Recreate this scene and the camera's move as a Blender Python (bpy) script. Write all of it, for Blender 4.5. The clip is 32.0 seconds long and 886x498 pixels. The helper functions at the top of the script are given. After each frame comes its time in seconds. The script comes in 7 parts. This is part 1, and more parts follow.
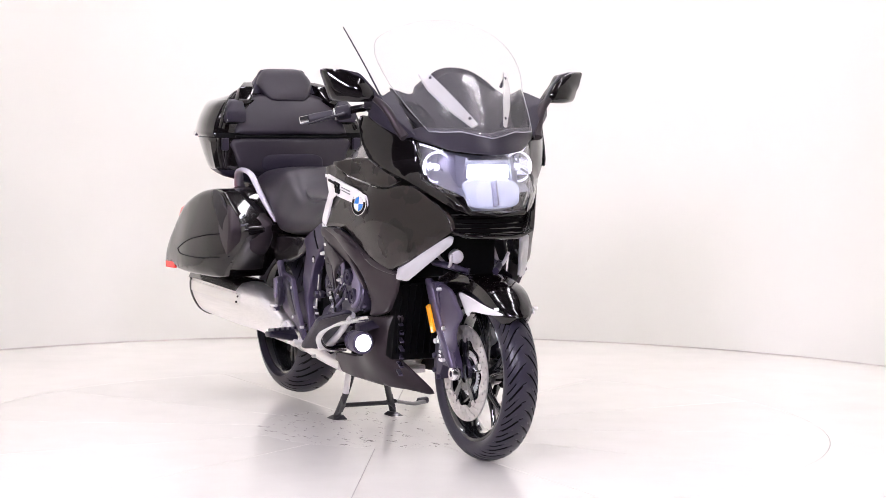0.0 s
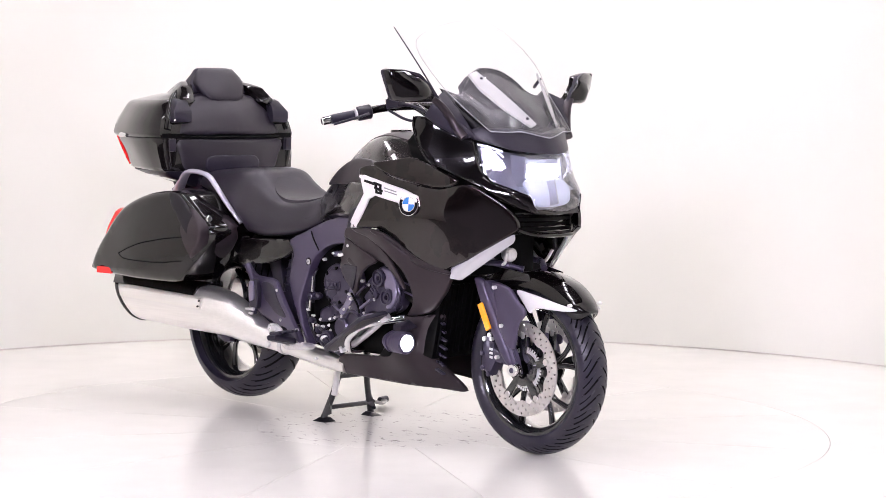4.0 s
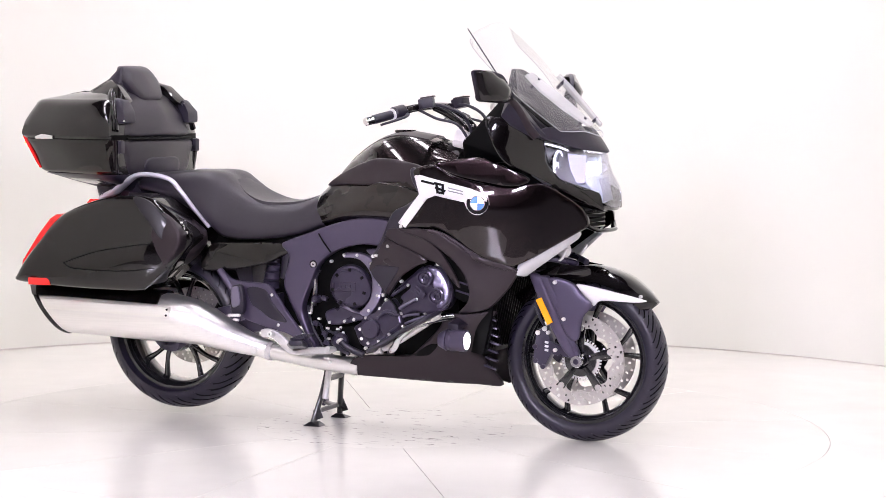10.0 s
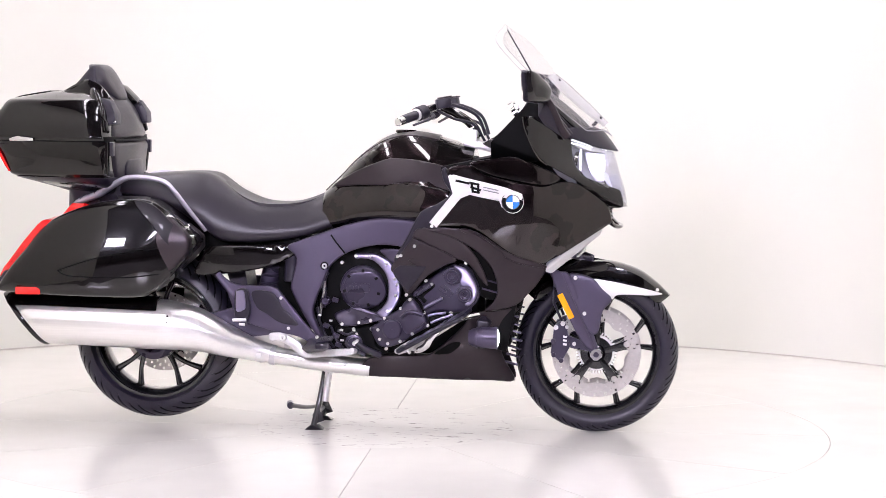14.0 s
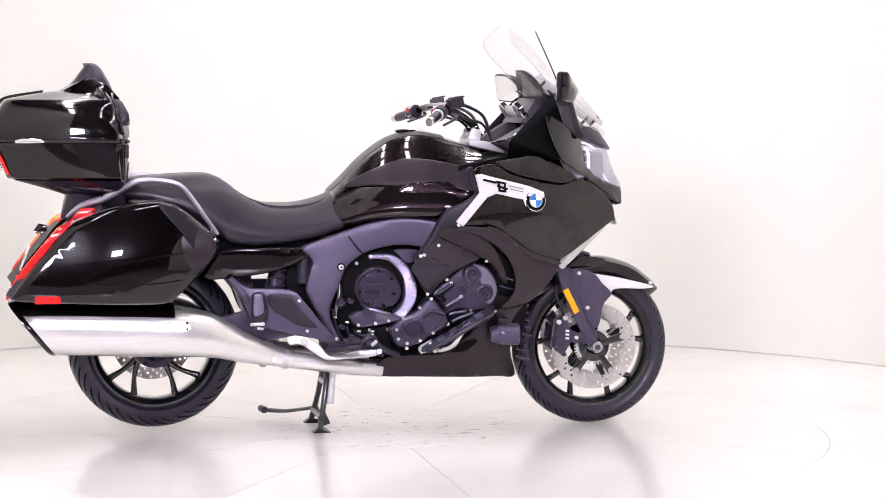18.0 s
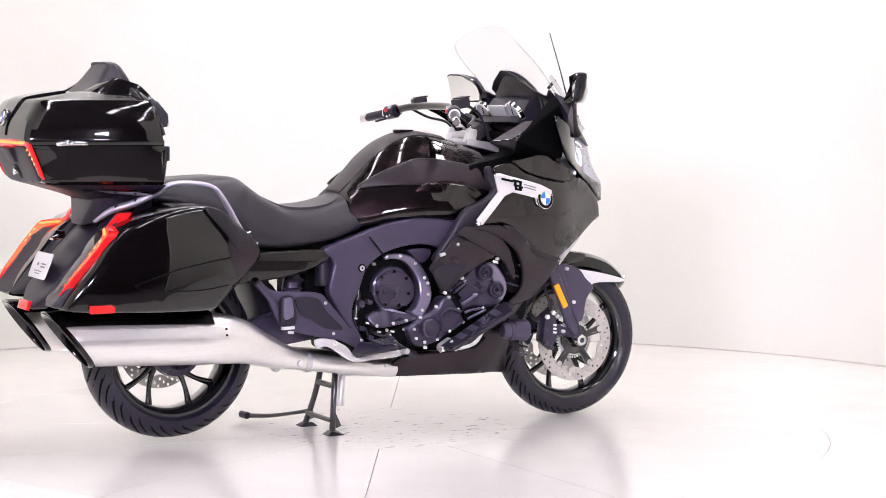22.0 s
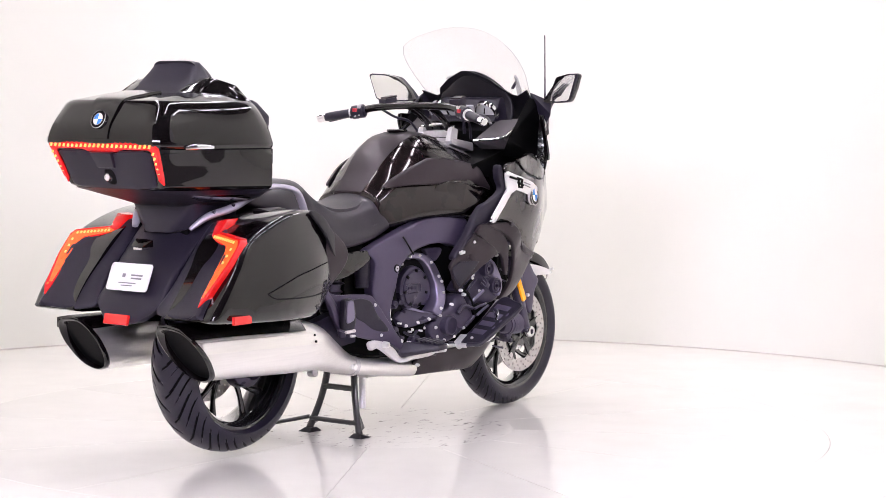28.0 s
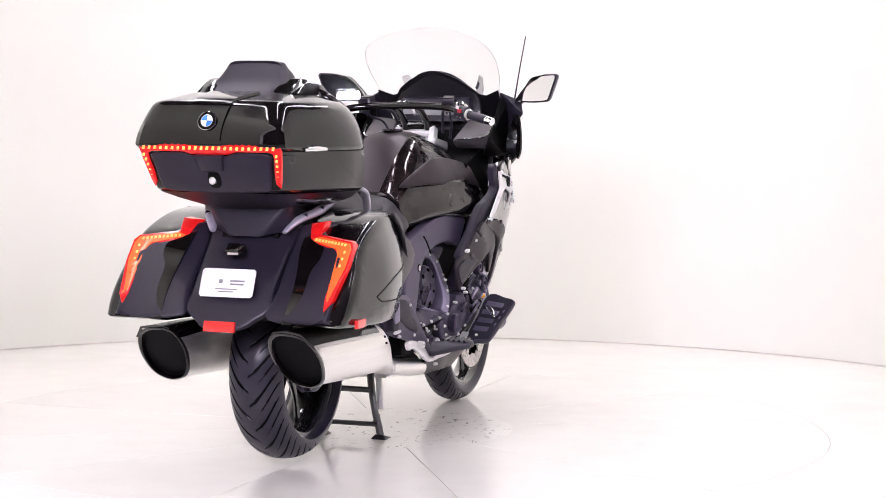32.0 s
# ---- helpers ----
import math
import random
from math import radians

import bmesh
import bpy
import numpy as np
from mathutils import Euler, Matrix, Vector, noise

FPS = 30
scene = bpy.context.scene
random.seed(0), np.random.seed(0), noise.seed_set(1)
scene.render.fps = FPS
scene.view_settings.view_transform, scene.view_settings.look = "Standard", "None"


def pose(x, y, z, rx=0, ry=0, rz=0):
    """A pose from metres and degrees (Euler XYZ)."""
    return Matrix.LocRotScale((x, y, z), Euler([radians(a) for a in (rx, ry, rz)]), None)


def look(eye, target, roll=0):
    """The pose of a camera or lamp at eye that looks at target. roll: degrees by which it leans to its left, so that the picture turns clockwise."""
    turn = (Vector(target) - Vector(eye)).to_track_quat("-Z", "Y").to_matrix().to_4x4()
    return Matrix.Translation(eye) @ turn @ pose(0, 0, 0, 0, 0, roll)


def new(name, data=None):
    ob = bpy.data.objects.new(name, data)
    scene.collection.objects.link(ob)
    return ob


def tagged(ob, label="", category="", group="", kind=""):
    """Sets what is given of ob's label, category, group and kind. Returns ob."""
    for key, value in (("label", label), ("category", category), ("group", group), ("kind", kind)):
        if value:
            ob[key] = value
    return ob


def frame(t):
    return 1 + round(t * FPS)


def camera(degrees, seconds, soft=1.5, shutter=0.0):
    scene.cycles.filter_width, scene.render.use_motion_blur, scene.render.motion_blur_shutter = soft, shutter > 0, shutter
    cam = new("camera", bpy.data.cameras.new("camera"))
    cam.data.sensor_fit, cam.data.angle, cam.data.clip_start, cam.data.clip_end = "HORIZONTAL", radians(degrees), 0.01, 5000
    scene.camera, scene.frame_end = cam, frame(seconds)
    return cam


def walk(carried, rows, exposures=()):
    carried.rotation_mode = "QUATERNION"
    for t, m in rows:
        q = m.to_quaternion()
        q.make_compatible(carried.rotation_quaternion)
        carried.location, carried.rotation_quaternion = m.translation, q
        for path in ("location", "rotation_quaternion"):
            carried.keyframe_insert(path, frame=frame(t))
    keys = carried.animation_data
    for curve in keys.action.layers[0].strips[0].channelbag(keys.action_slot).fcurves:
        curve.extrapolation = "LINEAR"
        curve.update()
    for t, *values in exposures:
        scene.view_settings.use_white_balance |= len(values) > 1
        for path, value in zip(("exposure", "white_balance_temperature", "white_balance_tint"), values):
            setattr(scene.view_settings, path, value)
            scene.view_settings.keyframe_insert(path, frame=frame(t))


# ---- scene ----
from mathutils.bvhtree import BVHTree
from mathutils.geometry import delaunay_2d_cdt

# camera: it stands still outside the round booth
cam = camera(23.847, 32.0, soft=0.6)
EYE = Vector((0.0, -7.7526, 1.2246))
PAN, TILT = radians(1.5494), radians(-4.1222)
AIM = EYE + Vector((math.sin(PAN) * math.cos(TILT), math.cos(PAN) * math.cos(TILT), math.sin(TILT)))
walk(cam, [(0.0, look(EYE, AIM, 0.468)), (32.0, look(EYE, AIM, 0.468))])
scene.view_settings.exposure = 0.0

# world: faint grey fill of the hall behind the camera
world = bpy.data.worlds.new("world")
scene.world = world
world.use_nodes = True
world.node_tree.nodes["Background"].inputs[0].default_value = (0.85, 0.83, 0.9, 1)
world.node_tree.nodes["Background"].inputs[1].default_value = 0.015


# ---------------------------------------------------------------- materials
def material(name, base, rough=0.5, metal=0.0, coat=0.0, var=0.15, scale=30.0, bump=0.0, bump_scale=400.0, glow=0.0,
             glow_colour=None, rough_var=0.1, ior=1.5, grain=(1, 1, 1), spec=0.5):
    """A procedural surface: colour with two scales of variation, uneven gloss and fine relief."""
    m = bpy.data.materials.new(name)
    m.use_nodes = True
    nt = m.node_tree
    b = nt.nodes["Principled BSDF"]
    co = nt.nodes.new("ShaderNodeTexCoord")
    mp = nt.nodes.new("ShaderNodeMapping")
    mp.inputs["Scale"].default_value = grain
    nt.links.new(co.outputs["Object"], mp.inputs["Vector"])
    n1 = nt.nodes.new("ShaderNodeTexNoise")
    n1.inputs["Scale"].default_value, n1.inputs["Detail"].default_value = scale, 6
    n2 = nt.nodes.new("ShaderNodeTexNoise")
    n2.inputs["Scale"].default_value, n2.inputs["Detail"].default_value = scale / 9, 3
    mix = nt.nodes.new("ShaderNodeMath")
    mix.operation = "ADD"
    for n, k in ((n1, 0), (n2, 1)):
        nt.links.new(mp.outputs["Vector"], n.inputs["Vector"])
        nt.links.new(n.outputs["Fac"], mix.inputs[k])
    ramp = nt.nodes.new("ShaderNodeMapRange")
    ramp.inputs["From Min"].default_value, ramp.inputs["From Max"].default_value = 0.6, 1.4
    ramp.inputs["To Min"].default_value, ramp.inputs["To Max"].default_value = 1 - var, 1 + var
    nt.links.new(mix.outputs[0], ramp.inputs["Value"])
    mul = nt.nodes.new("ShaderNodeVectorMath")
    mul.operation = "SCALE"
    mul.inputs[0].default_value = base
    nt.links.new(ramp.outputs["Result"], mul.inputs["Scale"])
    nt.links.new(mul.outputs["Vector"], b.inputs["Base Color"])
    rr = nt.nodes.new("ShaderNodeMapRange")
    rr.inputs["To Min"].default_value, rr.inputs["To Max"].default_value = rough * (1 - rough_var), rough * (1 + rough_var)
    nt.links.new(n2.outputs["Fac"], rr.inputs["Value"])
    nt.links.new(rr.outputs["Result"], b.inputs["Roughness"])
    b.inputs["Metallic"].default_value = metal
    b.inputs["IOR"].default_value = ior
    b.inputs["Specular IOR Level"].default_value = spec
    b.inputs["Coat Weight"].default_value = coat
    b.inputs["Coat Roughness"].default_value = 0.02
    b.inputs["Coat IOR"].default_value = 1.52
    if bump:
        bn = nt.nodes.new("ShaderNodeTexNoise")
        bn.inputs["Scale"].default_value, bn.inputs["Detail"].default_value = bump_scale, 4
        nt.links.new(mp.outputs["Vector"], bn.inputs["Vector"])
        bp = nt.nodes.new("ShaderNodeBump")
        bp.inputs["Strength"].default_value, bp.inputs["Distance"].default_value = bump, 0.002
        nt.links.new(bn.outputs["Fac"], bp.inputs["Height"])
        nt.links.new(bp.outputs["Normal"], b.inputs["Normal"])
    if glow:
        b.inputs["Emission Color"].default_value = (*(glow_colour or base), 1)
        b.inputs["Emission Strength"].default_value = glow
    return m


def clear(name, tint=(0.97, 0.97, 0.98), gloss=0.07, rough=0.02):
    """A thin clear sheet: it lets light through and mirrors a little."""
    m = bpy.data.materials.new(name)
    m.use_nodes = True
    nt = m.node_tree
    nt.nodes.remove(nt.nodes["Principled BSDF"])
    out = nt.nodes["Material Output"]
    tr = nt.nodes.new("ShaderNodeBsdfTransparent")
    tr.inputs[0].default_value = (*tint, 1)
    gl = nt.nodes.new("ShaderNodeBsdfGlossy")
    gl.inputs["Roughness"].default_value = rough
    fr = nt.nodes.new("ShaderNodeLayerWeight")
    fr.inputs["Blend"].default_value = 0.25
    mr = nt.nodes.new("ShaderNodeMapRange")
    mr.inputs["To Min"].default_value, mr.inputs["To Max"].default_value = gloss * 0.5, gloss * 6
    nt.links.new(fr.outputs["Facing"], mr.inputs["Value"])
    mx = nt.nodes.new("ShaderNodeMixShader")
    nt.links.new(mr.outputs["Result"], mx.inputs[0])
    nt.links.new(tr.outputs[0], mx.inputs[1])
    nt.links.new(gl.outputs[0], mx.inputs[2])
    nt.links.new(mx.outputs[0], out.inputs[0])
    return m


GLOSS = material("black_metallic_paint", (0.0160, 0.0106, 0.0112), 0.27, metal=1.0, coat=1.0, var=0.05, scale=90, spec=0.2)
BLACK = material("black_gloss_lacquer", (0.0028, 0.0019, 0.0022), 0.20, coat=1.0, var=0.06, scale=90, spec=0.08)
COWL = material("smoked_cowl_paint", (0.010, 0.0085, 0.012), 0.38, coat=0.15, var=0.08, scale=300, spec=0.3)
SATIN = material("satin_black_paint", (0.034, 0.0255, 0.0305), 0.34, metal=0.5, var=0.06, scale=60, spec=0.5)
# Grey trim, lightened in colour for the light its upturned faces catch.
GREYTRIM = material("lightened_grey_trim", (0.085, 0.076, 0.080), 0.5, var=0.08, scale=150)
PLASTIC = material("textured_black_plastic", (0.0180, 0.0148, 0.0262), 0.36, var=0.15, scale=120, bump=0.1, bump_scale=1400, spec=0.4)
FRAME = material("dark_cast_frame_paint", (0.072, 0.058, 0.104), 0.34, metal=0.45, var=0.05, scale=150, spec=0.8)
ENGINE = material("black_cast_engine_paint", (0.054, 0.045, 0.078), 0.28, metal=0.5, var=0.12, scale=80, bump=0.01, bump_scale=500, spec=0.7)
LEATHER = material("black_seat_vinyl", (0.0175, 0.0138, 0.0215), 0.36, var=0.12, scale=60, bump=0.12, bump_scale=900)
RUBBER = material("tyre_rubber", (0.0160, 0.0135, 0.0262), 0.33, var=0.25, scale=50, bump=0.1, bump_scale=600)
RIM = material("black_wheel_enamel", (0.008, 0.008, 0.010), 0.12, coat=1.0, var=0.1)
STEEL = material("brushed_stainless_steel", (0.93, 0.91, 0.89), 0.30, metal=0.9, var=0.06, scale=40, bump=0.04, bump_scale=300,
                 grain=(0.15, 4, 4))
POLISH = material("polished_steel", (0.96, 0.94, 0.90), 0.32, metal=0.7, var=0.04, scale=40, grain=(0.15, 4, 4))
CHROME = material("chrome", (0.82, 0.82, 0.84), 0.08, metal=1.0, var=0.04)
DISC = material("brake_disc_steel", (0.60, 0.57, 0.55), 0.34, metal=0.7, var=0.1, scale=90, bump=0.05)
SILVER = material("silver_paint", (0.84, 0.82, 0.82), 0.36, metal=0.1, coat=0.5, var=0.04, scale=200)
RAIL = material("satin_aluminium", (0.60, 0.57, 0.66), 0.42, metal=0.55, var=0.06, scale=120)
ALU = material("cast_aluminium", (0.72, 0.70, 0.71), 0.36, metal=0.6, var=0.12, scale=90, bump=0.05)
BOLT = material("zinc_bolt", (0.9, 0.89, 0.88), 0.35, metal=0.45, var=0.08)
# Near black: plastic, and the shade of gaps and recesses put into colour.
DARK = material("black_plastic_and_gap_shade", (0.0016, 0.0015, 0.0018), 0.5, var=0.2, spec=0.1)
# Both reflectors get a slight own glow in place of returned light.
AMBER = material("amber_reflector_glow", (0.9, 0.36, 0.01), 0.2, coat=0.6, var=0.08, scale=300, glow=0.25)
REDLENS = material("red_reflector_glow", (0.75, 0.02, 0.02), 0.18, coat=0.7, var=0.1, scale=300, glow=0.2)
REDLIT = material("lit_tail_light", (0.35, 0.006, 0.008), 0.2, coat=0.6, var=0.5, scale=250, glow=0.5, glow_colour=(1.0, 0.014, 0.015))
LED = material("lit_amber_led", (1.0, 0.35, 0.08), 0.3, glow=1.7, glow_colour=(1.0, 0.20, 0.05))
GLOWBAR = material("lit_orange_light_bar", (0.9, 0.10, 0.02), 0.25, coat=0.5, var=0.3, scale=120, glow=0.95, glow_colour=(1.0, 0.09, 0.02))
WHITE_LED = material("lit_headlight", (0.9, 0.93, 1.0), 0.2, glow=14.0, glow_colour=(0.85, 0.9, 1.0))
FOG_LED = material("lit_fog_lamp", (0.9, 0.93, 1.0), 0.2, glow=14.0, glow_colour=(0.95, 0.95, 1.0))
RING = material("glowing_ring", (0.9, 0.9, 1.0), 0.2, glow=1.3, glow_colour=(0.9, 0.9, 1.0))
LAMP_BOWL = material("lamp_bowl_chrome", (0.42, 0.42, 0.47), 0.28, metal=0.6, var=0.1)
LENS = clear("clear_lamp_lens", (0.93, 0.93, 0.97), 0.09)


def frosted(name, colour, cover, gloss=0.05):
    """A milky sheet: part of the light passes, the rest is scattered, with a faint gloss."""
    m = clear(name, (0.985, 0.985, 0.985), gloss)
    nt = m.node_tree
    out = nt.nodes["Material Output"]
    old = out.inputs[0].links[0].from_socket
    df = nt.nodes.new("ShaderNodeBsdfDiffuse")
    df.inputs[0].default_value = (*colour, 1)
    mx = nt.nodes.new("ShaderNodeMixShader")
    mx.inputs[0].default_value = cover
    nt.links.new(old, mx.inputs[1])
    nt.links.new(df.outputs[0], mx.inputs[2])
    nt.links.new(mx.outputs[0], out.inputs[0])
    return m


SIGNAL = frosted("frosted_signal_lens", (0.8, 0.8, 0.8), 0.6)
# Own glow stands in for headlight light thrown back by the lower reflector.
LAMP_GLOW = material("reflector_bounce_glow", (0.6, 0.62, 0.7), 0.25, metal=0.3, glow=0.45, glow_colour=(0.78, 0.82, 1.0))
# Slight milky cover puts the screen's pale reflected veil into its colour.
CLEAR = frosted("windscreen_acrylic", (0.82, 0.82, 0.84), 0.04, 0.010)
DEFLECT = frosted("milky_deflector", (0.88, 0.88, 0.86), 0.40, 0.05)
EDGE = material("screen_edge_acrylic", (0.36, 0.355, 0.36), 0.3, var=0.05)
WHITE = material("white_enamel", (0.86, 0.86, 0.86), 0.3, var=0.04)
BLUE = material("blue_enamel", (0.05, 0.25, 0.7), 0.25, var=0.05, coat=0.5)
GREY = material("grey_ink", (0.25, 0.24, 0.26), 0.5, var=0.1)
RED = material("red_switch", (0.6, 0.03, 0.05), 0.4, var=0.08)
MIRROR = material("mirror_glass", (0.9, 0.9, 0.9), 0.02, metal=1.0, var=0.01)
DIAL = material("dial_face", (0.5, 0.5, 0.52), 0.35, var=0.06, coat=0.8)
WALL = material("white_wall_paint", (0.80, 0.795, 0.735), 0.75, var=0.02, scale=3, bump=0.05, bump_scale=60)
CEIL = material("ceiling_paint", (0.035, 0.034, 0.036), 0.8, var=0.03, scale=3)
HALL = material("hall_grey_paint", (0.17, 0.155, 0.15), 0.8, var=0.1, scale=2)
FRONT_LIT = material("luminous_front_panel", (0.9, 0.9, 0.95), 0.5, glow=112.0, glow_colour=(0.87, 0.80, 1.0))
PANEL_LIT = material("luminous_panel", (0.9, 0.9, 0.95), 0.5, glow=25.8, glow_colour=(0.96, 0.90, 0.985))
TRIM = material("base_joint", (0.62, 0.58, 0.55), 0.7, var=0.3, scale=12)


def floor_paint(name, scuffed):
    """White glossy floor paint with faint tinting, dust and, where scuffed, dark tyre marks."""
    m = material(name, (0.85, 0.832, 0.775), 0.17, var=0.05, scale=5, bump=0.02, bump_scale=25, rough_var=0.35)
    nt = m.node_tree
    b = nt.nodes["Principled BSDF"]
    co = nt.nodes["Texture Coordinate"]
    old = b.inputs["Base Color"].links[0].from_socket
    mp = nt.nodes.new("ShaderNodeMapping")
    mp.inputs["Scale"].default_value = (1.0, 2.6, 1.0)
    nt.links.new(co.outputs["Object"], mp.inputs["Vector"])
    n = nt.nodes.new("ShaderNodeTexNoise")
    n.inputs["Scale"].default_value, n.inputs["Detail"].default_value, n.inputs["Roughness"].default_value = 13.0, 9, 0.72
    n.inputs["Distortion"].default_value = 0.8
    nt.links.new(mp.outputs["Vector"], n.inputs["Vector"])
    r = nt.nodes.new("ShaderNodeMapRange")
    r.inputs["From Min"].default_value, r.inputs["From Max"].default_value = (0.585, 0.63) if scuffed else (0.69, 0.74)
    r.inputs["To Max"].default_value = 0.8 if scuffed else 0.5
    nt.links.new(n.outputs["Fac"], r.inputs["Value"])
    mix = nt.nodes.new("ShaderNodeMix")
    mix.data_type = "RGBA"
    mix.inputs[7].default_value = (0.12, 0.10, 0.10, 1)
    nt.links.new(r.outputs["Result"], mix.inputs[0])
    nt.links.new(old, mix.inputs[6])
    nt.links.new(mix.outputs[2], b.inputs["Base Color"])
    return m


STAND = material("black_stand_enamel", (0.010, 0.009, 0.012), 0.3, coat=0.7, var=0.1, scale=60)
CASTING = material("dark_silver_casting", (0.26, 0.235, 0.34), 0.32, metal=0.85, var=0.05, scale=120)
FLOOR = floor_paint("white_floor_paint", False)
SCUFFED = floor_paint("scuffed_floor_paint", True)


# ---------------------------------------------------------------- mesh helpers
def part(name, bm, mat, parent, label=""):
    """Links bm as one mesh object under a thing or part."""
    me = bpy.data.meshes.new(name)
    bmesh.ops.recalc_face_normals(bm, faces=bm.faces)
    bm.to_mesh(me)
    bm.free()
    me.materials.append(mat)
    ob = new(name, me)
    if parent:
        ob.parent = parent
    return tagged(ob, label)


def smooth(bm, angle=35):
    lim = radians(angle)
    for f in bm.faces:
        f.smooth = True
    for e in bm.edges:
        if len(e.link_faces) == 2 and e.calc_face_angle(0) > lim:
            e.smooth = False
    return bm


def curve_points(pts, n=8, closed=False):
    """A smooth line through pts."""
    P = [Vector(p) for p in pts]
    out, m = [], len(P)
    for i in range(m if closed else m - 1):
        a, b, c, d = (P[(i + k) % m] if closed else P[min(max(i + k, 0), m - 1)] for k in (-1, 0, 1, 2))
        for j in range(n):
            t = j / n
            out.append(0.5 * (2 * b + (c - a) * t + (2 * a - 5 * b + 4 * c - d) * t * t + (3 * b - a - 3 * c + d) * t ** 3))
    if not closed:
        out.append(P[-1])
    return out


def skin(rings, caps=True, closed=True, angle=35):
    """Faces between rings of equally many points."""
    bm = bmesh.new()
    R = [[bm.verts.new(p) for p in ring] for ring in rings]
    k = len(R[0])
    for a, b in zip(R, R[1:]):
        for i in range(k if closed else k - 1):
            j = (i + 1) % k
            bm.faces.new((a[i], a[j], b[j], b[i]))
    if caps and closed:
        bm.faces.new(R[0])
        bm.faces.new(R[-1])
    bmesh.ops.recalc_face_normals(bm, faces=bm.faces)
    return smooth(bm, angle)


def tube(path, r, k=12, n=6, flat=1.0, sharp=False):
    """A round or flattened bar along a line; r may be one radius or one per point."""
    P = [Vector(p) for p in path]
    rs = r if isinstance(r, (list, tuple)) else [r] * len(P)
    if sharp or len(P) == 2:
        Q, RQ = P, rs
    else:
        Q = curve_points(P, n)
        RQ = [rs[min(i // n, len(rs) - 2)] * (1 - (i % n) / n) + rs[min(i // n + 1, len(rs) - 1)] * ((i % n) / n) for i in range(len(Q) - 1)] + [rs[-1]]
    rings = []
    for i, p in enumerate(Q):
        d = (Q[min(i + 1, len(Q) - 1)] - Q[max(i - 1, 0)]).normalized()
        ref = Vector((0, 0, 1)) if abs(d.z) < 0.9 else Vector((1, 0, 0))
        s = d.cross(ref).normalized()
        u = s.cross(d)
        rings.append([p + (s * math.cos(a) + u * math.sin(a) * flat) * RQ[i] for a in (2 * math.pi * q / k for q in range(k))])
    return skin(rings, angle=50)


def revolve(profile, centre, axis="y", seg=48, angle=35, close=True):
    """A ring or disc: profile of (radius, place along the axis), turned about an axis through centre."""
    rings = []
    for s in range(seg):
        a = 2 * math.pi * s / seg
        c, q = math.cos(a), math.sin(a)
        if axis == "y":
            rings.append([Vector((centre[0] + r * c, centre[1] + h, centre[2] + r * q)) for r, h in profile])
        elif axis == "x":
            rings.append([Vector((centre[0] + h, centre[1] + r * c, centre[2] + r * q)) for r, h in profile])
        else:
            rings.append([Vector((centre[0] + r * c, centre[1] + r * q, centre[2] + h)) for r, h in profile])
    bm = skin(rings + [rings[0]], caps=False, closed=close, angle=angle)
    bmesh.ops.remove_doubles(bm, verts=bm.verts, dist=1e-6)
    bmesh.ops.recalc_face_normals(bm, faces=bm.faces)
    return smooth(bm, angle)


def rod(a, b, r, k=16, bevel=0.2):
    """A straight round bar with slightly chamfered ends."""
    a, b = Vector(a), Vector(b)
    d = (b - a).normalized()
    e = min(r * bevel, (b - a).length * 0.3)
    ref = Vector((0, 0, 1)) if abs(d.z) < 0.9 else Vector((1, 0, 0))
    s = d.cross(ref).normalized()
    u = s.cross(d)
    rings = [[p + (s * math.cos(q) + u * math.sin(q)) * q2 for q in (2 * math.pi * i / k for i in range(k))]
             for p, q2 in ((a, r - e), (a + d * e, r), (b - d * e, r), (b, r - e))]
    return skin(rings, angle=30)


def block(size, at, rot=(0, 0, 0), bevel=0.004, taper=1.0):
    """A box with bevelled edges; taper shrinks its top."""
    bm = bmesh.new()
    bmesh.ops.create_cube(bm, size=1)
    for v in bm.verts:
        k = taper if v.co.z > 0 else 1
        v.co = Vector((v.co.x * size[0] * k, v.co.y * size[1] * k, v.co.z * size[2]))
    if bevel:
        bmesh.ops.bevel(bm, geom=bm.edges, offset=min(bevel, min(size) * 0.3), segments=2, profile=0.7, affect="EDGES")
    bm.transform(Matrix.Translation(at) @ Euler([radians(a) for a in rot]).to_matrix().to_4x4())
    return smooth(bm, 40)


def spline_surface(ctrl):
    """A smooth height over the plane through a few control places (x, z, height)."""
    c = np.array(ctrl, float)
    X, y, n = c[:, :2], c[:, 2], len(c)

    def kern(d):
        return np.where(d > 1e-9, d * d * np.log(np.maximum(d, 1e-9)), 0)

    if n < 3:
        return lambda q: np.full(len(q), y.mean())
    A = np.zeros((n + 3, n + 3))
    A[:n, :n] = kern(np.linalg.norm(X[:, None] - X[None], axis=2)) + np.eye(n) * 1e-4
    A[:n, n], A[:n, n + 1:], A[n, :n], A[n + 1:, :n] = 1, X, 1, X.T
    w = np.linalg.solve(A, np.r_[y, 0, 0, 0])
    return lambda q: kern(np.linalg.norm(q[:, None] - X[None], axis=2)) @ w[:n] + w[n] + q @ w[n + 1:]


def inside(poly, q):
    x, y, hit = q[0], q[1], False
    for (ax, ay), (bx, by) in zip(poly, np.roll(poly, -1, axis=0)):
        if (ay > y) != (by > y) and x < (bx - ax) * (y - ay) / (by - ay) + ax:
            hit = not hit
    return hit


def rim_distance(poly, q):
    a, b = poly, np.roll(poly, -1, axis=0)
    d = b - a
    t = np.clip(((q - a) * d).sum(1) / np.maximum((d * d).sum(1), 1e-12), 0, 1)
    return np.sqrt((((a + d * t[:, None]) - q) ** 2).sum(1).min())


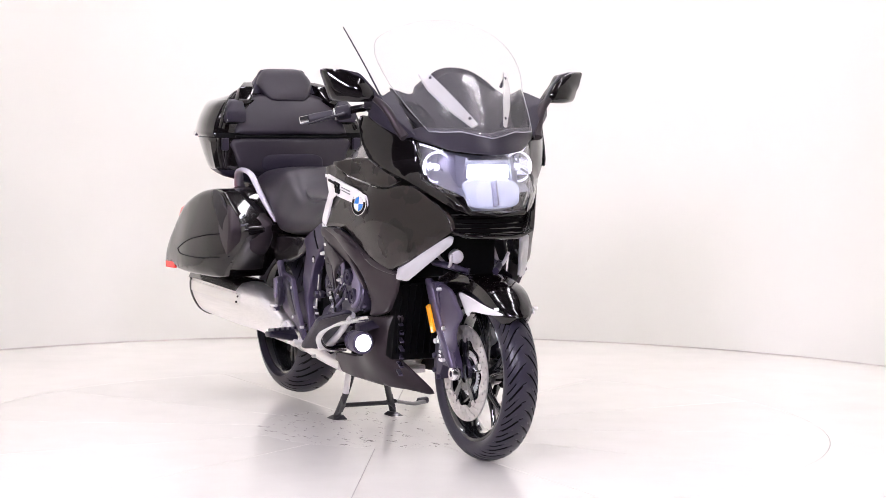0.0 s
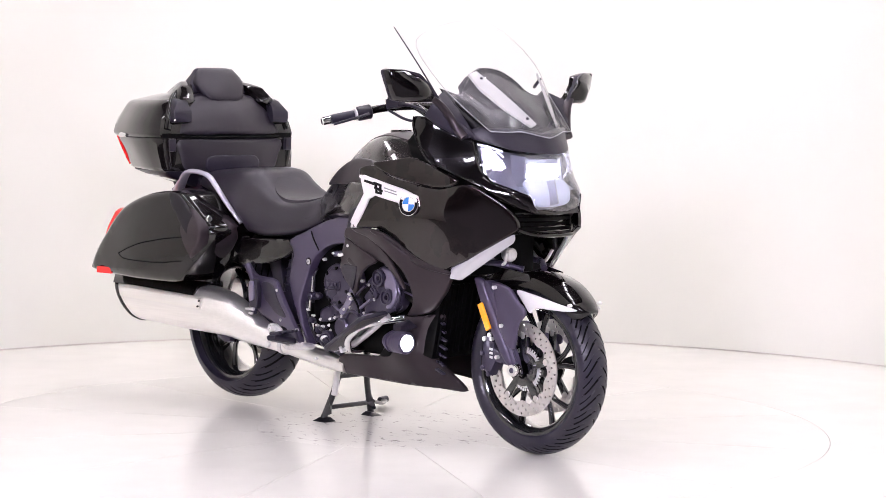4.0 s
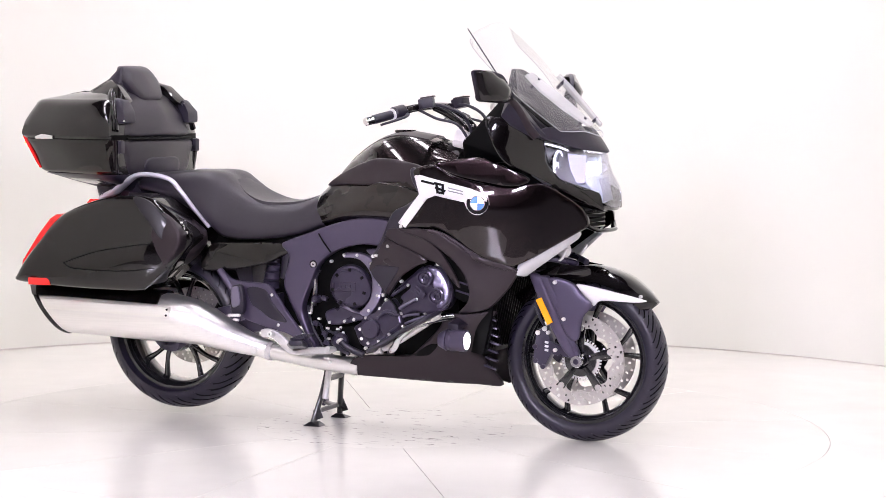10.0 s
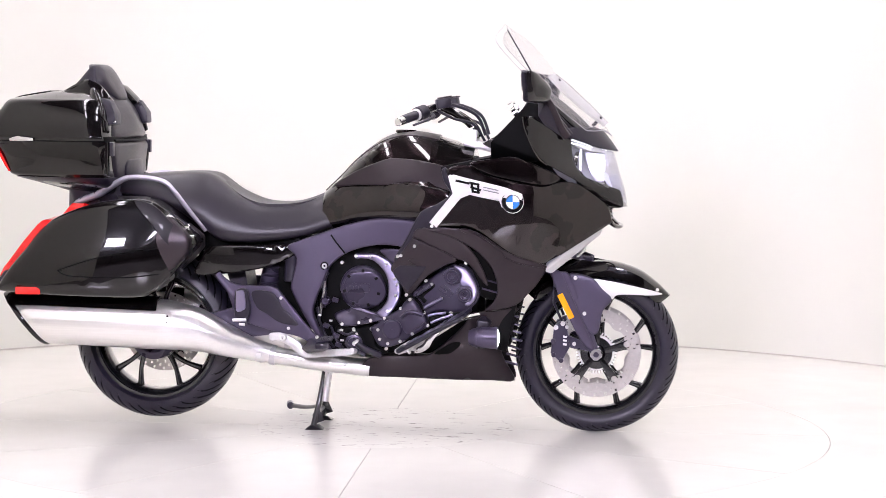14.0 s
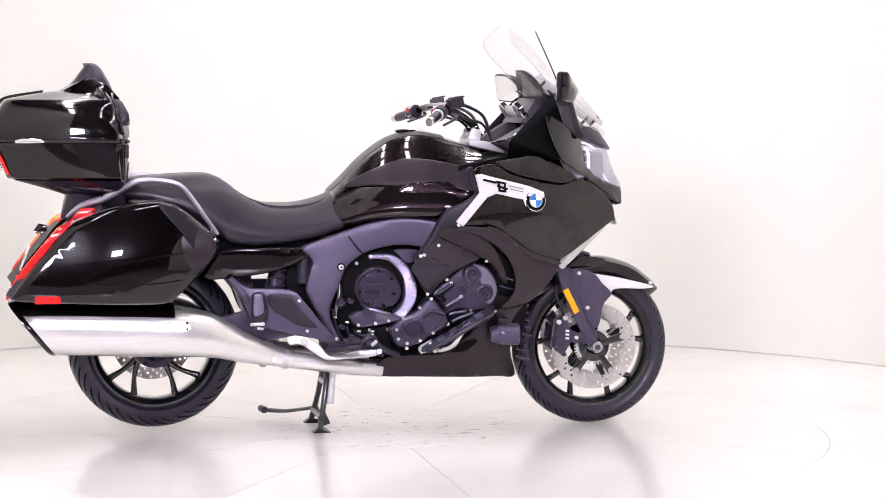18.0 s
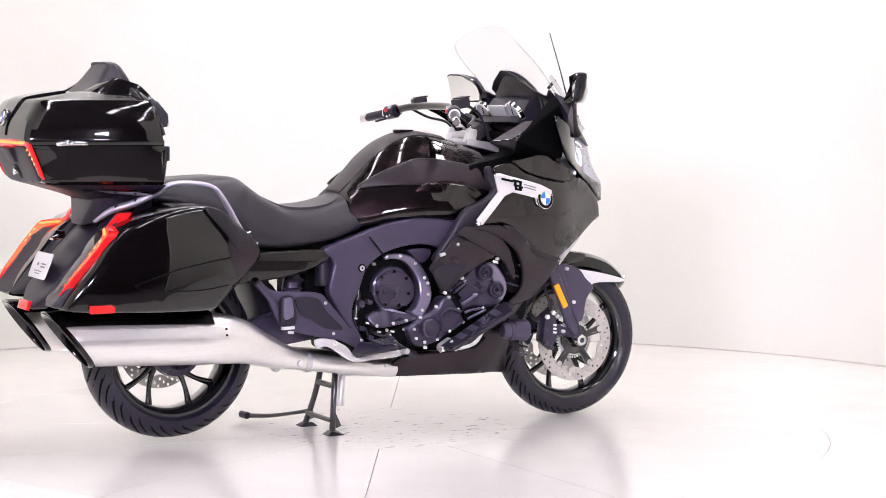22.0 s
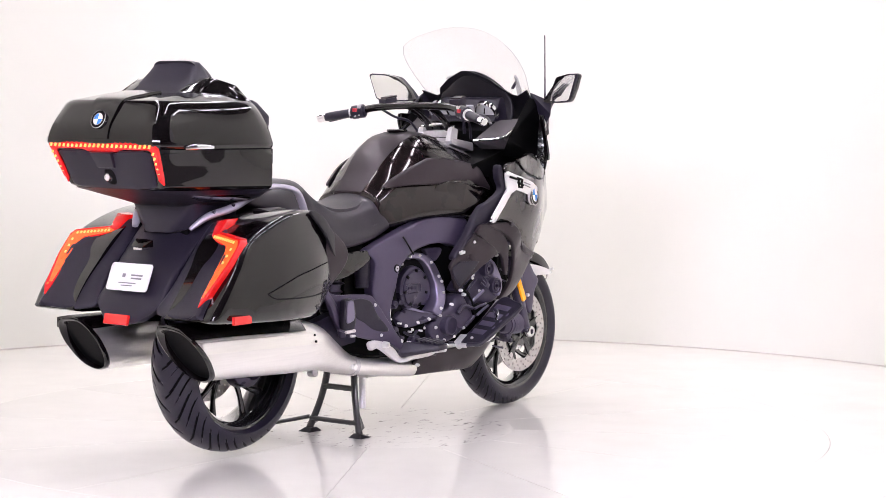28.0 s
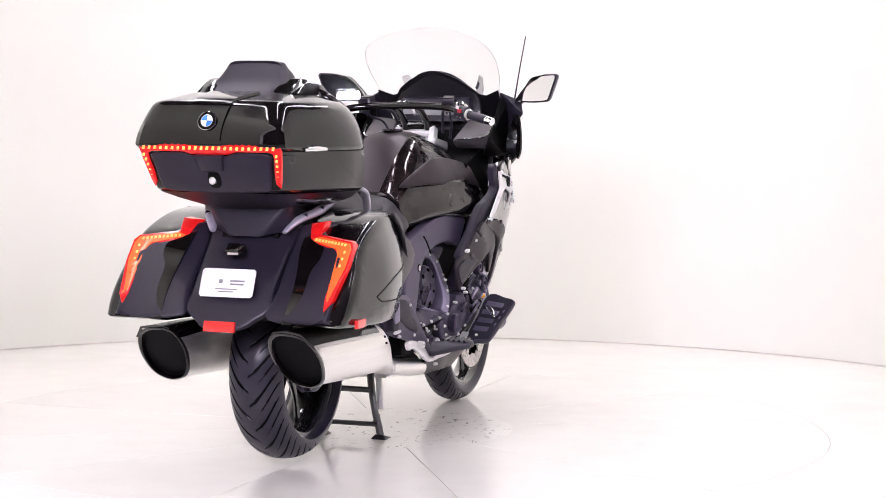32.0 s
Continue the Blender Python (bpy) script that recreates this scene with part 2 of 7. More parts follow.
def shell(outline, ctrl, thick=0.012, rim=0.008, side=-1, step=0.03, lift=0.0, rounded=True, axis="y", facing=1):
    """A curved body panel: its outline seen along an axis, its bulge from control places, a rolled rim and a thickness.
    axis y: outline in (x, z), heights measured outwards to that side. axis x: outline in (y, z), heights are x, facing front or rear."""
    surf = spline_surface(ctrl)
    if axis == "y":
        facing = 1

    def place(q, h):
        return (q[0], side * h, q[1]) if axis == "y" else (h, q[0], q[1]) if axis == "x" else (q[0], q[1], h)

    pts = [Vector((u, v, 0)) for u, v in outline]
    if rounded:
        pts = curve_points(pts, 4, closed=True)
    dense = []
    for a, b in zip(pts, pts[1:] + pts[:1]):
        m = max(1, int((b - a).length / step))
        dense += [a.lerp(b, i / m) for i in range(m)]
    poly = np.array([(p.x, p.y) for p in dense])
    n = len(poly)
    extra = []
    area = 0.5 * sum(poly[i][0] * poly[(i + 1) % n][1] - poly[(i + 1) % n][0] * poly[i][1] for i in range(n))
    sg = 1 if area > 0 else -1
    for inset in ((rim * 0.12, rim * 0.45, rim) if rim else ()):
        for i in range(n):
            d = poly[(i + 1) % n] - poly[i - 1]
            nn = np.array((-d[1], d[0])) * sg / max(np.hypot(*d), 1e-9)
            q = poly[i] + nn * inset
            if inside(poly, q) and rim_distance(poly, q) > inset * 0.85:
                extra.append(q)
    lo, hi = poly.min(0), poly.max(0)
    for gx in np.arange(lo[0] + step / 2, hi[0], step):
        for k, gz in enumerate(np.arange(lo[1] + step / 2, hi[1], step)):
            q = np.array((gx + (step / 2 if k % 2 else 0), gz))
            if inside(poly, q) and rim_distance(poly, q) > max(rim * 1.2, step * 0.3):
                extra.append(q)
    co, _, tri, *_ = delaunay_2d_cdt([Vector(p) for p in poly] + [Vector(q) for q in extra], [], [list(range(n))], 1, 1e-5)
    Q = np.array([(c[0], c[1]) for c in co])
    h0 = surf(Q) + lift * facing
    y = h0.copy()
    if rim:
        for i, q in enumerate(Q):
            d = min(rim_distance(poly, q) / rim, 1)
            y[i] -= facing * rim * (1 - math.sqrt(max(0, 1 - (1 - d) ** 2)))
    bm = bmesh.new()
    top = [bm.verts.new(place(q, h)) for q, h in zip(Q, y)]
    base = h0 - facing * max(thick, rim * 1.2)
    low = [bm.verts.new(place(q, h)) for q, h in zip(Q, base)]
    where = {v: i for i, v in enumerate(top)}
    for t in tri:
        bm.faces.new([top[i] for i in t])
        bm.faces.new([low[i] for i in reversed(t)])
    for e in [e for e in bm.edges if len(e.link_faces) == 1 and e.verts[0] in where]:
        i, j = where[e.verts[0]], where[e.verts[1]]
        bm.faces.new((top[i], top[j], low[j], low[i]))
    bmesh.ops.recalc_face_normals(bm, faces=bm.faces)
    return smooth(bm, 50)


def both(half):
    """A symmetric outline or control net in (y, z[, x]) from its one half."""
    return list(half) + [(-p[0], *p[1:]) for p in reversed(half) if abs(p[0]) > 1e-6]


def flip(pts, s):
    return [(s * p[0], *p[1:]) for p in pts]


def plan_loft(levels, k=32, n=5, m=4, angle=45):
    """A symmetric body of plan slices: at each height a half outline of (x, y) from its rear middle to its front middle."""
    rings = []
    for z, half in levels:
        line = curve_points([Vector((x, y, 0)) for x, y in half], n)
        L = np.r_[0, np.cumsum([(b - a).length for a, b in zip(line, line[1:])])]
        res = []
        for i in range(k + 1):
            s = L[-1] * i / k
            j = max(0, min(len(line) - 2, int(np.searchsorted(L, s)) - 1))
            res.append(line[j].lerp(line[j + 1], min(max((s - L[j]) / max(L[j + 1] - L[j], 1e-9), 0), 1)))
        ring = [Vector((p.x, max(p.y, 0), z)) for p in res]
        rings.append(ring + [Vector((p.x, -p.y, p.z)) for p in reversed(ring[1:-1])])
    return skin(blend_rings(rings, m), angle=angle)


def hull(pts, bevel=0.0):
    """The convex body round a few places."""
    bm = bmesh.new()
    for p in pts:
        bm.verts.new(p)
    r = bmesh.ops.convex_hull(bm, input=bm.verts)
    bmesh.ops.dissolve_limit(bm, angle_limit=radians(2), verts=bm.verts, edges=bm.edges)
    if bevel:
        bmesh.ops.bevel(bm, geom=bm.edges, offset=bevel, segments=2, profile=0.7, affect="EDGES")
    bmesh.ops.recalc_face_normals(bm, faces=bm.faces)
    return smooth(bm, 40)


def merged(meshes):
    """Several small meshes as one."""
    bm = bmesh.new()
    for q in meshes:
        me = bpy.data.meshes.new("piece")
        q.to_mesh(me)
        q.free()
        bm.from_mesh(me)
        bpy.data.meshes.remove(me)
    return bm


def half_loft(sections, k=20, n=5, power=1.0, angle=40):
    """A symmetric body along x: at each x a half outline of (y, z) from the top middle to the bottom middle."""
    rings = []
    for x, half in sections:
        c = [Vector((0, y, z)) for y, z in half]
        line = curve_points(c, n)
        L = [0]
        for a, b in zip(line, line[1:]):
            L.append(L[-1] + (b - a).length)
        res = []
        for i in range(k + 1):
            s = L[-1] * i / k
            j = max(0, min(len(line) - 2, int(np.searchsorted(L, s)) - 1))
            t = (s - L[j]) / max(L[j + 1] - L[j], 1e-9)
            res.append(line[j].lerp(line[j + 1], min(max(t, 0), 1)))
        ring = [Vector((x if not callable(x) else x(p), p.y, p.z)) for p in res]
        ring += [Vector((p.x, -p.y, p.z)) for p in reversed(ring[1:-1])]
        rings.append(ring)
    return rings


def blend_rings(rings, m=4):
    """More rings between the given ones, along smooth lines."""
    cols = [curve_points([r[i] for r in rings], m) for i in range(len(rings[0]))]
    return [[c[j] for c in cols] for j in range(len(cols[0]))]


def settle(p, obs, sink=0.0):
    """The place where a line along y from outside, through p, first meets the given meshes."""
    best = None
    for ob in obs:
        me = ob.data
        tree = TREES.get(ob.name)
        if tree is None:
            tree = TREES[ob.name] = BVHTree.FromPolygons([v.co for v in me.vertices], [tuple(f.vertices) for f in me.polygons])
        hit = tree.ray_cast(Vector((p[0], -1.0, p[2])), Vector((0, 1, 0)))[0]
        if hit is not None and (best is None or hit.y < best):
            best = hit.y
    return Vector((p[0], (best if best is not None else p[1]) + sink, p[2]))


TREES = {}


# ---------------------------------------------------------------- the booth
R_TABLE, R_WALL = 1.63, 2.946


def annulus(r0, r1, z0, z1, a0=0, a1=360, seg=96):
    """A flat ring or a sector of one, with thickness."""
    full = abs(a1 - a0) >= 360
    bm = bmesh.new()
    cols = []
    for s in range(seg + (0 if full else 1)):
        a = radians(a0 + (a1 - a0) * s / seg)
        cols.append([bm.verts.new((r * math.cos(a), r * math.sin(a), z)) for r, z in ((r0, z0), (r1, z0), (r1, z1), (r0, z1))])
    m = len(cols)
    for i in range(m if full else m - 1):
        a, b = cols[i], cols[(i + 1) % m]
        for k in range(4):
            bm.faces.new((a[k], a[(k + 1) % 4], b[(k + 1) % 4], b[k]))
    if not full:
        bm.faces.new(cols[0])
        bm.faces.new(list(reversed(cols[-1])))
    bmesh.ops.recalc_face_normals(bm, faces=bm.faces)
    return smooth(bm, 30)


def cut_at_mouth(bm, keep_back):
    """Keeps the part of the floor behind, or before, the booth's mouth."""
    bmesh.ops.bisect_plane(bm, geom=bm.verts[:] + bm.edges[:] + bm.faces[:], plane_co=(0, -1.78, 0), plane_no=(0, 1, 0), clear_inner=keep_back, clear_outer=not keep_back)
    return bm


floor = part("floor", cut_at_mouth(annulus(R_TABLE + 0.002, 3.1, -0.05, 0.0, seg=160), True), FLOOR, None)
# Unseen grey floor, added to keep reflections in the black panels dark.
mouth_floor = part("floor_mouth", cut_at_mouth(annulus(R_TABLE + 0.002, 3.1, -0.05, -0.001, seg=160), False), HALL, None)
tagged(mouth_floor, "unseen grey floor before the booth, darkened for reflections", "floor", kind="structure")
hall = part("floor_hall", annulus(3.102, 20, -0.05, -0.001, seg=96), HALL, None)
tagged(hall, "plain grey concrete hall floor beyond the booth", "floor", kind="structure")
tagged(floor, "glossy white painted concrete floor round the turntable", "floor", kind="structure")
pit = part("floor_pit", annulus(0.001, R_TABLE + 0.1, -0.12, -0.055), DARK, None)
tagged(pit, "dark pit floor under the turntable", "floor", kind="structure")
wall = part("wall_round", annulus(R_WALL, R_WALL + 0.12, 0.004, 4.2, -58, 240, 132), WALL, None)
tagged(wall, "smooth curved white studio wall", "wall", kind="structure")
base = part("baseboard", annulus(R_WALL - 0.004, R_WALL - 0.0005, 0.0005, 0.006, -58, 240, 132), TRIM, None)
tagged(base, "thin grey joint along the foot of the curved wall", "baseboard", kind="structure")
ceiling = part("ceiling", block((16, 24, 0.2), (0, -6, 4.35), bevel=0), CEIL, None)
tagged(ceiling, "plain dark ceiling", "ceiling", kind="structure")
for nm, sz, at in (("wall_north", (16, 0.2, 4.3), (0, 5.9, 2.12)), ("wall_south", (16, 0.2, 4.3), (0, -17.9, 2.12)),
                   ("wall_east", (0.2, 23.6, 4.3), (7.9, -6, 2.12)), ("wall_west", (0.2, 23.6, 4.3), (-7.9, -6, 2.12))):
    tagged(part(nm, block(sz, at, bevel=0), HALL, None), "plain grey hall wall", "wall", kind="structure")


def ceiling_light(at, size, glow=PANEL_LIT):
    e = new("ceiling_light")
    e.location = at
    part("frame", block((size[0] + 0.06, size[1] + 0.06, 0.08), (0, 0, 0.045), bevel=0.006), ALU, e)
    part("diffuser", block((size[0], size[1], 0.012), (0, 0, -0.002), bevel=0.003), glow, e, "glowing white diffuser")
    for k in (-0.4, 0.4):
        part("hanger", rod((0, size[1] * k, 0.08), (0, size[1] * k, 4.26 - at[2]), 0.006, 8), ALU, e)
    return tagged(e, "glowing white light panel hung from the ceiling", "ceiling light", "studio lights")


for x in (-1.5, 0.0, 1.5):
    for y in (-2.0, -1.0, 0.0, 1.0, 2.0):
        ceiling_light((x, y, 3.8), (0.16, 0.75))



def studio_light(at, aim, size):
    """A square LED panel on a thin stand."""
    e = new("studio_light")
    e.location = (at[0], at[1], 0)
    m = look((0, 0, at[2]), Vector(aim) - Vector((at[0], at[1], 0)))
    for nm, sz, z, mt in (("panel_housing", (size[0] + 0.05, size[1] + 0.05, 0.06), 0.035, DARK), ("diffuser", (size[0], size[1], 0.01), 0.0, FRONT_LIT)):
        q = block(sz, (0, 0, z), bevel=0.004)
        q.transform(m)
        part(nm, q, mt, e)
    part("pole", rod((0, -0.06, 0.3), (0, -0.06, at[2]), 0.014, 12), DARK, e)
    for k in range(3):
        a = radians(90 + 120 * k)
        part("leg", rod((0, -0.06, 0.5), (0.45 * math.cos(a), -0.06 + 0.45 * math.sin(a), 0.012), 0.011, 10), DARK, e)
    return tagged(e, "square lit LED panel on a thin black stand", "studio light", "studio lights")


studio_light((-1.5, -5.6, 2.4), (0, 0, 0.7), (0.9, 0.6))
studio_light((0.9, -6.4, 2.5), (0, 0, 0.7), (0.7, 0.5))


# ---------------------------------------------------------------- the turntable
turntable = new("turntable")
tagged(turntable, "round white painted turntable flush with the floor", "turntable")


def sector_mesh(r0, r1, gap=0.0012, seg=16):
    """One twelfth of the table's ring, with an even gap to its neighbours."""
    bm = bmesh.new()
    cols = []
    for s in range(seg + 1):
        f = s / seg
        col = []
        for r, z in ((r0, -0.05), (r1, -0.05), (r1, 0.0), (r0, 0.0)):
            o = math.asin(gap / r)
            a = radians(1) + o + (math.pi / 6 - 2 * o) * f
            col.append(bm.verts.new((r * math.cos(a), r * math.sin(a), z)))
        cols.append(col)
    for a, b in zip(cols, cols[1:]):
        for k in range(4):
            bm.faces.new((a[k], a[(k + 1) % 4], b[(k + 1) % 4], b[k]))
    bm.faces.new(cols[0])
    bm.faces.new(list(reversed(cols[-1])))
    bmesh.ops.recalc_face_normals(bm, faces=bm.faces)
    return bm


sector = sector_mesh(0.4755, R_TABLE)
first = part("plate", sector, FLOOR, turntable)
for k in range(1, 12):
    p = new("plate", first.data)
    p.parent = turntable
    p.matrix_basis = pose(0, 0, 0, 0, 0, 30 * k)
part("centre_plate", annulus(0.002, 0.4752, -0.05, 0.0), SCUFFED, turntable, "scuffed white centre plate with dark stains")

# ---------------------------------------------------------------- the motorcycle
bike = new("motorcycle")
tagged(bike, "black touring motorcycle with top box on its centre stand", "motorcycle")
SIDES = (-1, 1)

# wheels
FW, RW = (0.782, 0.0, 0.300), (-0.856, 0.0, 0.333)


def tyre_mesh(R, w, rim, pitch, seg=540):
    """A tyre with slanted grooves cut into its round tread; the groove floors take the second material, near black for
    their shade.
    """
    prof = [(rim, -0.36, 0), (rim + 0.010, -0.45, 0)]
    for i in range(17):
        a = radians(-90 + 180 * i / 16)
        prof.append((R - w * 0.36 + w * 0.36 * math.cos(a), 0.5 * math.sin(a), 1))
    prof += [(rim + 0.010, 0.45, 0), (rim, 0.36, 0), (rim - 0.004, 0.3, 0), (rim - 0.004, -0.3, 0)]
    bm = bmesh.new()
    rings, cut = [], set()
    for s in range(seg):
        a = 2 * math.pi * s / seg
        ring = []
        for r, h, tread in prof:
            u = min(abs(h) * 2, 1.0)
            f = (s / seg * pitch + (0.5 if h > 0 else 0)) % 1
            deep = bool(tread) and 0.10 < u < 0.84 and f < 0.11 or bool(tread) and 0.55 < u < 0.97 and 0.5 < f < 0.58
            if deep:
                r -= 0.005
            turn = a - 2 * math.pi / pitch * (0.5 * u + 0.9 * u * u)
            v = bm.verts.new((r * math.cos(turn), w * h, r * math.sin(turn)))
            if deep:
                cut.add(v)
            ring.append(v)
        rings.append(ring)
    k = len(prof)
    for s in range(seg):
        p, q = rings[s], rings[(s + 1) % seg]
        for i in range(k):
            f = bm.faces.new((p[i], p[(i + 1) % k], q[(i + 1) % k], q[i]))
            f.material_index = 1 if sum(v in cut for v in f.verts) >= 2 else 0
    bmesh.ops.recalc_face_normals(bm, faces=bm.faces)
    return smooth(bm, 32)


def disc_mesh(r, y):
    """A thin ring with a scalloped inner edge and three rows of drilled holes."""
    bm = bmesh.new()
    seg = 120
    rows = (0.70, 0.745, 0.80, 0.83, 0.885, 0.915, 0.97, 1.0)
    h = 0.0025
    grid = {}
    for side in (-h, h):
        for i in range(seg):
            a = 2 * math.pi * i / seg
            for k, q in enumerate(rows):
                rr = r * (q + (0.035 * math.cos(a * 10) if k == 0 else 0))
                grid[side, i, k] = bm.verts.new((rr * math.cos(a), y + side, rr * math.sin(a)))
    for i in range(seg):
        j = (i + 1) % seg
        for k in range(len(rows) - 1):
            hole = (k == 1 and i % 5 == 0) or (k == 3 and i % 5 == 2) or (k == 5 and i % 5 == 4)
            if hole:
                for (p, q) in (((i, k), (j, k)), ((j, k), (j, k + 1)), ((j, k + 1), (i, k + 1)), ((i, k + 1), (i, k))):
                    bm.faces.new((grid[(-h, *p)], grid[(-h, *q)], grid[(h, *q)], grid[(h, *p)]))
                continue
            for s in (-h, h):
                bm.faces.new((grid[s, i, k], grid[s, j, k], grid[s, j, k + 1], grid[s, i, k + 1]))
        for k in (0, len(rows) - 1):
            bm.faces.new((grid[-h, i, k], grid[-h, j, k], grid[h, j, k], grid[h, i, k]))
    bmesh.ops.recalc_face_normals(bm, faces=bm.faces)
    return bm


def wheel(centre, R, w, pitch, disc_at, disc_r, name):
    e = new(name)
    e.parent = bike
    e.location = centre
    o = (0, 0, 0)
    rim = 0.230
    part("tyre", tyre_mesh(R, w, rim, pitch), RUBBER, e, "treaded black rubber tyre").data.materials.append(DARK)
    rw = w * 0.38
    part("rim", revolve([(rim + 0.004, -rw), (rim + 0.004, -rw * 0.85), (rim - 0.010, -rw * 0.75), (rim - 0.022, 0), (rim - 0.010, rw * 0.75), (rim + 0.004, rw * 0.85),
                         (rim + 0.004, rw), (rim - 0.008, rw), (rim - 0.020, rw * 0.8), (rim - 0.026, rw * 0.5), (rim - 0.028, 0), (rim - 0.026, -rw * 0.5), (rim - 0.020, -rw * 0.8), (rim - 0.008, -rw)], o, seg=96), RIM, e)
    part("hub", revolve([(0.02, -0.06), (0.042, -0.055), (0.048, -0.02), (0.048, 0.02), (0.042, 0.055), (0.02, 0.06)], o, seg=32), RIM, e)
    for i in range(5):
        for off in (-0.15, 0.15):
            a = 2 * math.pi * i / 5 + 0.25
            pts = [Vector((q * math.cos(a + f), 0, q * math.sin(a + f))) for q, f in ((0.04, -0.25), (0.10, -0.02 + off * 0.6), (0.15, 0.04 + off * 1.1), (rim - 0.024, 0.08 + off * 1.75))]
            part("spoke", tube(pts, [0.016, 0.011, 0.009, 0.013], k=8, n=4), RIM, e)
    for sy in disc_at:
        d = part("brake_disc", disc_mesh(disc_r, sy), DISC, e, "drilled steel brake disc")
        part("carrier", revolve([(disc_r * 0.2, sy - 0.005), (disc_r * 0.36, sy - 0.004), (disc_r * 0.36, sy + 0.004), (disc_r * 0.2, sy + 0.005)], o, seg=32), RIM, d, "black disc carrier")
        for i in range(5):
            a = 2 * math.pi * i / 5 + 0.3
            q = hull([(x, y, z) for x, w2 in ((disc_r * 0.18, 0.010), (disc_r * 0.45, 0.011), (disc_r * 0.74, 0.015)) for y in (-0.005, 0.005) for z in (-w2, w2)], 0.002)
            q.transform(Matrix.Translation((0, sy, 0)) @ Matrix.Rotation(-a, 4, "Y"))
            part("carrier_arm", q, RIM, d)
        for i in range(5):
            a = 2 * math.pi * i / 5 + 0.3
            p = Vector((disc_r * 0.71 * math.cos(a), sy, disc_r * 0.71 * math.sin(a)))
            part("rivet", rod(p - Vector((0, 0.007, 0)), p + Vector((0, 0.007, 0)), 0.012, 12), DISC, d)
    return e


front_wheel = wheel(FW, 0.299, 0.122, 30, (-0.072, 0.072), 0.162, "front_wheel")
rear_wheel = wheel(RW, 0.312, 0.19, 20, (0.085,), 0.150, "rear_wheel")
teeth = [revolve([(0.056, -0.060), (0.066, -0.060), (0.066, -0.057), (0.056, -0.057)], (0, 0, 0), seg=48)]
for i in range(40):
    a = 2 * math.pi * i / 40
    teeth.append(block((0.009, 0.003, 0.0055), (0.069 * math.cos(a), -0.0585, 0.072 * math.sin(a)), rot=(0, -math.degrees(a), 0), bevel=0.0))
part("sensor_ring", merged(teeth), BOLT, front_wheel, "toothed silver sensor ring")
part("axle_nut", revolve([(0.010, -0.128), (0.020, -0.128), (0.023, -0.122), (0.023, -0.10), (0.010, -0.10)], (0, 0, 0), seg=24), CHROME, front_wheel, "chrome axle nut")
part("final_drive", revolve([(0.02, -0.10), (0.06, -0.12), (0.085, -0.10), (0.09, -0.06), (0.05, -0.05), (0.02, -0.05)], (0, 0, 0), seg=32), ENGINE, rear_wheel)

# ---- core: near-black fillers that stop the view, gap shade put into colour
part("engine", block((0.60, 0.34, 0.42), (0.06, 0, 0.50), bevel=0.05), DARK, bike, "near-black core block of the engine")
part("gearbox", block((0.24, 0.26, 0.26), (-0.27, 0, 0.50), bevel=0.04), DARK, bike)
part("under_seat_filler", hull([(-1.15, y, z) for y in (-0.1, 0.1) for z in (0.70, 0.86)] + [(-0.30, y, z) for y in (-0.14, 0.14) for z in (0.62, 0.72)] + [(-0.62, y, 0.66) for y in (-0.12, 0.12)], 0.01), DARK, bike)
part("fairing_filler", hull([(0.22, y, z) for y in (-0.24, 0.24) for z in (0.72, 0.98)] + [(0.62, y, z) for y in (-0.19, 0.19) for z in (0.76, 1.06)] + [(0.76, y, 0.84) for y in (-0.1, 0.1)], 0.01), DARK, bike)
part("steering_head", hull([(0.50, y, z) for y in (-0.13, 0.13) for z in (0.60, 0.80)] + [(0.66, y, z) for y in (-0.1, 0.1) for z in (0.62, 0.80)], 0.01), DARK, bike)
rad = part("radiator", block((0.05, 0.40, 0.28), (0.465, 0, 0.455), rot=(0, 12, 0), bevel=0.008), DARK, bike, "black finned radiator")
for i in range(15):
    part("fin", block((0.010, 0.005, 0.25), (0.493, -0.182 + i * 0.026, 0.455), rot=(0, 12, 0), bevel=0.001), DARK, rad)

# ---- tank
TANK = [(-0.218, [(0, 0.882), (0.07, 0.880), (0.125, 0.86), (0.148, 0.82), (0.145, 0.75), (0.0, 0.74)]),
        (-0.16, [(0, 0.94), (0.075, 0.935), (0.145, 0.895), (0.172, 0.83), (0.168, 0.76), (0.0, 0.74)]),
        (-0.09, [(0, 1.012), (0.085, 1.004), (0.155, 0.94), (0.198, 0.85), (0.195, 0.78), (0.0, 0.75)]),
        (0.0, [(0, 1.076), (0.095, 1.062), (0.170, 0.985), (0.225, 0.88), (0.228, 0.79), (0.0, 0.76)]),
        (0.09, [(0, 1.098), (0.095, 1.082), (0.180, 1.0), (0.245, 0.89), (0.25, 0.79), (0.0, 0.77)]),
        (0.2, [(0, 1.084), (0.095, 1.066), (0.19, 0.995), (0.262, 0.90), (0.27, 0.785), (0.0, 0.77)]),
        (0.33, [(0, 1.045), (0.10, 1.03), (0.19, 0.97), (0.25, 0.90), (0.26, 0.8), (0.0, 0.78)])]
tank = part("tank", skin(blend_rings(half_loft(TANK, 28)), angle=60), GLOSS, bike, "glossy black fuel tank")
cover_rings = []
for x, half in TANK[:-1]:
    (y0, z0), (y1, z1) = half[0], half[1]
    y1 *= 0.92
    cover_rings.append([Vector((x, k * y1, z0 + (z1 - z0) * k * k * 0.85 + h)) for k, h in ((-1.0, -0.006), (-0.97, 0.004), (-0.6, 0.005), (0, 0.005), (0.6, 0.005), (0.97, 0.004), (1.0, -0.006))])
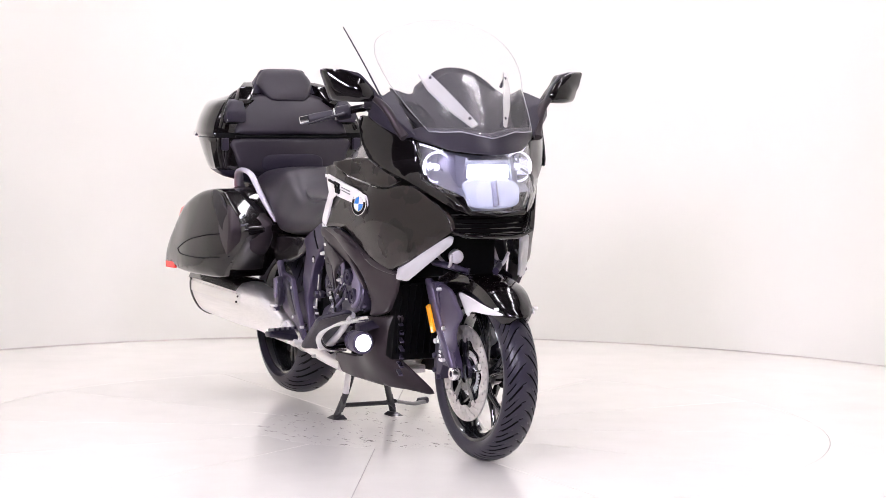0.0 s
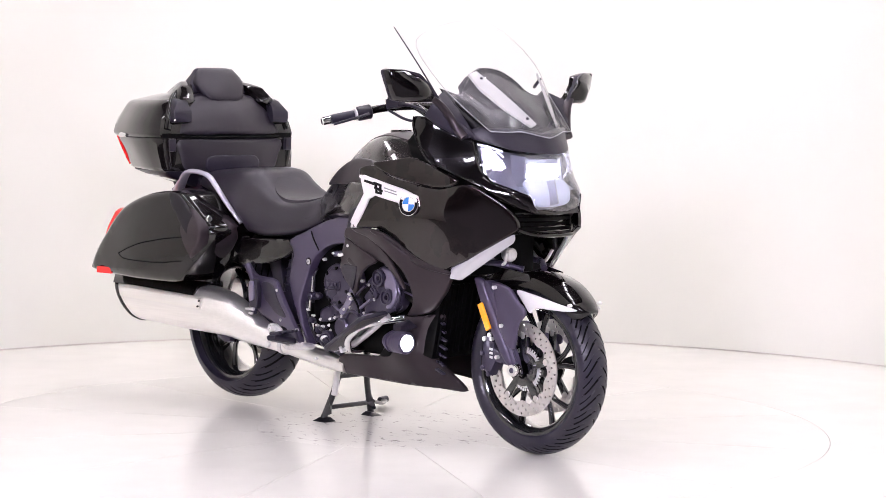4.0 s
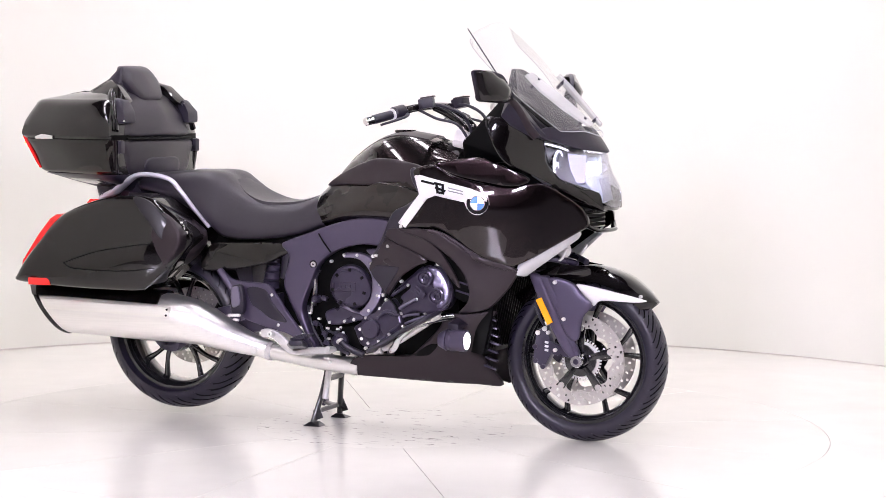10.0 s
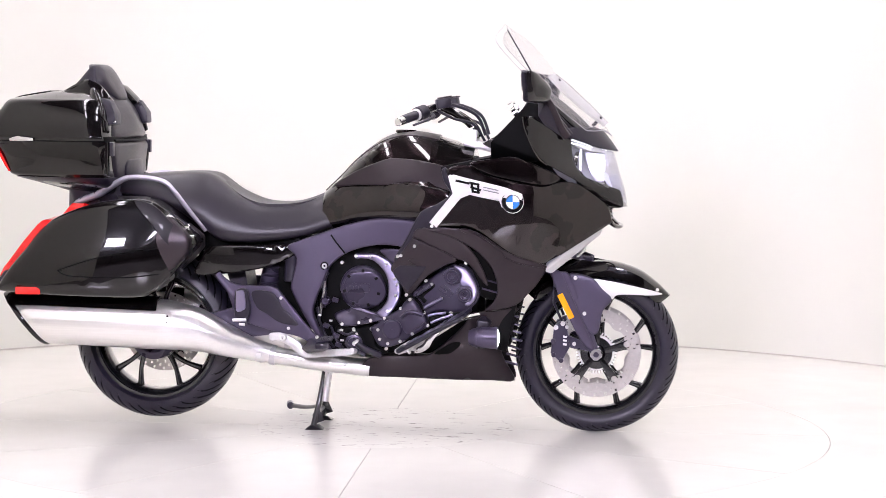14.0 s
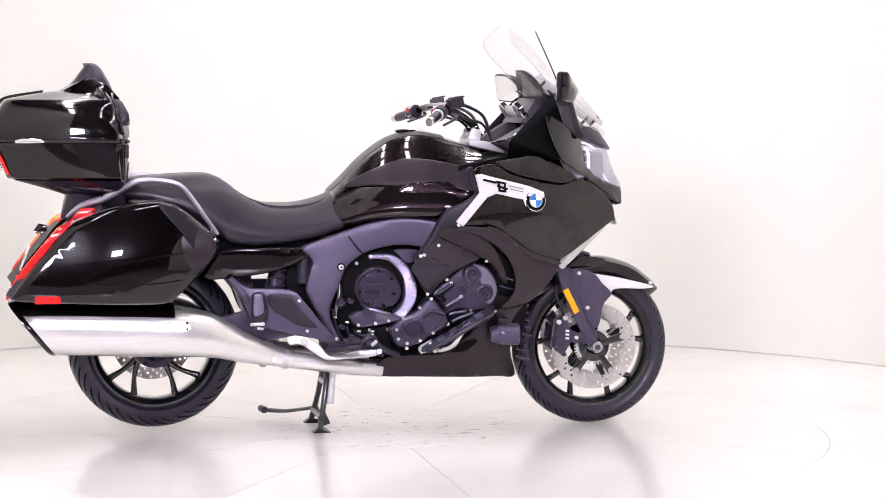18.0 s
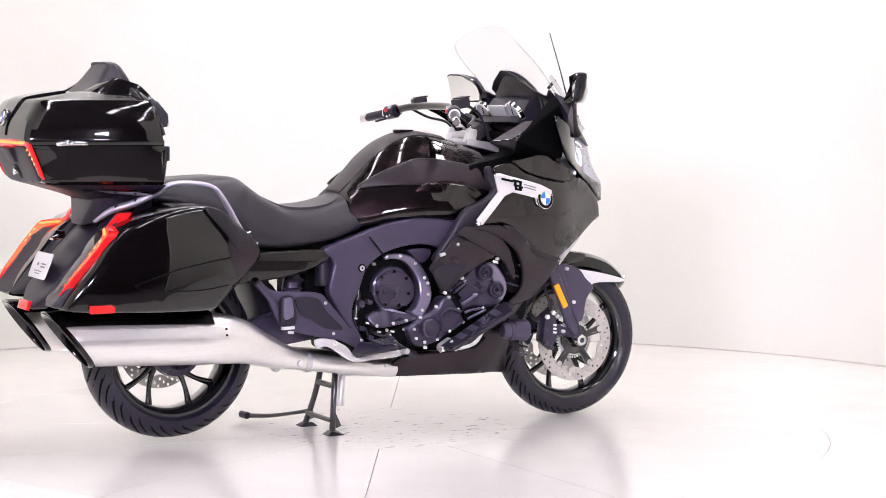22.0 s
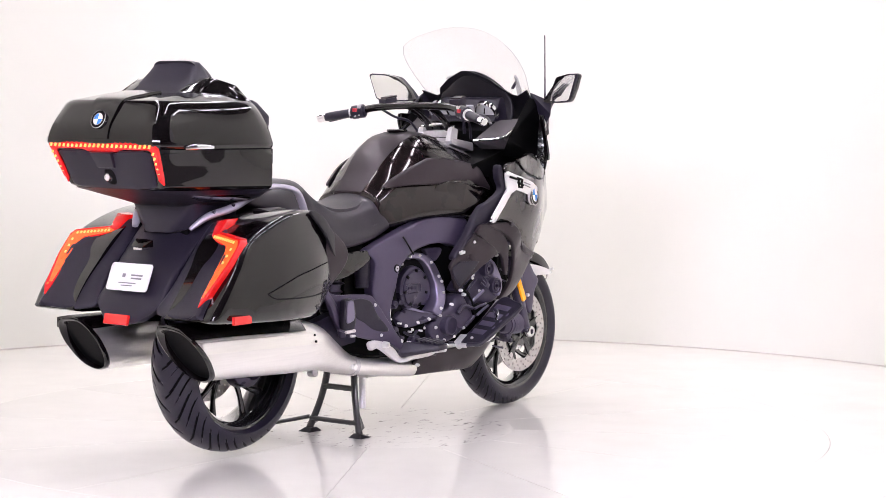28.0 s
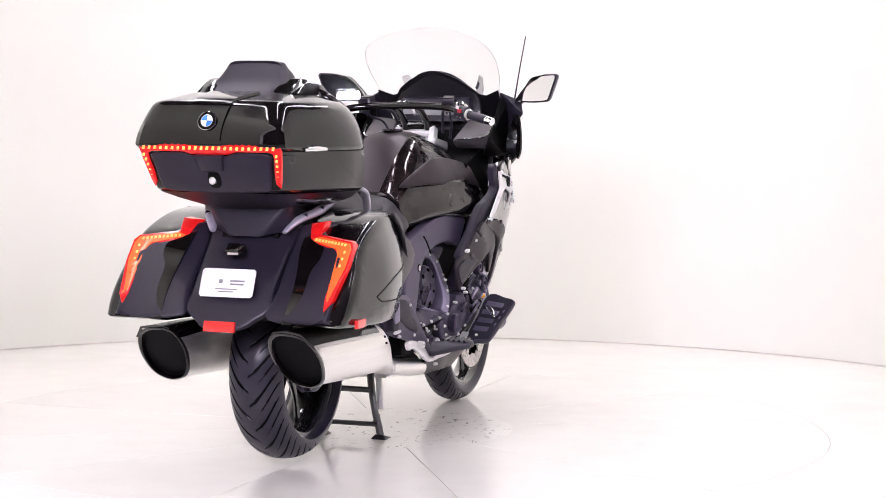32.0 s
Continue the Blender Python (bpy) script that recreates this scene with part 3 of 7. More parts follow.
part("top_cover", skin(blend_rings(cover_rings, 4), angle=40), SATIN, tank, "satin black cover along the tank's top")
part("filler_cap", revolve([(0.001, 0.0), (0.034, 0.0), (0.040, 0.006), (0.038, 0.012), (0.001, 0.014)], (0.07, 0, 1.094), axis="z", seg=40), GLOSS, tank)
for s in SIDES:
    part("side_cover", shell([(-0.181, 0.901), (-0.101, 0.954), (-0.0, 0.996), (0.051, 1.005), (0.141, 0.999), (0.251, 0.973), (0.276, 0.929), (0.291, 0.885), (0.263, 0.893), (0.139, 0.92), (0.099, 0.921), (0.018, 0.91), (-0.082, 0.908)], [(-0.17, 0.889, 0.145), (0.023, 0.985, 0.19), (0.077, 0.993, 0.195), (0.298, 0.956, 0.245), (0.348, 0.86, 0.285), (0.136, 0.901, 0.25), (-0.061, 0.892, 0.205)], 0.012, 0.006, s, lift=0.004), SATIN, tank, "satin dark side cover")
    part("knee_panel", shell([(-0.174, 0.776), (-0.158, 0.817), (0.018, 0.906), (0.108, 0.919), (0.268, 0.885), (0.218, 0.844), (0.168, 0.807), (0.098, 0.806), (0.018, 0.796), (-0.081, 0.782)], [(-0.16, 0.756, 0.165), (-0.06, 0.759, 0.2), (0.048, 0.887, 0.235), (0.147, 0.899, 0.255), (0.325, 0.859, 0.295), (0.216, 0.776, 0.285), (0.05, 0.77, 0.24)], 0.012, 0.006, s, lift=0.003), GLOSS, tank)

# ---- seat
SEAT = [(-0.99, [(0, 0.925), (0.08, 0.922), (0.125, 0.90), (0.13, 0.87), (0, 0.86)]),
        (-0.88, [(0, 0.936), (0.10, 0.932), (0.155, 0.90), (0.16, 0.85), (0, 0.84)]),
        (-0.77, [(0, 0.944), (0.11, 0.938), (0.172, 0.89), (0.18, 0.82), (0, 0.80)]),
        (-0.68, [(0, 0.944), (0.12, 0.938), (0.18, 0.87), (0.19, 0.77), (0, 0.74)]),
        (-0.635, [(0, 0.932), (0.12, 0.930), (0.18, 0.855), (0.192, 0.74), (0, 0.71)]),
        (-0.595, [(0, 0.906), (0.11, 0.906), (0.172, 0.845), (0.194, 0.71), (0, 0.70)]),
        (-0.53, [(0, 0.854), (0.11, 0.862), (0.168, 0.825), (0.194, 0.70), (0, 0.695)]),
        (-0.45, [(0, 0.822), (0.11, 0.830), (0.168, 0.795), (0.188, 0.70), (0, 0.695)]),
        (-0.35, [(0, 0.828), (0.11, 0.830), (0.162, 0.79), (0.18, 0.71), (0, 0.70)]),
        (-0.27, [(0, 0.848), (0.10, 0.844), (0.15, 0.80), (0.172, 0.725), (0, 0.72)]),
        (-0.2, [(0, 0.878), (0.08, 0.872), (0.138, 0.83), (0.165, 0.75), (0, 0.74)]),
        (-0.165, [(0, 0.862), (0.07, 0.85), (0.135, 0.81), (0.158, 0.76), (0, 0.75)])]
seat = part("seat", skin(blend_rings(half_loft(SEAT, 28), 4), angle=60), LEATHER, bike, "black vinyl two-level saddle")
for s in SIDES:
    pts = [(-0.985, 0.128, 0.893), (-0.88, 0.158, 0.885), (-0.77, 0.176, 0.872), (-0.69, 0.185, 0.84), (-0.62, 0.188, 0.80), (-0.52, 0.185, 0.76), (-0.35, 0.174, 0.755), (-0.2, 0.155, 0.79)]
    part("piping", tube([(x, s * (y + 0.002), z) for x, y, z in pts], 0.003, k=6, n=4), LEATHER, seat)

pad_rings = []
for (x, half), w in zip(SEAT[5:11], (0.55, 1.02, 1.18, 1.16, 1.05, 0.7)):
    (y0, z0), (y1, z1) = half[0], half[1]
    y1 = y1 * w
    pad_rings.append([Vector((x, k * y1, z0 + (z1 - z0) * k * k * w * w + h)) for k, h in ((-1.0, -0.010), (-0.96, 0.003), (-0.6, 0.007), (0, 0.008), (0.6, 0.007), (0.96, 0.003), (1.0, -0.010))])
part("rider_pad", skin(blend_rings(pad_rings, 4), angle=50), LEATHER, seat, "raised black pad of the rider's seat")

# ---- top box with backrest
BODY = [(0.872, [(-1.17, 0), (-1.17, 0.10), (-1.13, 0.13), (-1.03, 0.16), (-1.0, 0.15), (-0.995, 0)]),
        (0.900, [(-1.27, 0), (-1.268, 0.15), (-1.22, 0.21), (-1.05, 0.27), (-0.985, 0.25), (-0.98, 0)]),
        (0.930, [(-1.372, 0), (-1.372, 0.18), (-1.36, 0.205), (-1.34, 0.222), (-1.15, 0.29), (-1.02, 0.312), (-0.978, 0.29), (-0.972, 0)]),
        (0.950, [(-1.390, 0), (-1.390, 0.19), (-1.380, 0.212), (-1.36, 0.228), (-1.16, 0.30), (-1.02, 0.322), (-0.977, 0.295), (-0.972, 0)]),
        (1.0, [(-1.412, 0), (-1.412, 0.20), (-1.402, 0.222), (-1.38, 0.238), (-1.18, 0.312), (-1.03, 0.333), (-0.978, 0.30), (-0.97, 0)]),
        (1.056, [(-1.442, 0), (-1.442, 0.215), (-1.43, 0.238), (-1.405, 0.255), (-1.2, 0.322), (-1.04, 0.339), (-0.975, 0.30), (-0.965, 0)])]
LID = [(1.060, [(-1.446, 0), (-1.446, 0.218), (-1.434, 0.24), (-1.41, 0.258), (-1.2, 0.322), (-1.04, 0.339), (-0.98, 0.30), (-0.97, 0)]),
       (1.072, [(-1.462, 0), (-1.458, 0.224), (-1.446, 0.246), (-1.42, 0.264), (-1.2, 0.329), (-1.04, 0.345), (-0.98, 0.30), (-0.97, 0)]),
       (1.088, [(-1.466, 0), (-1.460, 0.224), (-1.448, 0.245), (-1.42, 0.262), (-1.2, 0.327), (-1.04, 0.341), (-0.982, 0.295), (-0.975, 0)]),
       (1.13, [(-1.460, 0), (-1.448, 0.216), (-1.434, 0.240), (-1.40, 0.256), (-1.2, 0.319), (-1.05, 0.332), (-0.99, 0.285), (-0.982, 0)]),
       (1.18, [(-1.432, 0), (-1.416, 0.202), (-1.400, 0.226), (-1.365, 0.245), (-1.2, 0.294), (-1.06, 0.306), (-1.005, 0.26), (-0.995, 0)]),
       (1.203, [(-1.416, 0), (-1.398, 0.190), (-1.380, 0.212), (-1.34, 0.232), (-1.19, 0.270), (-1.06, 0.280), (-1.015, 0.24), (-1.005, 0)]),
       (1.213, [(-1.392, 0), (-1.372, 0.168), (-1.352, 0.190), (-1.31, 0.212), (-1.18, 0.246), (-1.07, 0.256), (-1.025, 0.22), (-1.015, 0)]),
       (1.232, [(-1.27, 0), (-1.262, 0.14), (-1.245, 0.160), (-1.20, 0.178), (-1.13, 0.20), (-1.08, 0.205), (-1.05, 0.17), (-1.045, 0)]),
       (1.238, [(-1.21, 0), (-1.21, 0.11), (-1.20, 0.13), (-1.17, 0.15), (-1.13, 0.165), (-1.09, 0.17), (-1.06, 0.14), (-1.06, 0)])]
box = new("top_box")
box.parent = bike
box.matrix_local = pose(-0.0437, 0.008, 0) @ Matrix.Diagonal((0.955, 1, 1, 1))
tagged(box, "glossy black hard top box with padded backrest")
body = part("body", plan_loft(BODY, angle=35), BLACK, box)
part("seam", plan_loft([(1.045, [(x * 0.994 - 0.006, y * 0.985) for x, y in BODY[-1][1]]), (1.075, [(x * 0.994 - 0.006, y * 0.985) for x, y in BODY[-1][1]])]), DARK, box)
lid = part("lid", plan_loft(LID, angle=28), BLACK, box, "glossy black domed lid")
part("underside", plan_loft([(0.845, [(-1.13, 0), (-1.13, 0.08), (-1.05, 0.12), (-1.0, 0.1), (-0.99, 0)]), (0.874, [(-1.19, 0), (-1.188, 0.12), (-1.13, 0.15), (-1.03, 0.18), (-0.99, 0.17), (-0.985, 0)]), (0.902, [(-1.28, 0), (-1.278, 0.16), (-1.22, 0.215), (-1.05, 0.275), (-0.98, 0.26), (-0.975, 0)]), (0.926, [(-1.365, 0), (-1.365, 0.19), (-1.33, 0.225), (-1.15, 0.288), (-1.0, 0.312), (-0.97, 0.29), (-0.965, 0)])]), PLASTIC, box, "matt black tray under the box")
for s in SIDES:
    part("side_latch", tube([(-1.36, s * 0.281, 1.062), (-1.32, s * 0.296, 1.066), (-1.26, s * 0.312, 1.064)], [0.006, 0.011, 0.006], k=10), CHROME, lid)
    part("hinge", block((0.03, 0.03, 0.05), (-0.972, s * 0.29, 1.03), bevel=0.006), PLASTIC, body)
    part("corner_pillar", tube([(-0.99, s * 0.292, 0.935), (-0.985, s * 0.303, 1.0), (-0.985, s * 0.306, 1.056)], 0.016, k=12), BLACK, body)
    part("brow", tube([(-1.10, s * 0.12, 1.238), (-1.07, s * 0.17, 1.245), (-1.045, s * 0.225, 1.218), (-1.01, s * 0.27, 1.165), (-0.985, s * 0.30, 1.09)], [0.008, 0.016, 0.020, 0.020, 0.014], k=14), BLACK, lid)
    part("spoiler", hull([(x, s * y, z) for x, y, z in ((-1.225, 0.100, 1.228), (-1.205, 0.175, 1.220), (-1.16, 0.105, 1.262), (-1.15, 0.16, 1.260), (-1.105, 0.120, 1.286), (-1.09, 0.165, 1.283), (-1.045, 0.135, 1.266), (-1.03, 0.205, 1.262), (-0.985, 0.225, 1.214), (-0.98, 0.17, 1.20), (-0.99, 0.262, 1.17), (-1.12, 0.225, 1.205))], 0.012), BLACK, lid, "glossy black hump beside the headrest")
    pod = part("armrest_pod", hull([(-0.985 + dx, s * (0.238 + dy), z) for dx, dy, z in ((-0.01, -0.035, 1.115), (0.036, -0.035, 1.12), (-0.01, 0.055, 1.115), (0.034, 0.045, 1.12), (-0.03, -0.032, 1.215), (0.008, -0.03, 1.205), (-0.03, 0.022, 1.215), (0.004, 0.018, 1.205), (0.03, 0.05, 1.16), (0.033, -0.035, 1.16))], 0.010), PLASTIC, box)
    part("clip", block((0.034, 0.078, 0.008), (-0.970, s * 0.246, 1.128), bevel=0.003), CHROME, pod)
top_pad = both([(0, 1.068), (0.12, 1.066), (0.235, 1.068), (0.25, 1.085), (0.235, 1.13), (0.21, 1.18), (0.16, 1.222), (0.08, 1.238), (0, 1.24)])
pads = part("backrest", shell(top_pad, both([(0, 1.068, -0.938), (0.24, 1.07, -0.962), (0, 1.14, -0.948), (0.2, 1.18, -1.0), (0, 1.2, -0.985), (0, 1.24, -1.035)]), 0.06, 0.022, axis="x", facing=1), LEATHER, box, "black padded backrest")
part("lower_pad", shell(both([(0, 0.91), (0.15, 0.905), (0.225, 0.93), (0.25, 0.99), (0.252, 1.052), (0, 1.056)]), both([(0, 0.91, -0.955), (0.22, 0.93, -0.965), (0, 1.0, -0.945), (0.25, 1.05, -0.960), (0, 1.055, -0.940)]), 0.04, 0.018, axis="x", facing=1), LEATHER, pads)
part("inset", shell(both([(0, 0.918), (0.11, 0.92), (0.135, 0.95), (0.11, 0.985), (0, 0.988)]), both([(0, 0.91, -0.955), (0.22, 0.93, -0.965), (0, 1.0, -0.945), (0.25, 1.05, -0.960)]), 0.02, 0.008, axis="x", facing=1, lift=0.006), PLASTIC, pads)
part("piping", tube([(-0.965, -0.245, 1.060), (-0.948, -0.12, 1.060), (-0.944, 0, 1.060), (-0.948, 0.12, 1.060), (-0.965, 0.245, 1.060)], 0.005, k=8), DARK, pads)
part("headrest", shell(both([(0, 1.204), (0.05, 1.204), (0.085, 1.215), (0.112, 1.255), (0.118, 1.285), (0.098, 1.318), (0.07, 1.336), (0, 1.338)]), both([(0, 1.205, -0.984), (0, 1.28, -1.020), (0.115, 1.28, -1.034), (0, 1.336, -1.056)]), 0.05, 0.022, axis="x", facing=1), LEATHER, box, "black padded headrest")
part("headrest_base", plan_loft([(1.230, [(-1.20, 0), (-1.20, 0.125), (-1.18, 0.148), (-1.09, 0.165), (-1.06, 0.14), (-1.06, 0)]), (1.244, [(-1.182, 0), (-1.18, 0.115), (-1.16, 0.14), (-1.09, 0.15), (-1.06, 0.13), (-1.06, 0)]),
     (1.27, [(-1.152, 0), (-1.15, 0.10), (-1.135, 0.125), (-1.09, 0.13), (-1.065, 0.12), (-1.06, 0)]), (1.305, [(-1.125, 0), (-1.123, 0.085), (-1.11, 0.105), (-1.09, 0.11), (-1.07, 0.10), (-1.065, 0)]),
     (1.33, [(-1.105, 0), (-1.103, 0.075), (-1.10, 0.088), (-1.09, 0.095), (-1.08, 0.085), (-1.075, 0)]), (1.334, [(-1.10, 0), (-1.10, 0.06), (-1.097, 0.07), (-1.09, 0.08), (-1.083, 0.07), (-1.08, 0)])], angle=50), PLASTIC, box)
strip = []
for x, z, nx, nz, w in ((-1.466, 1.088, -1, 0.1, 0.046), (-1.459, 1.13, -0.96, 0.25, 0.050), (-1.432, 1.18, -0.88, 0.45, 0.057), (-1.414, 1.204, -0.7, 0.7, 0.062), (-1.390, 1.215, -0.3, 0.95, 0.066), (-1.33, 1.226, -0.15, 0.98, 0.074), (-1.26, 1.236, -0.1, 0.99, 0.085)):
    c = Vector((x, 0, z))
    n = Vector((nx, 0, nz)).normalized()
    strip.append([c + n * h + Vector((0, y, 0)) for y, h in ((-w - 0.005, -0.012), (-w, 0.004), (0, 0.005), (w, 0.004), (w + 0.005, -0.012))])
part("centre_strip", skin(blend_rings(strip, 3), angle=25), BLACK, lid)
# rear of the box: light band, panel, latch, lock, roundel
band_plane = both([(0, 1.088, -1.462), (0.235, 1.088, -1.456), (0, 1.056, -1.447), (0.235, 1.056, -1.440), (0, 0.95, -1.394), (0.2, 0.95, -1.392), (0.225, 0.95, -1.386)])
tail = part("tail_light", shell(both([(0, 1.080), (0.12, 1.080), (0.240, 1.080), (0.241, 1.06), (0.236, 1.03), (0.222, 0.965), (0.215, 0.944), (0.204, 0.958), (0.206, 0.99), (0.213, 1.03), (0.212, 1.048), (0.20, 1.054), (0.09, 1.054), (0.06, 1.046), (0, 1.046)]), band_plane, 0.012, 0.004, axis="x", facing=-1, step=0.02, lift=0.007, rounded=False), REDLIT, body, "lit red tail light band")
for i in range(23):
    y = -0.22 + i * 0.02
    part("led", block((0.004, 0.008, 0.012), (-1.4625 + abs(y) * 0.02, y, 1.066), rot=(0, 25, 0), bevel=0.001), LED, tail)
for s in SIDES:
    for i in range(6):
        part("led", block((0.004, 0.007, 0.009), (-1.447 + 0.0098 * i, s * (0.225 - 0.0025 * i), 1.043 - 0.015 * i), rot=(0, 25, 0), bevel=0.001), LED, tail)
part("rear_panel", shell(both([(0, 1.042), (0.055, 1.042), (0.085, 1.05), (0.198, 1.048), (0.199, 1.02), (0.19, 0.96), (0.175, 0.935), (0.1, 0.928), (0, 0.926)]), band_plane, 0.01, 0.006, axis="x", facing=-1, lift=0.004), PLASTIC, body, "matt black rear panel")
part("latch", hull([(-1.440, y, 1.046) for y in (-0.048, 0.048)] + [(-1.458, y, 1.042) for y in (-0.046, 0.046)] + [(-1.412, y, 0.995) for y in (-0.038, 0.038)] + [(-1.430, y, 0.995) for y in (-0.036, 0.036)], 0.003), PLASTIC, body)
part("lock", revolve([(0.009, -0.006), (0.012, -0.006), (0.013, -0.003), (0.013, 0.008), (0.009, 0.008)], (-1.418, 0, 0.965), axis="x", seg=24), CHROME, body, "chrome lock")
part("key_slot", revolve([(0.001, -0.003), (0.009, -0.003), (0.009, 0.008), (0.001, 0.008)], (-1.418, 0, 0.965), axis="x", seg=20), BOLT, body)
part("lock_surround", shell(both([(0, 0.990), (0.016, 0.988), (0.022, 0.972), (0.020, 0.952), (0.010, 0.942), (0, 0.941)]), band_plane, 0.008, 0.002, axis="x", facing=-1, lift=0.006), DARK, body)


def roundel(at, normal, r, parent):
    """A small round enamel badge: chrome rim, dark ring, quartered blue and white field."""
    n = Vector(normal).normalized()
    m = Matrix.Translation(at) @ n.to_track_quat("Z", "Y").to_matrix().to_4x4()

    def turned(bm):
        bm.transform(m)
        return bm

    b = part("badge", turned(revolve([(r * 0.94, -0.004), (r, -0.003), (r, 0.003), (r * 0.94, 0.004)], (0, 0, 0), axis="z", seg=40)), CHROME, parent, "round enamel badge")
    part("field", turned(revolve([(0.0005, -0.003), (r * 0.95, -0.003), (r * 0.95, 0.002), (0.0005, 0.002)], (0, 0, 0), axis="z", seg=40)), DARK, b)
    for k in range(4):
        seg = [Vector((0, 0, 0))] + [Vector((r * 0.6 * math.cos(radians(90 * k + 9 * i)), r * 0.6 * math.sin(radians(90 * k + 9 * i)), 0)) for i in range(11)]
        q = bmesh.new()
        lo, hi = [q.verts.new(v + Vector((0, 0, 0.002))) for v in seg], [q.verts.new(v + Vector((0, 0, 0.0045))) for v in seg]
        q.faces.new(hi)
        for i in range(len(seg)):
            j = (i + 1) % len(seg)
            q.faces.new((lo[i], lo[j], hi[j], hi[i]))
        part("quarter", turned(q), BLUE if k % 2 else WHITE, b)
    part("ring", turned(revolve([(r * 0.60, 0.002), (r * 0.66, 0.002), (r * 0.66, 0.0045), (r * 0.60, 0.0045)], (0, 0, 0), axis="z", seg=40)), CHROME, b)
    return b


roundel((-1.460, 0, 1.148), (-0.92, 0, 0.38), 0.031, lid)

# ---- tail, side cases, grab rails, plate
tailpiece = part("tailpiece", shell(both([(0, 0.85), (0.12, 0.85), (0.15, 0.80), (0.145, 0.72), (0.14, 0.62), (0.145, 0.56), (0.10, 0.525), (0.06, 0.50), (0, 0.497)]), both([(0, 0.85, -1.09), (0.14, 0.85, -1.06), (0, 0.75, -1.19), (0.145, 0.75, -1.16), (0, 0.62, -1.30), (0.14, 0.62, -1.28), (0, 0.50, -1.365), (0.14, 0.55, -1.33)]), 0.05, 0.012, axis="x", facing=-1), PLASTIC, bike, "matt black tail with plate holder")
part("tail_core", hull([(-1.06, y, z) for y in (-0.15, 0.15) for z in (0.66, 0.86)] + [(-1.27, y, z) for y in (-0.12, 0.12) for z in (0.52, 0.62)] + [(-0.95, y, 0.66) for y in (-0.15, 0.15)], 0.01), PLASTIC, bike)
part("box_bracket", hull([(-1.13, y, 0.80) for y in (-0.13, 0.13)] + [(-0.95, y, 0.80) for y in (-0.13, 0.13)] + [(-1.16, y, 0.90) for y in (-0.15, 0.15)] + [(-0.97, y, 0.90) for y in (-0.15, 0.15)] + [(-1.19, y, 0.78) for y in (-0.05, 0.05)], 0.012), PLASTIC, bike)
plate = part("licence_plate", shell(both([(0, 0.686), (0.085, 0.686), (0.092, 0.679), (0.092, 0.607), (0.085, 0.600), (0, 0.600)]), both([(0, 0.684, -1.300), (0.09, 0.684, -1.300), (0, 0.57, -1.345), (0.09, 0.57, -1.345)]), 0.004, 0.001, axis="x", facing=-1, rounded=False), WHITE, bike, "white dealer plate with grey and red bars")
for y, z, w, h, mt in ((-0.035, 0.650, 0.05, 0.005, GREY), (-0.035, 0.640, 0.045, 0.005, GREY), (0.0, 0.625, 0.075, 0.003, GREY), (0.0, 0.617, 0.05, 0.003, GREY), (0.022, 0.648, 0.012, 0.012, GREY)):
    part("bar", block((0.002, w, h), (-1.302 - (0.684 - z) * 0.395, y, z), rot=(0, 21.5, 0), bevel=0.0005), mt, plate)
part("plate_lamp", hull([(-1.235 + dx, y, z) for dx, y, z in ((0, -0.03, 0.735), (0, 0.03, 0.735), (-0.05, -0.025, 0.738), (-0.05, 0.025, 0.738), (0, -0.03, 0.76), (0, 0.03, 0.76), (-0.03, -0.02, 0.765), (-0.03, 0.02, 0.765))], 0.006), BLACK, bike)
part("lamp_glass", block((0.03, 0.04, 0.008), (-1.262, 0, 0.732), bevel=0.003), CHROME, bike)
part("rear_reflector", block((0.012, 0.105, 0.034), (-1.372, 0, 0.511), rot=(0, 14, 0), bevel=0.003), REDLENS, bike, "red reflector")
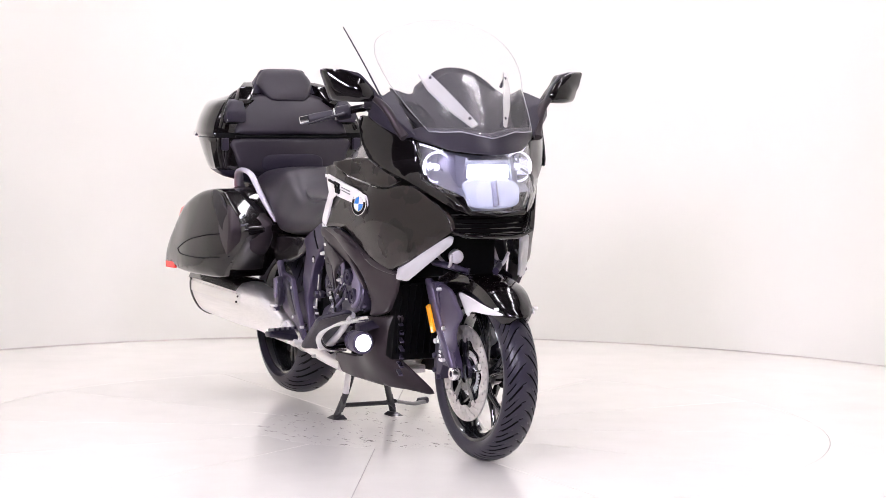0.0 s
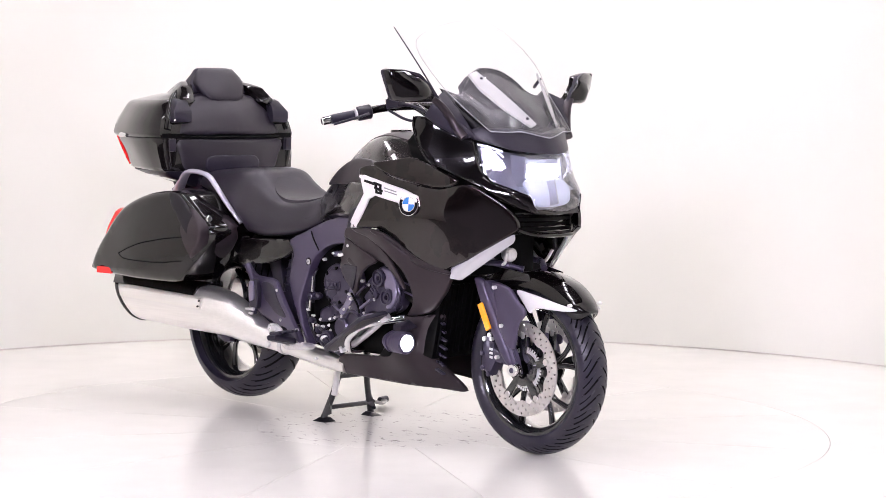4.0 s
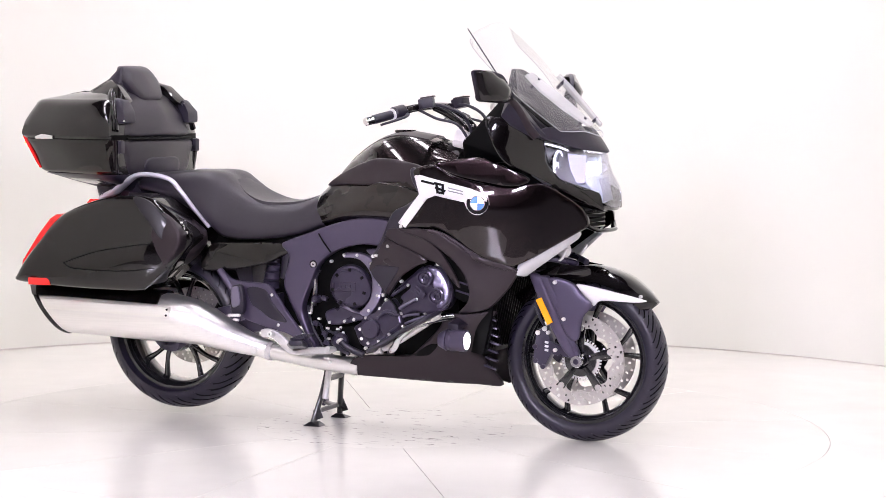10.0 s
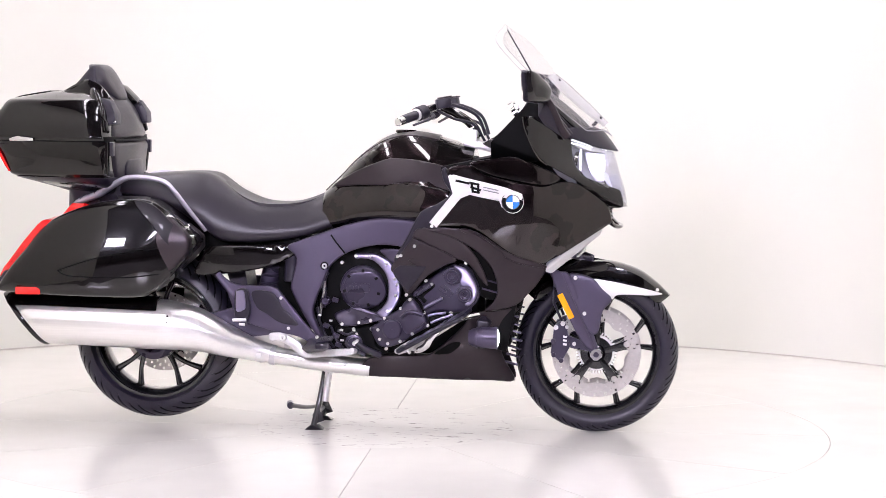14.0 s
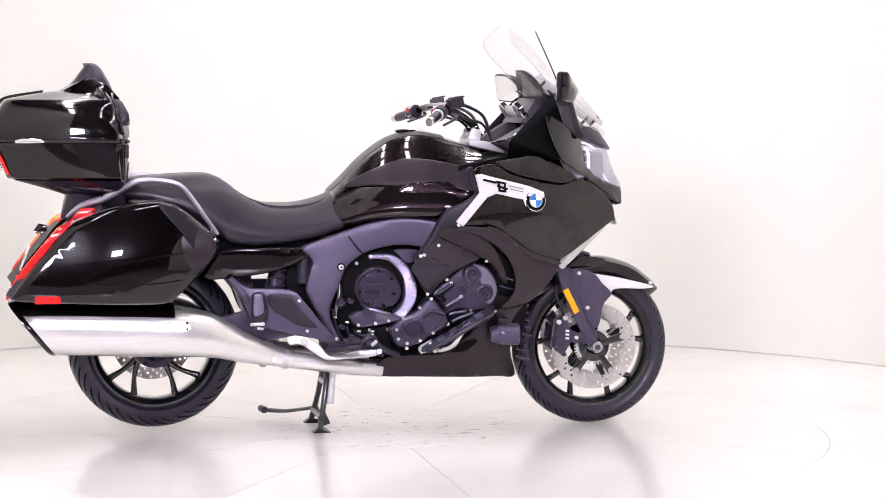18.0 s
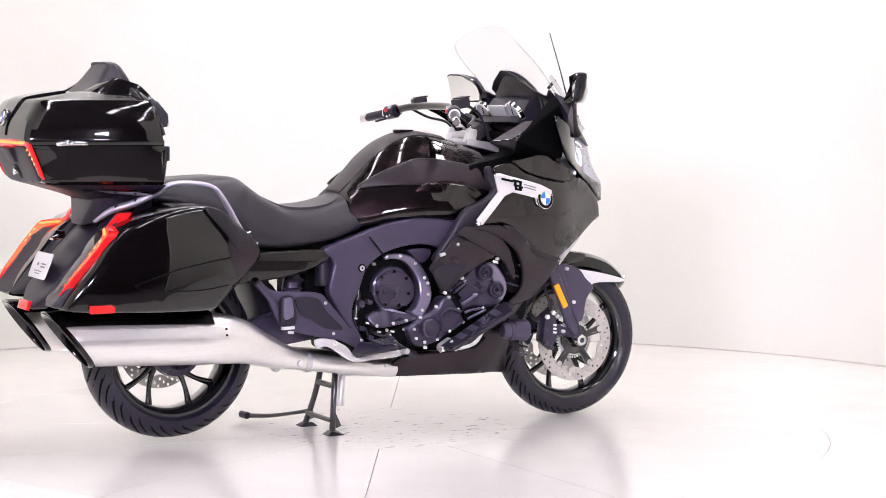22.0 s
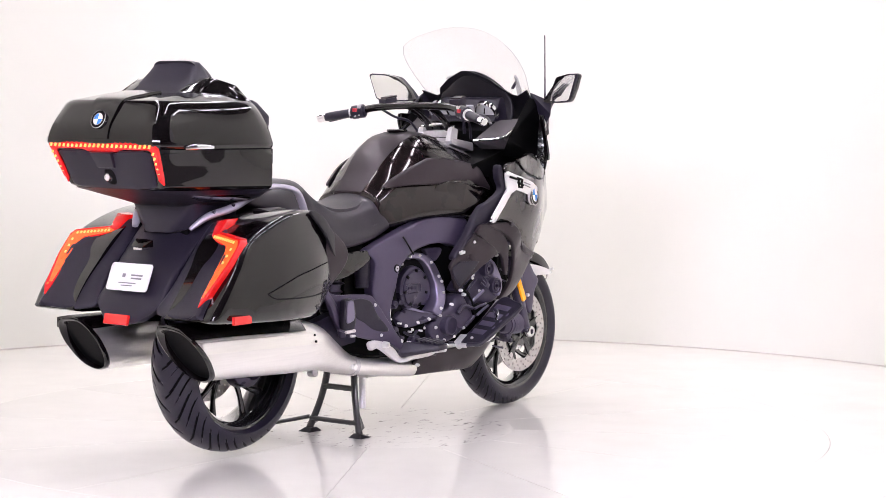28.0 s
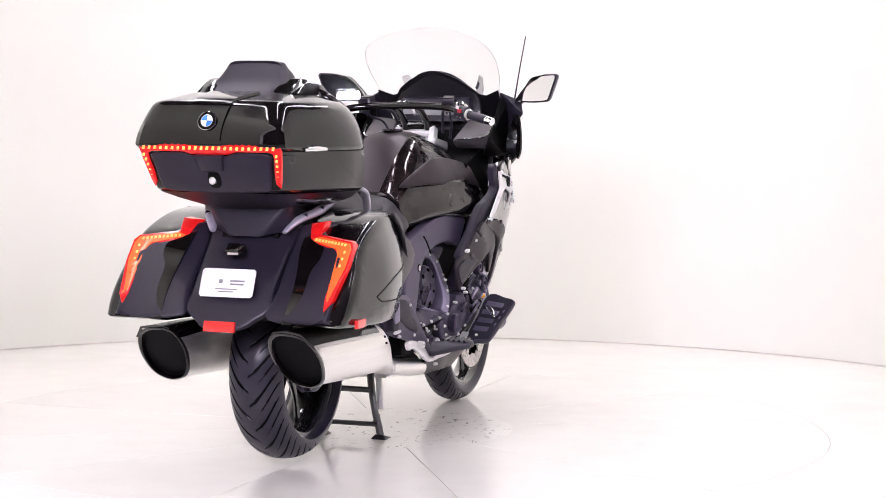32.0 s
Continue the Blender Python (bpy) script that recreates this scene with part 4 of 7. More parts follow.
for s in SIDES:
    case = new("side_case")
    case.parent = bike
    tagged(case, "glossy black hard side case")
    case_shell = part("shell", shell([(-1.350, 0.55), (-1.304, 0.615), (-1.248, 0.683), (-1.220, 0.722), (-1.190, 0.755), (-1.155, 0.782), (-1.10, 0.808), (-1.03, 0.832), (-0.965, 0.847), (-0.885, 0.855), (-0.83, 0.852), (-0.783, 0.835), (-0.705, 0.775), (-0.642, 0.708), (-0.665, 0.659), (-0.724, 0.591), (-0.802, 0.522), (-0.841, 0.503), (-0.976, 0.505), (-1.188, 0.512), (-1.352, 0.522)], [(-1.442, 0.487, 0.395), (-1.222, 0.762, 0.392), (-1.029, 0.814, 0.39), (-0.877, 0.82, 0.375), (-0.726, 0.737, 0.355), (-0.656, 0.663, 0.33), (-1.032, 0.655, 0.428), (-1.247, 0.59, 0.42), (-0.836, 0.635, 0.402), (-1.032, 0.502, 0.42), (-1.268, 0.46, 0.405), (-0.834, 0.453, 0.36), (-1.432, 0.447, 0.38)], 0.20, 0.024, s), BLACK, case)
    # Creases drawn as thin near-black lines, their shade as colour.
    for pts in ([(-1.127, -0.410, 0.601), (-1.053, -0.410, 0.627), (-0.976, -0.410, 0.650), (-0.898, -0.410, 0.664), (-0.839, -0.410, 0.674), (-0.761, -0.410, 0.682), (-0.693, -0.410, 0.688), (-0.660, -0.410, 0.694)], [(-1.127, -0.410, 0.601), (-1.102, -0.410, 0.587), (-1.073, -0.410, 0.582), (-0.976, -0.410, 0.578), (-0.878, -0.410, 0.578), (-0.800, -0.410, 0.586), (-0.732, -0.410, 0.594)]):
        near = [settle(p, [case_shell if s < 0 else first_shell], 0.0) for p in pts]
        part("crease", tube([(v.x, s * -v.y, v.z) for v in near], 0.0024, k=6, n=3), DARK, case)
    first_shell = case_shell if s < 0 else first_shell
    front = flip([(0.20, 0.845), (0.27, 0.850), (0.33, 0.825), (0.362, 0.77), (0.378, 0.70), (0.366, 0.62), (0.330, 0.545), (0.21, 0.53), (0.2, 0.68)], s)
    cap = part("front_cap", shell(front, flip([(0.2, 0.855, -0.84), (0.33, 0.83, -0.79), (0.2, 0.71, -0.635), (0.378, 0.70, -0.662), (0.31, 0.747, -0.682), (0.2, 0.53, -0.80), (0.36, 0.56, -0.775), (0.366, 0.63, -0.705)], s), 0.12, 0.012, axis="x", facing=1), SATIN, case, "satin black front cap")
    part("cap_line", tube([(x, s * y, z) for x, y, z in ((-0.775, 0.335, 0.805), (-0.722, 0.290, 0.782), (-0.676, 0.25, 0.745), (-0.640, 0.24, 0.705))], 0.003, k=6), DARK, cap)
    part("gloss_strip", shell([(-0.862, 0.848), (-0.80, 0.838), (-0.745, 0.79), (-0.672, 0.704), (-0.683, 0.694), (-0.735, 0.692), (-0.79, 0.76)], [(-0.877, 0.82, 0.382), (-0.80, 0.838, 0.366), (-0.726, 0.737, 0.366), (-0.672, 0.70, 0.345), (-0.735, 0.692, 0.374), (-0.836, 0.80, 0.386)], 0.010, 0.003, s, lift=0.004, step=0.02), COWL, case, "mirror-black strip")
    part("lock", rod((-0.705, s * 0.314, 0.750), (-0.672, s * 0.318, 0.754), 0.013, 16), CHROME, cap, "chrome lock")
    part("button", block((0.02, 0.034, 0.012), (-0.662, s * 0.318, 0.722), rot=(0, 0, 0), bevel=0.004), CHROME, cap)
    rear = flip([(0.155, 0.80), (0.20, 0.815), (0.245, 0.80), (0.345, 0.745), (0.362, 0.70), (0.362, 0.55), (0.355, 0.535), (0.15, 0.535), (0.150, 0.62)], s)
    slope = flip([(0.16, 0.83, -1.075), (0.30, 0.83, -1.105), (0.16, 0.68, -1.205), (0.36, 0.68, -1.257), (0.15, 0.535, -1.33), (0.38, 0.535, -1.368), (0.36, 0.76, -1.19)], s)
    back = part("rear_panel", shell(rear, slope, 0.05, 0.014, axis="x", facing=-1, lift=0.022), PLASTIC, case, "matt black rear panel")
    slope_l = flip([(y, z, -1.744 - 0.2246 * y + 0.845 * z) for y, z in ((0.15, 0.84), (0.40, 0.84), (0.15, 0.55), (0.40, 0.55), (0.27, 0.70))], s)
    lamp = part("tail_light", shell(flip([(0.250, 0.832), (0.198, 0.824), (0.213, 0.780), (0.225, 0.768), (0.318, 0.748), (0.327, 0.735), (0.338, 0.60), (0.346, 0.570), (0.366, 0.60), (0.384, 0.70), (0.384, 0.762), (0.370, 0.776), (0.248, 0.791)], s), slope_l, 0.05, 0.003, axis="x", facing=-1, step=0.02, lift=0.026, rounded=False), REDLIT, case, "lit red angled tail light")
    part("light_bar", shell(flip([(0.224, 0.779), (0.230, 0.772), (0.322, 0.753), (0.333, 0.735), (0.342, 0.61), (0.354, 0.61), (0.376, 0.70), (0.378, 0.755), (0.367, 0.771), (0.25, 0.786)], s), slope_l, 0.006, 0.002, axis="x", facing=-1, step=0.02, lift=0.029, rounded=False), GLOWBAR, lamp, "glowing orange light bar")
    slope_at = spline_surface(slope)
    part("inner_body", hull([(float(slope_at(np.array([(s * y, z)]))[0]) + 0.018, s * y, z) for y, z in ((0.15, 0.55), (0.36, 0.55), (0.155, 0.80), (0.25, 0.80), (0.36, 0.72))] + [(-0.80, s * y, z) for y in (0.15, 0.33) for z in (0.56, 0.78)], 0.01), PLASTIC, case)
    for i in range(18):
        y, z = (0.240 + i * 0.0125, 0.777 - i * 0.0012) if i < 10 else (0.358 - (i - 10) * 0.001, 0.745 - (i - 10) * 0.020)
        part("led", block((0.003, 0.007, 0.009), (-1.744 - 0.2246 * y + 0.845 * z - 0.0305, s * y, z), rot=(0, 40, 0), bevel=0.001), LED if i < 13 else GLOWBAR, lamp)
    part("reflector", block((0.088, 0.012, 0.027), (-1.238, s * 0.418, 0.527), rot=(0, 0, -5 * s), bevel=0.004), REDLENS, case, "red side reflector")
    rail = [(x, s * y, z) for x, y, z in ((-1.165, 0.125, 0.795), (-1.115, 0.155, 0.835), (-1.04, 0.192, 0.862), (-0.96, 0.226, 0.908), (-0.92, 0.234, 0.926), (-0.86, 0.238, 0.928), (-0.785, 0.240, 0.914), (-0.745, 0.234, 0.876), (-0.69, 0.214, 0.80), (-0.642, 0.190, 0.735))]
    part("grab_rail", tube(rail, [0.010, 0.020, 0.022, 0.018, 0.016, 0.015, 0.014, 0.014, 0.013, 0.011], k=14, n=5, flat=0.6), RAIL, bike, "satin aluminium grab rail")
    for x, y, z in ((-1.105, 0.168, 0.845), (-1.045, 0.198, 0.866)):
        part("screw", rod((x, s * (y - 0.006), z), (x, s * (y + 0.012), z + 0.004), 0.007, 12), ENGINE, bike)
    part("under_seat_panel", shell([(-0.686, 0.575), (-0.659, 0.637), (-0.625, 0.677), (-0.507, 0.683), (-0.345, 0.686), (-0.295, 0.677), (-0.335, 0.638), (-0.447, 0.597), (-0.588, 0.576)], [(-0.695, 0.546, 0.17), (-0.632, 0.649, 0.19), (-0.285, 0.649, 0.19), (-0.328, 0.609, 0.19), (-0.593, 0.545, 0.18)], 0.02, 0.008, s), BLACK, bike, "glossy black panel under the seat")

# ---- exhausts
OVAL = [(0.150, 0.415), (0.155, 0.462), (0.178, 0.492), (0.225, 0.497), (0.272, 0.487), (0.300, 0.455), (0.312, 0.405), (0.300, 0.352), (0.275, 0.326), (0.238, 0.316), (0.195, 0.328), (0.165, 0.362)]


def muffler_ring(x, s, k=1.0, dy=0.0, dz=0.0, slant=0.0, inset=0.0):
    line = curve_points([Vector((0, y, z)) for y, z in OVAL], 3, closed=True)
    c = Vector((0, 0.23, 0.407))
    ring = []
    for p in line:
        d = p - c
        q = c + d * k - d.normalized() * inset
        ring.append(Vector((x + slant * (0.497 - q.z), s * (q.y + dy), q.z + dz)))
    return ring


for s in SIDES:
    ex = new("exhaust")
    ex.parent = bike
    tagged(ex, "brushed stainless steel silencer with black slanted tip")
    part("silencer", skin(blend_rings([muffler_ring(-1.350, s, 0.985, 0, 0, 0.79), muffler_ring(-1.15, s, 1.0, 0, -0.002, 0.3), muffler_ring(-1.0, s, 1.0, 0, -0.006), muffler_ring(-0.85, s, 1.0, 0, -0.012), muffler_ring(-0.76, s, 0.97, 0, -0.016),
         muffler_ring(-0.66, s, 0.86, -0.012, -0.032), muffler_ring(-0.56, s, 0.66, -0.03, -0.070), muffler_ring(-0.46, s, 0.44, -0.05, -0.105), muffler_ring(-0.385, s, 0.36, -0.066, -0.125)], 4), angle=50, caps=False), STEEL, ex)
    part("tip", skin([muffler_ring(-1.350, s, 0.99, 0, 0, 0.79), muffler_ring(-1.362, s, 1.035, 0, 0, 0.80), muffler_ring(-1.372, s, 1.02, 0, 0, 0.80), muffler_ring(-1.374, s, 0.97, 0, 0, 0.80), muffler_ring(-1.364, s, 0.90, 0, 0, 0.80), muffler_ring(-1.34, s, 0.88, 0, 0, 0.79)], angle=50, caps=False), BLACK, ex, "black slanted tip")
    # Inner skin coloured near black for the shade inside the pipe.
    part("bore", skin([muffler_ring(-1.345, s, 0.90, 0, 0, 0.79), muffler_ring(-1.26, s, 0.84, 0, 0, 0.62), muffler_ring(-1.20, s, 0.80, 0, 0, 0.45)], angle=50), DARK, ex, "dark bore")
    for y, z in ((0.215, 0.425), (0.250, 0.375)):
        part("outlet", revolve([(0.001, 0.0), (0.021, 0.0), (0.022, -0.03), (0.026, -0.03), (0.027, 0.03), (0.001, 0.03)], (-1.235 + (0.45 - z) * 0.6, s * y, z), axis="x", seg=28), CASTING, ex)
    hs = [[Vector((x + 0.76 * max(0.497 - z, 0) * (1 if x < -1.2 else 0), s * y, z + dz)) for y, z in ((0.156, 0.452), (0.160, 0.472), (0.180, 0.499), (0.225, 0.506), (0.275, 0.497), (0.306, 0.460), (0.300, 0.459), (0.272, 0.490), (0.225, 0.497), (0.180, 0.491), (0.166, 0.470))] for x, dz in ((-1.372, 0.003), (-1.2, 0.002), (-1.0, -0.004), (-0.80, -0.010))]
    part("heat_shield", skin(blend_rings(hs, 3), angle=40), BLACK, ex, "black heat shield")
    part("polished_strip", shell([(-1.312, 0.452), (-0.745, 0.440), (-0.745, 0.402), (-1.285, 0.414)], [(-1.31, 0.452, 0.302), (-0.75, 0.44, 0.300), (-0.75, 0.402, 0.310), (-1.29, 0.414, 0.312), (-1.0, 0.43, 0.309)], 0.006, 0.0015, s, lift=0.003, rounded=False), POLISH, ex, "polished steel strip")
    for z in (0.410, 0.431):
        part("strip_rivet", rod((-0.758, s * 0.30, z), (-0.758, s * (0.316 - (z - 0.41) * 0.3), z), 0.004, 8), DARK, ex)
    part("link_pipe", tube([(-0.40, s * 0.166, 0.283), (-0.30, s * 0.165, 0.268), (-0.17, s * 0.16, 0.252), (-0.04, s * 0.155, 0.238)], [0.031, 0.030, 0.032, 0.03], k=18), STEEL, ex)
    part("clamp", tube([(-0.405, s * 0.166, 0.283), (-0.385, s * 0.166, 0.280)], 0.036, k=18), ALU, ex)
    part("bracket_bolt", rod((-0.44, s * 0.21, 0.285), (-0.44, s * 0.225, 0.285), 0.012, 12), BOLT, ex)
part("drain_plug", rod((-0.462, -0.06, 0.255), (-0.462, -0.03, 0.255), 0.018, 12), ALU, bike)
part("sump", block((0.34, 0.20, 0.03), (-0.05, 0, 0.228), bevel=0.008), ALU, bike)

# ---- frame, engine and foot controls, seen on the near side
for s in SIDES:
    part("frame_arch", shell([(-0.341, 0.68), (-0.295, 0.704), (-0.234, 0.725), (-0.143, 0.758), (-0.062, 0.78), (0.028, 0.793), (0.129, 0.782), (0.163, 0.77), (0.115, 0.684), (0.069, 0.692), (-0.001, 0.695), (-0.082, 0.678), (-0.139, 0.651), (-0.183, 0.61), (-0.208, 0.549), (-0.234, 0.488), (-0.24, 0.437), (-0.203, 0.356), (-0.175, 0.311), (-0.199, 0.319), (-0.264, 0.416), (-0.315, 0.507), (-0.325, 0.548), (-0.305, 0.639)], [(-0.334, 0.651, 0.2), (-0.124, 0.732, 0.215), (0.06, 0.765, 0.24), (0.208, 0.738, 0.27), (0.156, 0.647, 0.26), (-0.059, 0.645, 0.225), (-0.191, 0.509, 0.225), (-0.155, 0.254, 0.24), (-0.251, 0.368, 0.225), (-0.316, 0.51, 0.21)], 0.04, 0.007, s), FRAME, bike, "dark grey cast frame arch")
    part("pivot_plate", shell([(-0.578, 0.567), (-0.527, 0.542), (-0.386, 0.536), (-0.342, 0.5), (-0.275, 0.42), (-0.194, 0.329), (-0.204, 0.314), (-0.285, 0.358), (-0.366, 0.374), (-0.487, 0.406), (-0.527, 0.436), (-0.552, 0.497)], [(-0.583, 0.533, 0.2), (-0.333, 0.453, 0.245), (-0.174, 0.266, 0.262), (-0.53, 0.391, 0.215)], 0.018, 0.004, s), FRAME, bike, "cast footrest plate")
    part("strut", tube([(-0.598, -0.190, 0.577), (-0.538, -0.200, 0.506), (-0.497, -0.200, 0.435), (-0.487, -0.200, 0.394)] if s < 0 else [(x, -y, z) for x, y, z in [(-0.598, -0.190, 0.577), (-0.538, -0.200, 0.506), (-0.497, -0.200, 0.435), (-0.487, -0.200, 0.394)]], 0.014, k=8), FRAME, bike)
part("plate_recess", shell([(-0.463, 0.519), (-0.386, 0.516), (-0.346, 0.463), (-0.289, 0.403), (-0.356, 0.408), (-0.406, 0.438), (-0.446, 0.462)], [(-0.462, 0.477, 0.225), (-0.276, 0.348, 0.25), (-0.401, 0.389, 0.232)], 0.006, 0.003, -1, lift=0.004), PLASTIC, bike)
v = settle((-0.200, -0.222, 0.615), [o for o in bike.children if o.name.startswith("frame_arch")])
# The bolt hole is a flush near-black disc, its shade as colour.
part("bolt_hole_shade", revolve([(0.001, -0.001), (0.015, -0.001), (0.016, 0.004), (0.001, 0.004)], v, seg=24), DARK, bike)
part("frame_bolt", revolve([(0.004, -0.004), (0.007, -0.004), (0.010, -0.002), (0.010, 0.004), (0.004, 0.004)], v, seg=20), ALU, bike)
part("frame_joint", tube([(-0.176, -0.222, 0.728), (-0.156, -0.228, 0.702), (-0.123, -0.230, 0.662)], 0.003, k=6), DARK, bike)

eng = new("engine_covers")
eng.parent = bike
tagged(eng, "black cast engine covers with bright bolts")
# Ring cut to its bright right crescent; left shade goes into the near-black housing.
part("clutch_housing", shell([(-0.116, 0.643), (-0.082, 0.657), (-0.026, 0.661), (0.012, 0.651), (0.051, 0.623), (0.075, 0.585), (0.089, 0.545), (0.092, 0.505), (0.078, 0.466), (0.053, 0.429), (0.029, 0.412), (-0.019, 0.399), (-0.064, 0.389), (-0.124, 0.381), (-0.161, 0.405), (-0.181, 0.446), (-0.186, 0.503), (-0.183, 0.56), (-0.156, 0.61)], [(-0.096, 0.624, 0.12), (-0.002, 0.643, 0.125), (0.107, 0.561, 0.15), (0.129, 0.473, 0.17), (0.064, 0.377, 0.17), (-0.101, 0.351, 0.14), (-0.166, 0.541, 0.115)], 0.05, 0.012, -1), DARK, eng, "near-black clutch housing, shade put into its colour")
part("clutch_ring", shell([(-0.092, 0.658), (-0.033, 0.661), (0.005, 0.651), (0.037, 0.629), (0.061, 0.594), (0.075, 0.552), (0.075, 0.511), (0.062, 0.477), (0.039, 0.445), (0.022, 0.432), (-0.009, 0.449), (0.009, 0.465), (0.027, 0.493), (0.033, 0.532), (0.026, 0.576), (0.003, 0.612), (-0.029, 0.636), (-0.069, 0.642), (-0.09, 0.64)], [(-0.058, 0.629, 0.192), (0.005, 0.632, 0.196), (0.067, 0.59, 0.207), (0.108, 0.558, 0.222), (0.13, 0.465, 0.258), (0.094, 0.392, 0.27), (-0.034, 0.613, 0.192)], 0.05, 0.006, -1, step=0.015), CASTING, eng, "dark silver right crescent of the clutch ring")
cc = (-0.066, 0.0, 0.534)
cover = part("clutch_cover", revolve([(0.055, -0.192), (0.072, -0.192), (0.079, -0.187), (0.082, -0.176), (0.087, -0.09), (0.060, -0.09)], cc, seg=72, angle=25), ENGINE, eng)
part("face", shell([(-0.133, 0.535), (-0.128, 0.561), (-0.11, 0.584), (-0.084, 0.595), (-0.037, 0.598), (-0.019, 0.59), (0.005, 0.571), (0.022, 0.53), (0.017, 0.5), (-0.004, 0.476), (-0.016, 0.47), (-0.092, 0.471), (-0.11, 0.48), (-0.122, 0.496)], [(-0.1, 0.499, 0.197), (0.001, 0.565, 0.197), (0.036, 0.437, 0.197)], 0.03, 0.004, -1, step=0.02), ENGINE, cover)
for i in range(7):
    a = radians(35 + 51.4 * i)
    part("notch", block((0.012, 0.008, 0.010), (cc[0] + 0.064 * math.cos(a), -0.197, cc[2] + 0.064 * math.sin(a)), rot=(0, -math.degrees(a), 0), bevel=0.002), DARK, cover)
part("emblem_frame", tube([(-0.125, -0.199, 0.547), (-0.114, -0.199, 0.551), (-0.045, -0.199, 0.550), (-0.039, -0.199, 0.545), (-0.040, -0.199, 0.524), (-0.049, -0.199, 0.519), (-0.114, -0.199, 0.519), (-0.123, -0.199, 0.524), (-0.125, -0.199, 0.547)], 0.0018, k=6), ENGINE, cover)
for i in range(3):
    part("emblem_bar", block((0.014, 0.004, 0.012), (-0.103 + 0.019 * i, -0.198, 0.537), bevel=0.002), ENGINE, cover)
part("lower_cover", shell([(-0.112, 0.462), (-0.096, 0.466), (-0.045, 0.453), (0.021, 0.433), (0.018, 0.424), (-0.024, 0.414), (-0.071, 0.402), (-0.131, 0.396), (-0.157, 0.414), (-0.165, 0.44)], [(-0.079, 0.423, 0.205), (0.074, 0.38, 0.266), (-0.027, 0.351, 0.25), (-0.122, 0.367, 0.235), (-0.028, 0.391, 0.248)], 0.05, 0.010, -1, step=0.02), ENGINE, eng)
part("lower_flange", shell([(-0.099, 0.469), (-0.045, 0.454), (0.022, 0.434), (0.02, 0.428), (-0.046, 0.446), (-0.104, 0.461)], [(-0.064, 0.429, 0.21), (0.075, 0.381, 0.272), (-0.069, 0.42, 0.212)], 0.006, 0.002, -1), CASTING, eng)
part("sump_cover", shell([(-0.162, 0.393), (-0.11, 0.397), (-0.07, 0.396), (-0.025, 0.406), (-0.013, 0.349), (-0.005, 0.324), (0.028, 0.3), (-0.069, 0.295), (-0.15, 0.315)], [(-0.13, 0.349, 0.2), (-0.031, 0.35, 0.21), (0.031, 0.298, 0.22), (-0.117, 0.267, 0.2)], 0.04, 0.012, -1), DARK, eng)
part("timing_cover", shell([(-0.03, 0.392), (-0.016, 0.404), (0.024, 0.438), (0.055, 0.451), (0.081, 0.471), (0.101, 0.497), (0.127, 0.504), (0.144, 0.488), (0.159, 0.464), (0.171, 0.452), (0.184, 0.412), (0.167, 0.396), (0.131, 0.375), (0.087, 0.345), (0.046, 0.329), (0.013, 0.326), (-0.009, 0.344)], [(0.017, 0.339, 0.245), (0.078, 0.384, 0.262), (0.164, 0.445, 0.275), (0.228, 0.408, 0.282), (0.256, 0.35, 0.285), (0.149, 0.281, 0.274), (0.065, 0.266, 0.262), (0.14, 0.361, 0.277)], 0.06, 0.014, -1, step=0.02), ENGINE, eng, "black timing cover")
part("cover_ridge", tube([(0.086, -0.275, 0.436), (0.117, -0.278, 0.461), (0.166, -0.283, 0.449)], 0.007, k=8), ENGINE, eng)
part("cover_ridge", tube([(0.134, -0.276, 0.388), (0.158, -0.280, 0.404), (0.175, -0.284, 0.421)], 0.007, k=8), ENGINE, eng)
part("round_cap", revolve([(0.001, -0.014), (0.030, -0.014), (0.036, -0.008), (0.037, 0.02), (0.001, 0.02)], (0.053, -0.262, 0.394), seg=40), ENGINE, eng)
part("head_cover", shell([(0.124, 0.523), (0.2, 0.59), (0.24, 0.622), (0.274, 0.633), (0.315, 0.624), (0.345, 0.595), (0.366, 0.547), (0.362, 0.506), (0.331, 0.472), (0.272, 0.458), (0.224, 0.463), (0.184, 0.447), (0.168, 0.452), (0.16, 0.483), (0.142, 0.506)], [(0.185, 0.475, 0.262), (0.268, 0.545, 0.268), (0.348, 0.591, 0.268), (0.447, 0.498, 0.265), (0.411, 0.417, 0.27), (0.253, 0.391, 0.275), (0.322, 0.49, 0.277)], 0.06, 0.012, -1, step=0.02), ENGINE, eng, "black cylinder head cover")
part("head_plate", shell([(0.275, 0.625), (0.312, 0.62), (0.34, 0.592), (0.359, 0.547), (0.354, 0.511), (0.331, 0.485), (0.315, 0.492), (0.337, 0.524), (0.332, 0.551), (0.304, 0.554), (0.296, 0.574), (0.3, 0.596)], [(0.351, 0.581, 0.272), (0.442, 0.497, 0.27), (0.415, 0.429, 0.276), (0.386, 0.503, 0.282)], 0.03, 0.006, -1, step=0.02), CASTING, eng)
for px in ((0.268, -0.278, 0.589), (0.314, -0.280, 0.524)):
    part("coil_cap", revolve([(0.001, 0.004), (0.008, 0.004), (0.009, -0.006), (0.015, -0.008), (0.017, -0.002), (0.022, -0.002), (0.024, -0.010), (0.030, -0.008), (0.033, 0.02), (0.001, 0.02)], px, seg=36), ENGINE, eng)
for pair in ([(0.220, -0.280, 0.541), (0.246, -0.282, 0.524)], [(0.228, -0.280, 0.551), (0.256, -0.282, 0.529)], [(0.238, -0.280, 0.559), (0.264, -0.282, 0.537)]):
    part("rib", tube(pair, 0.004, k=6), ENGINE, eng)
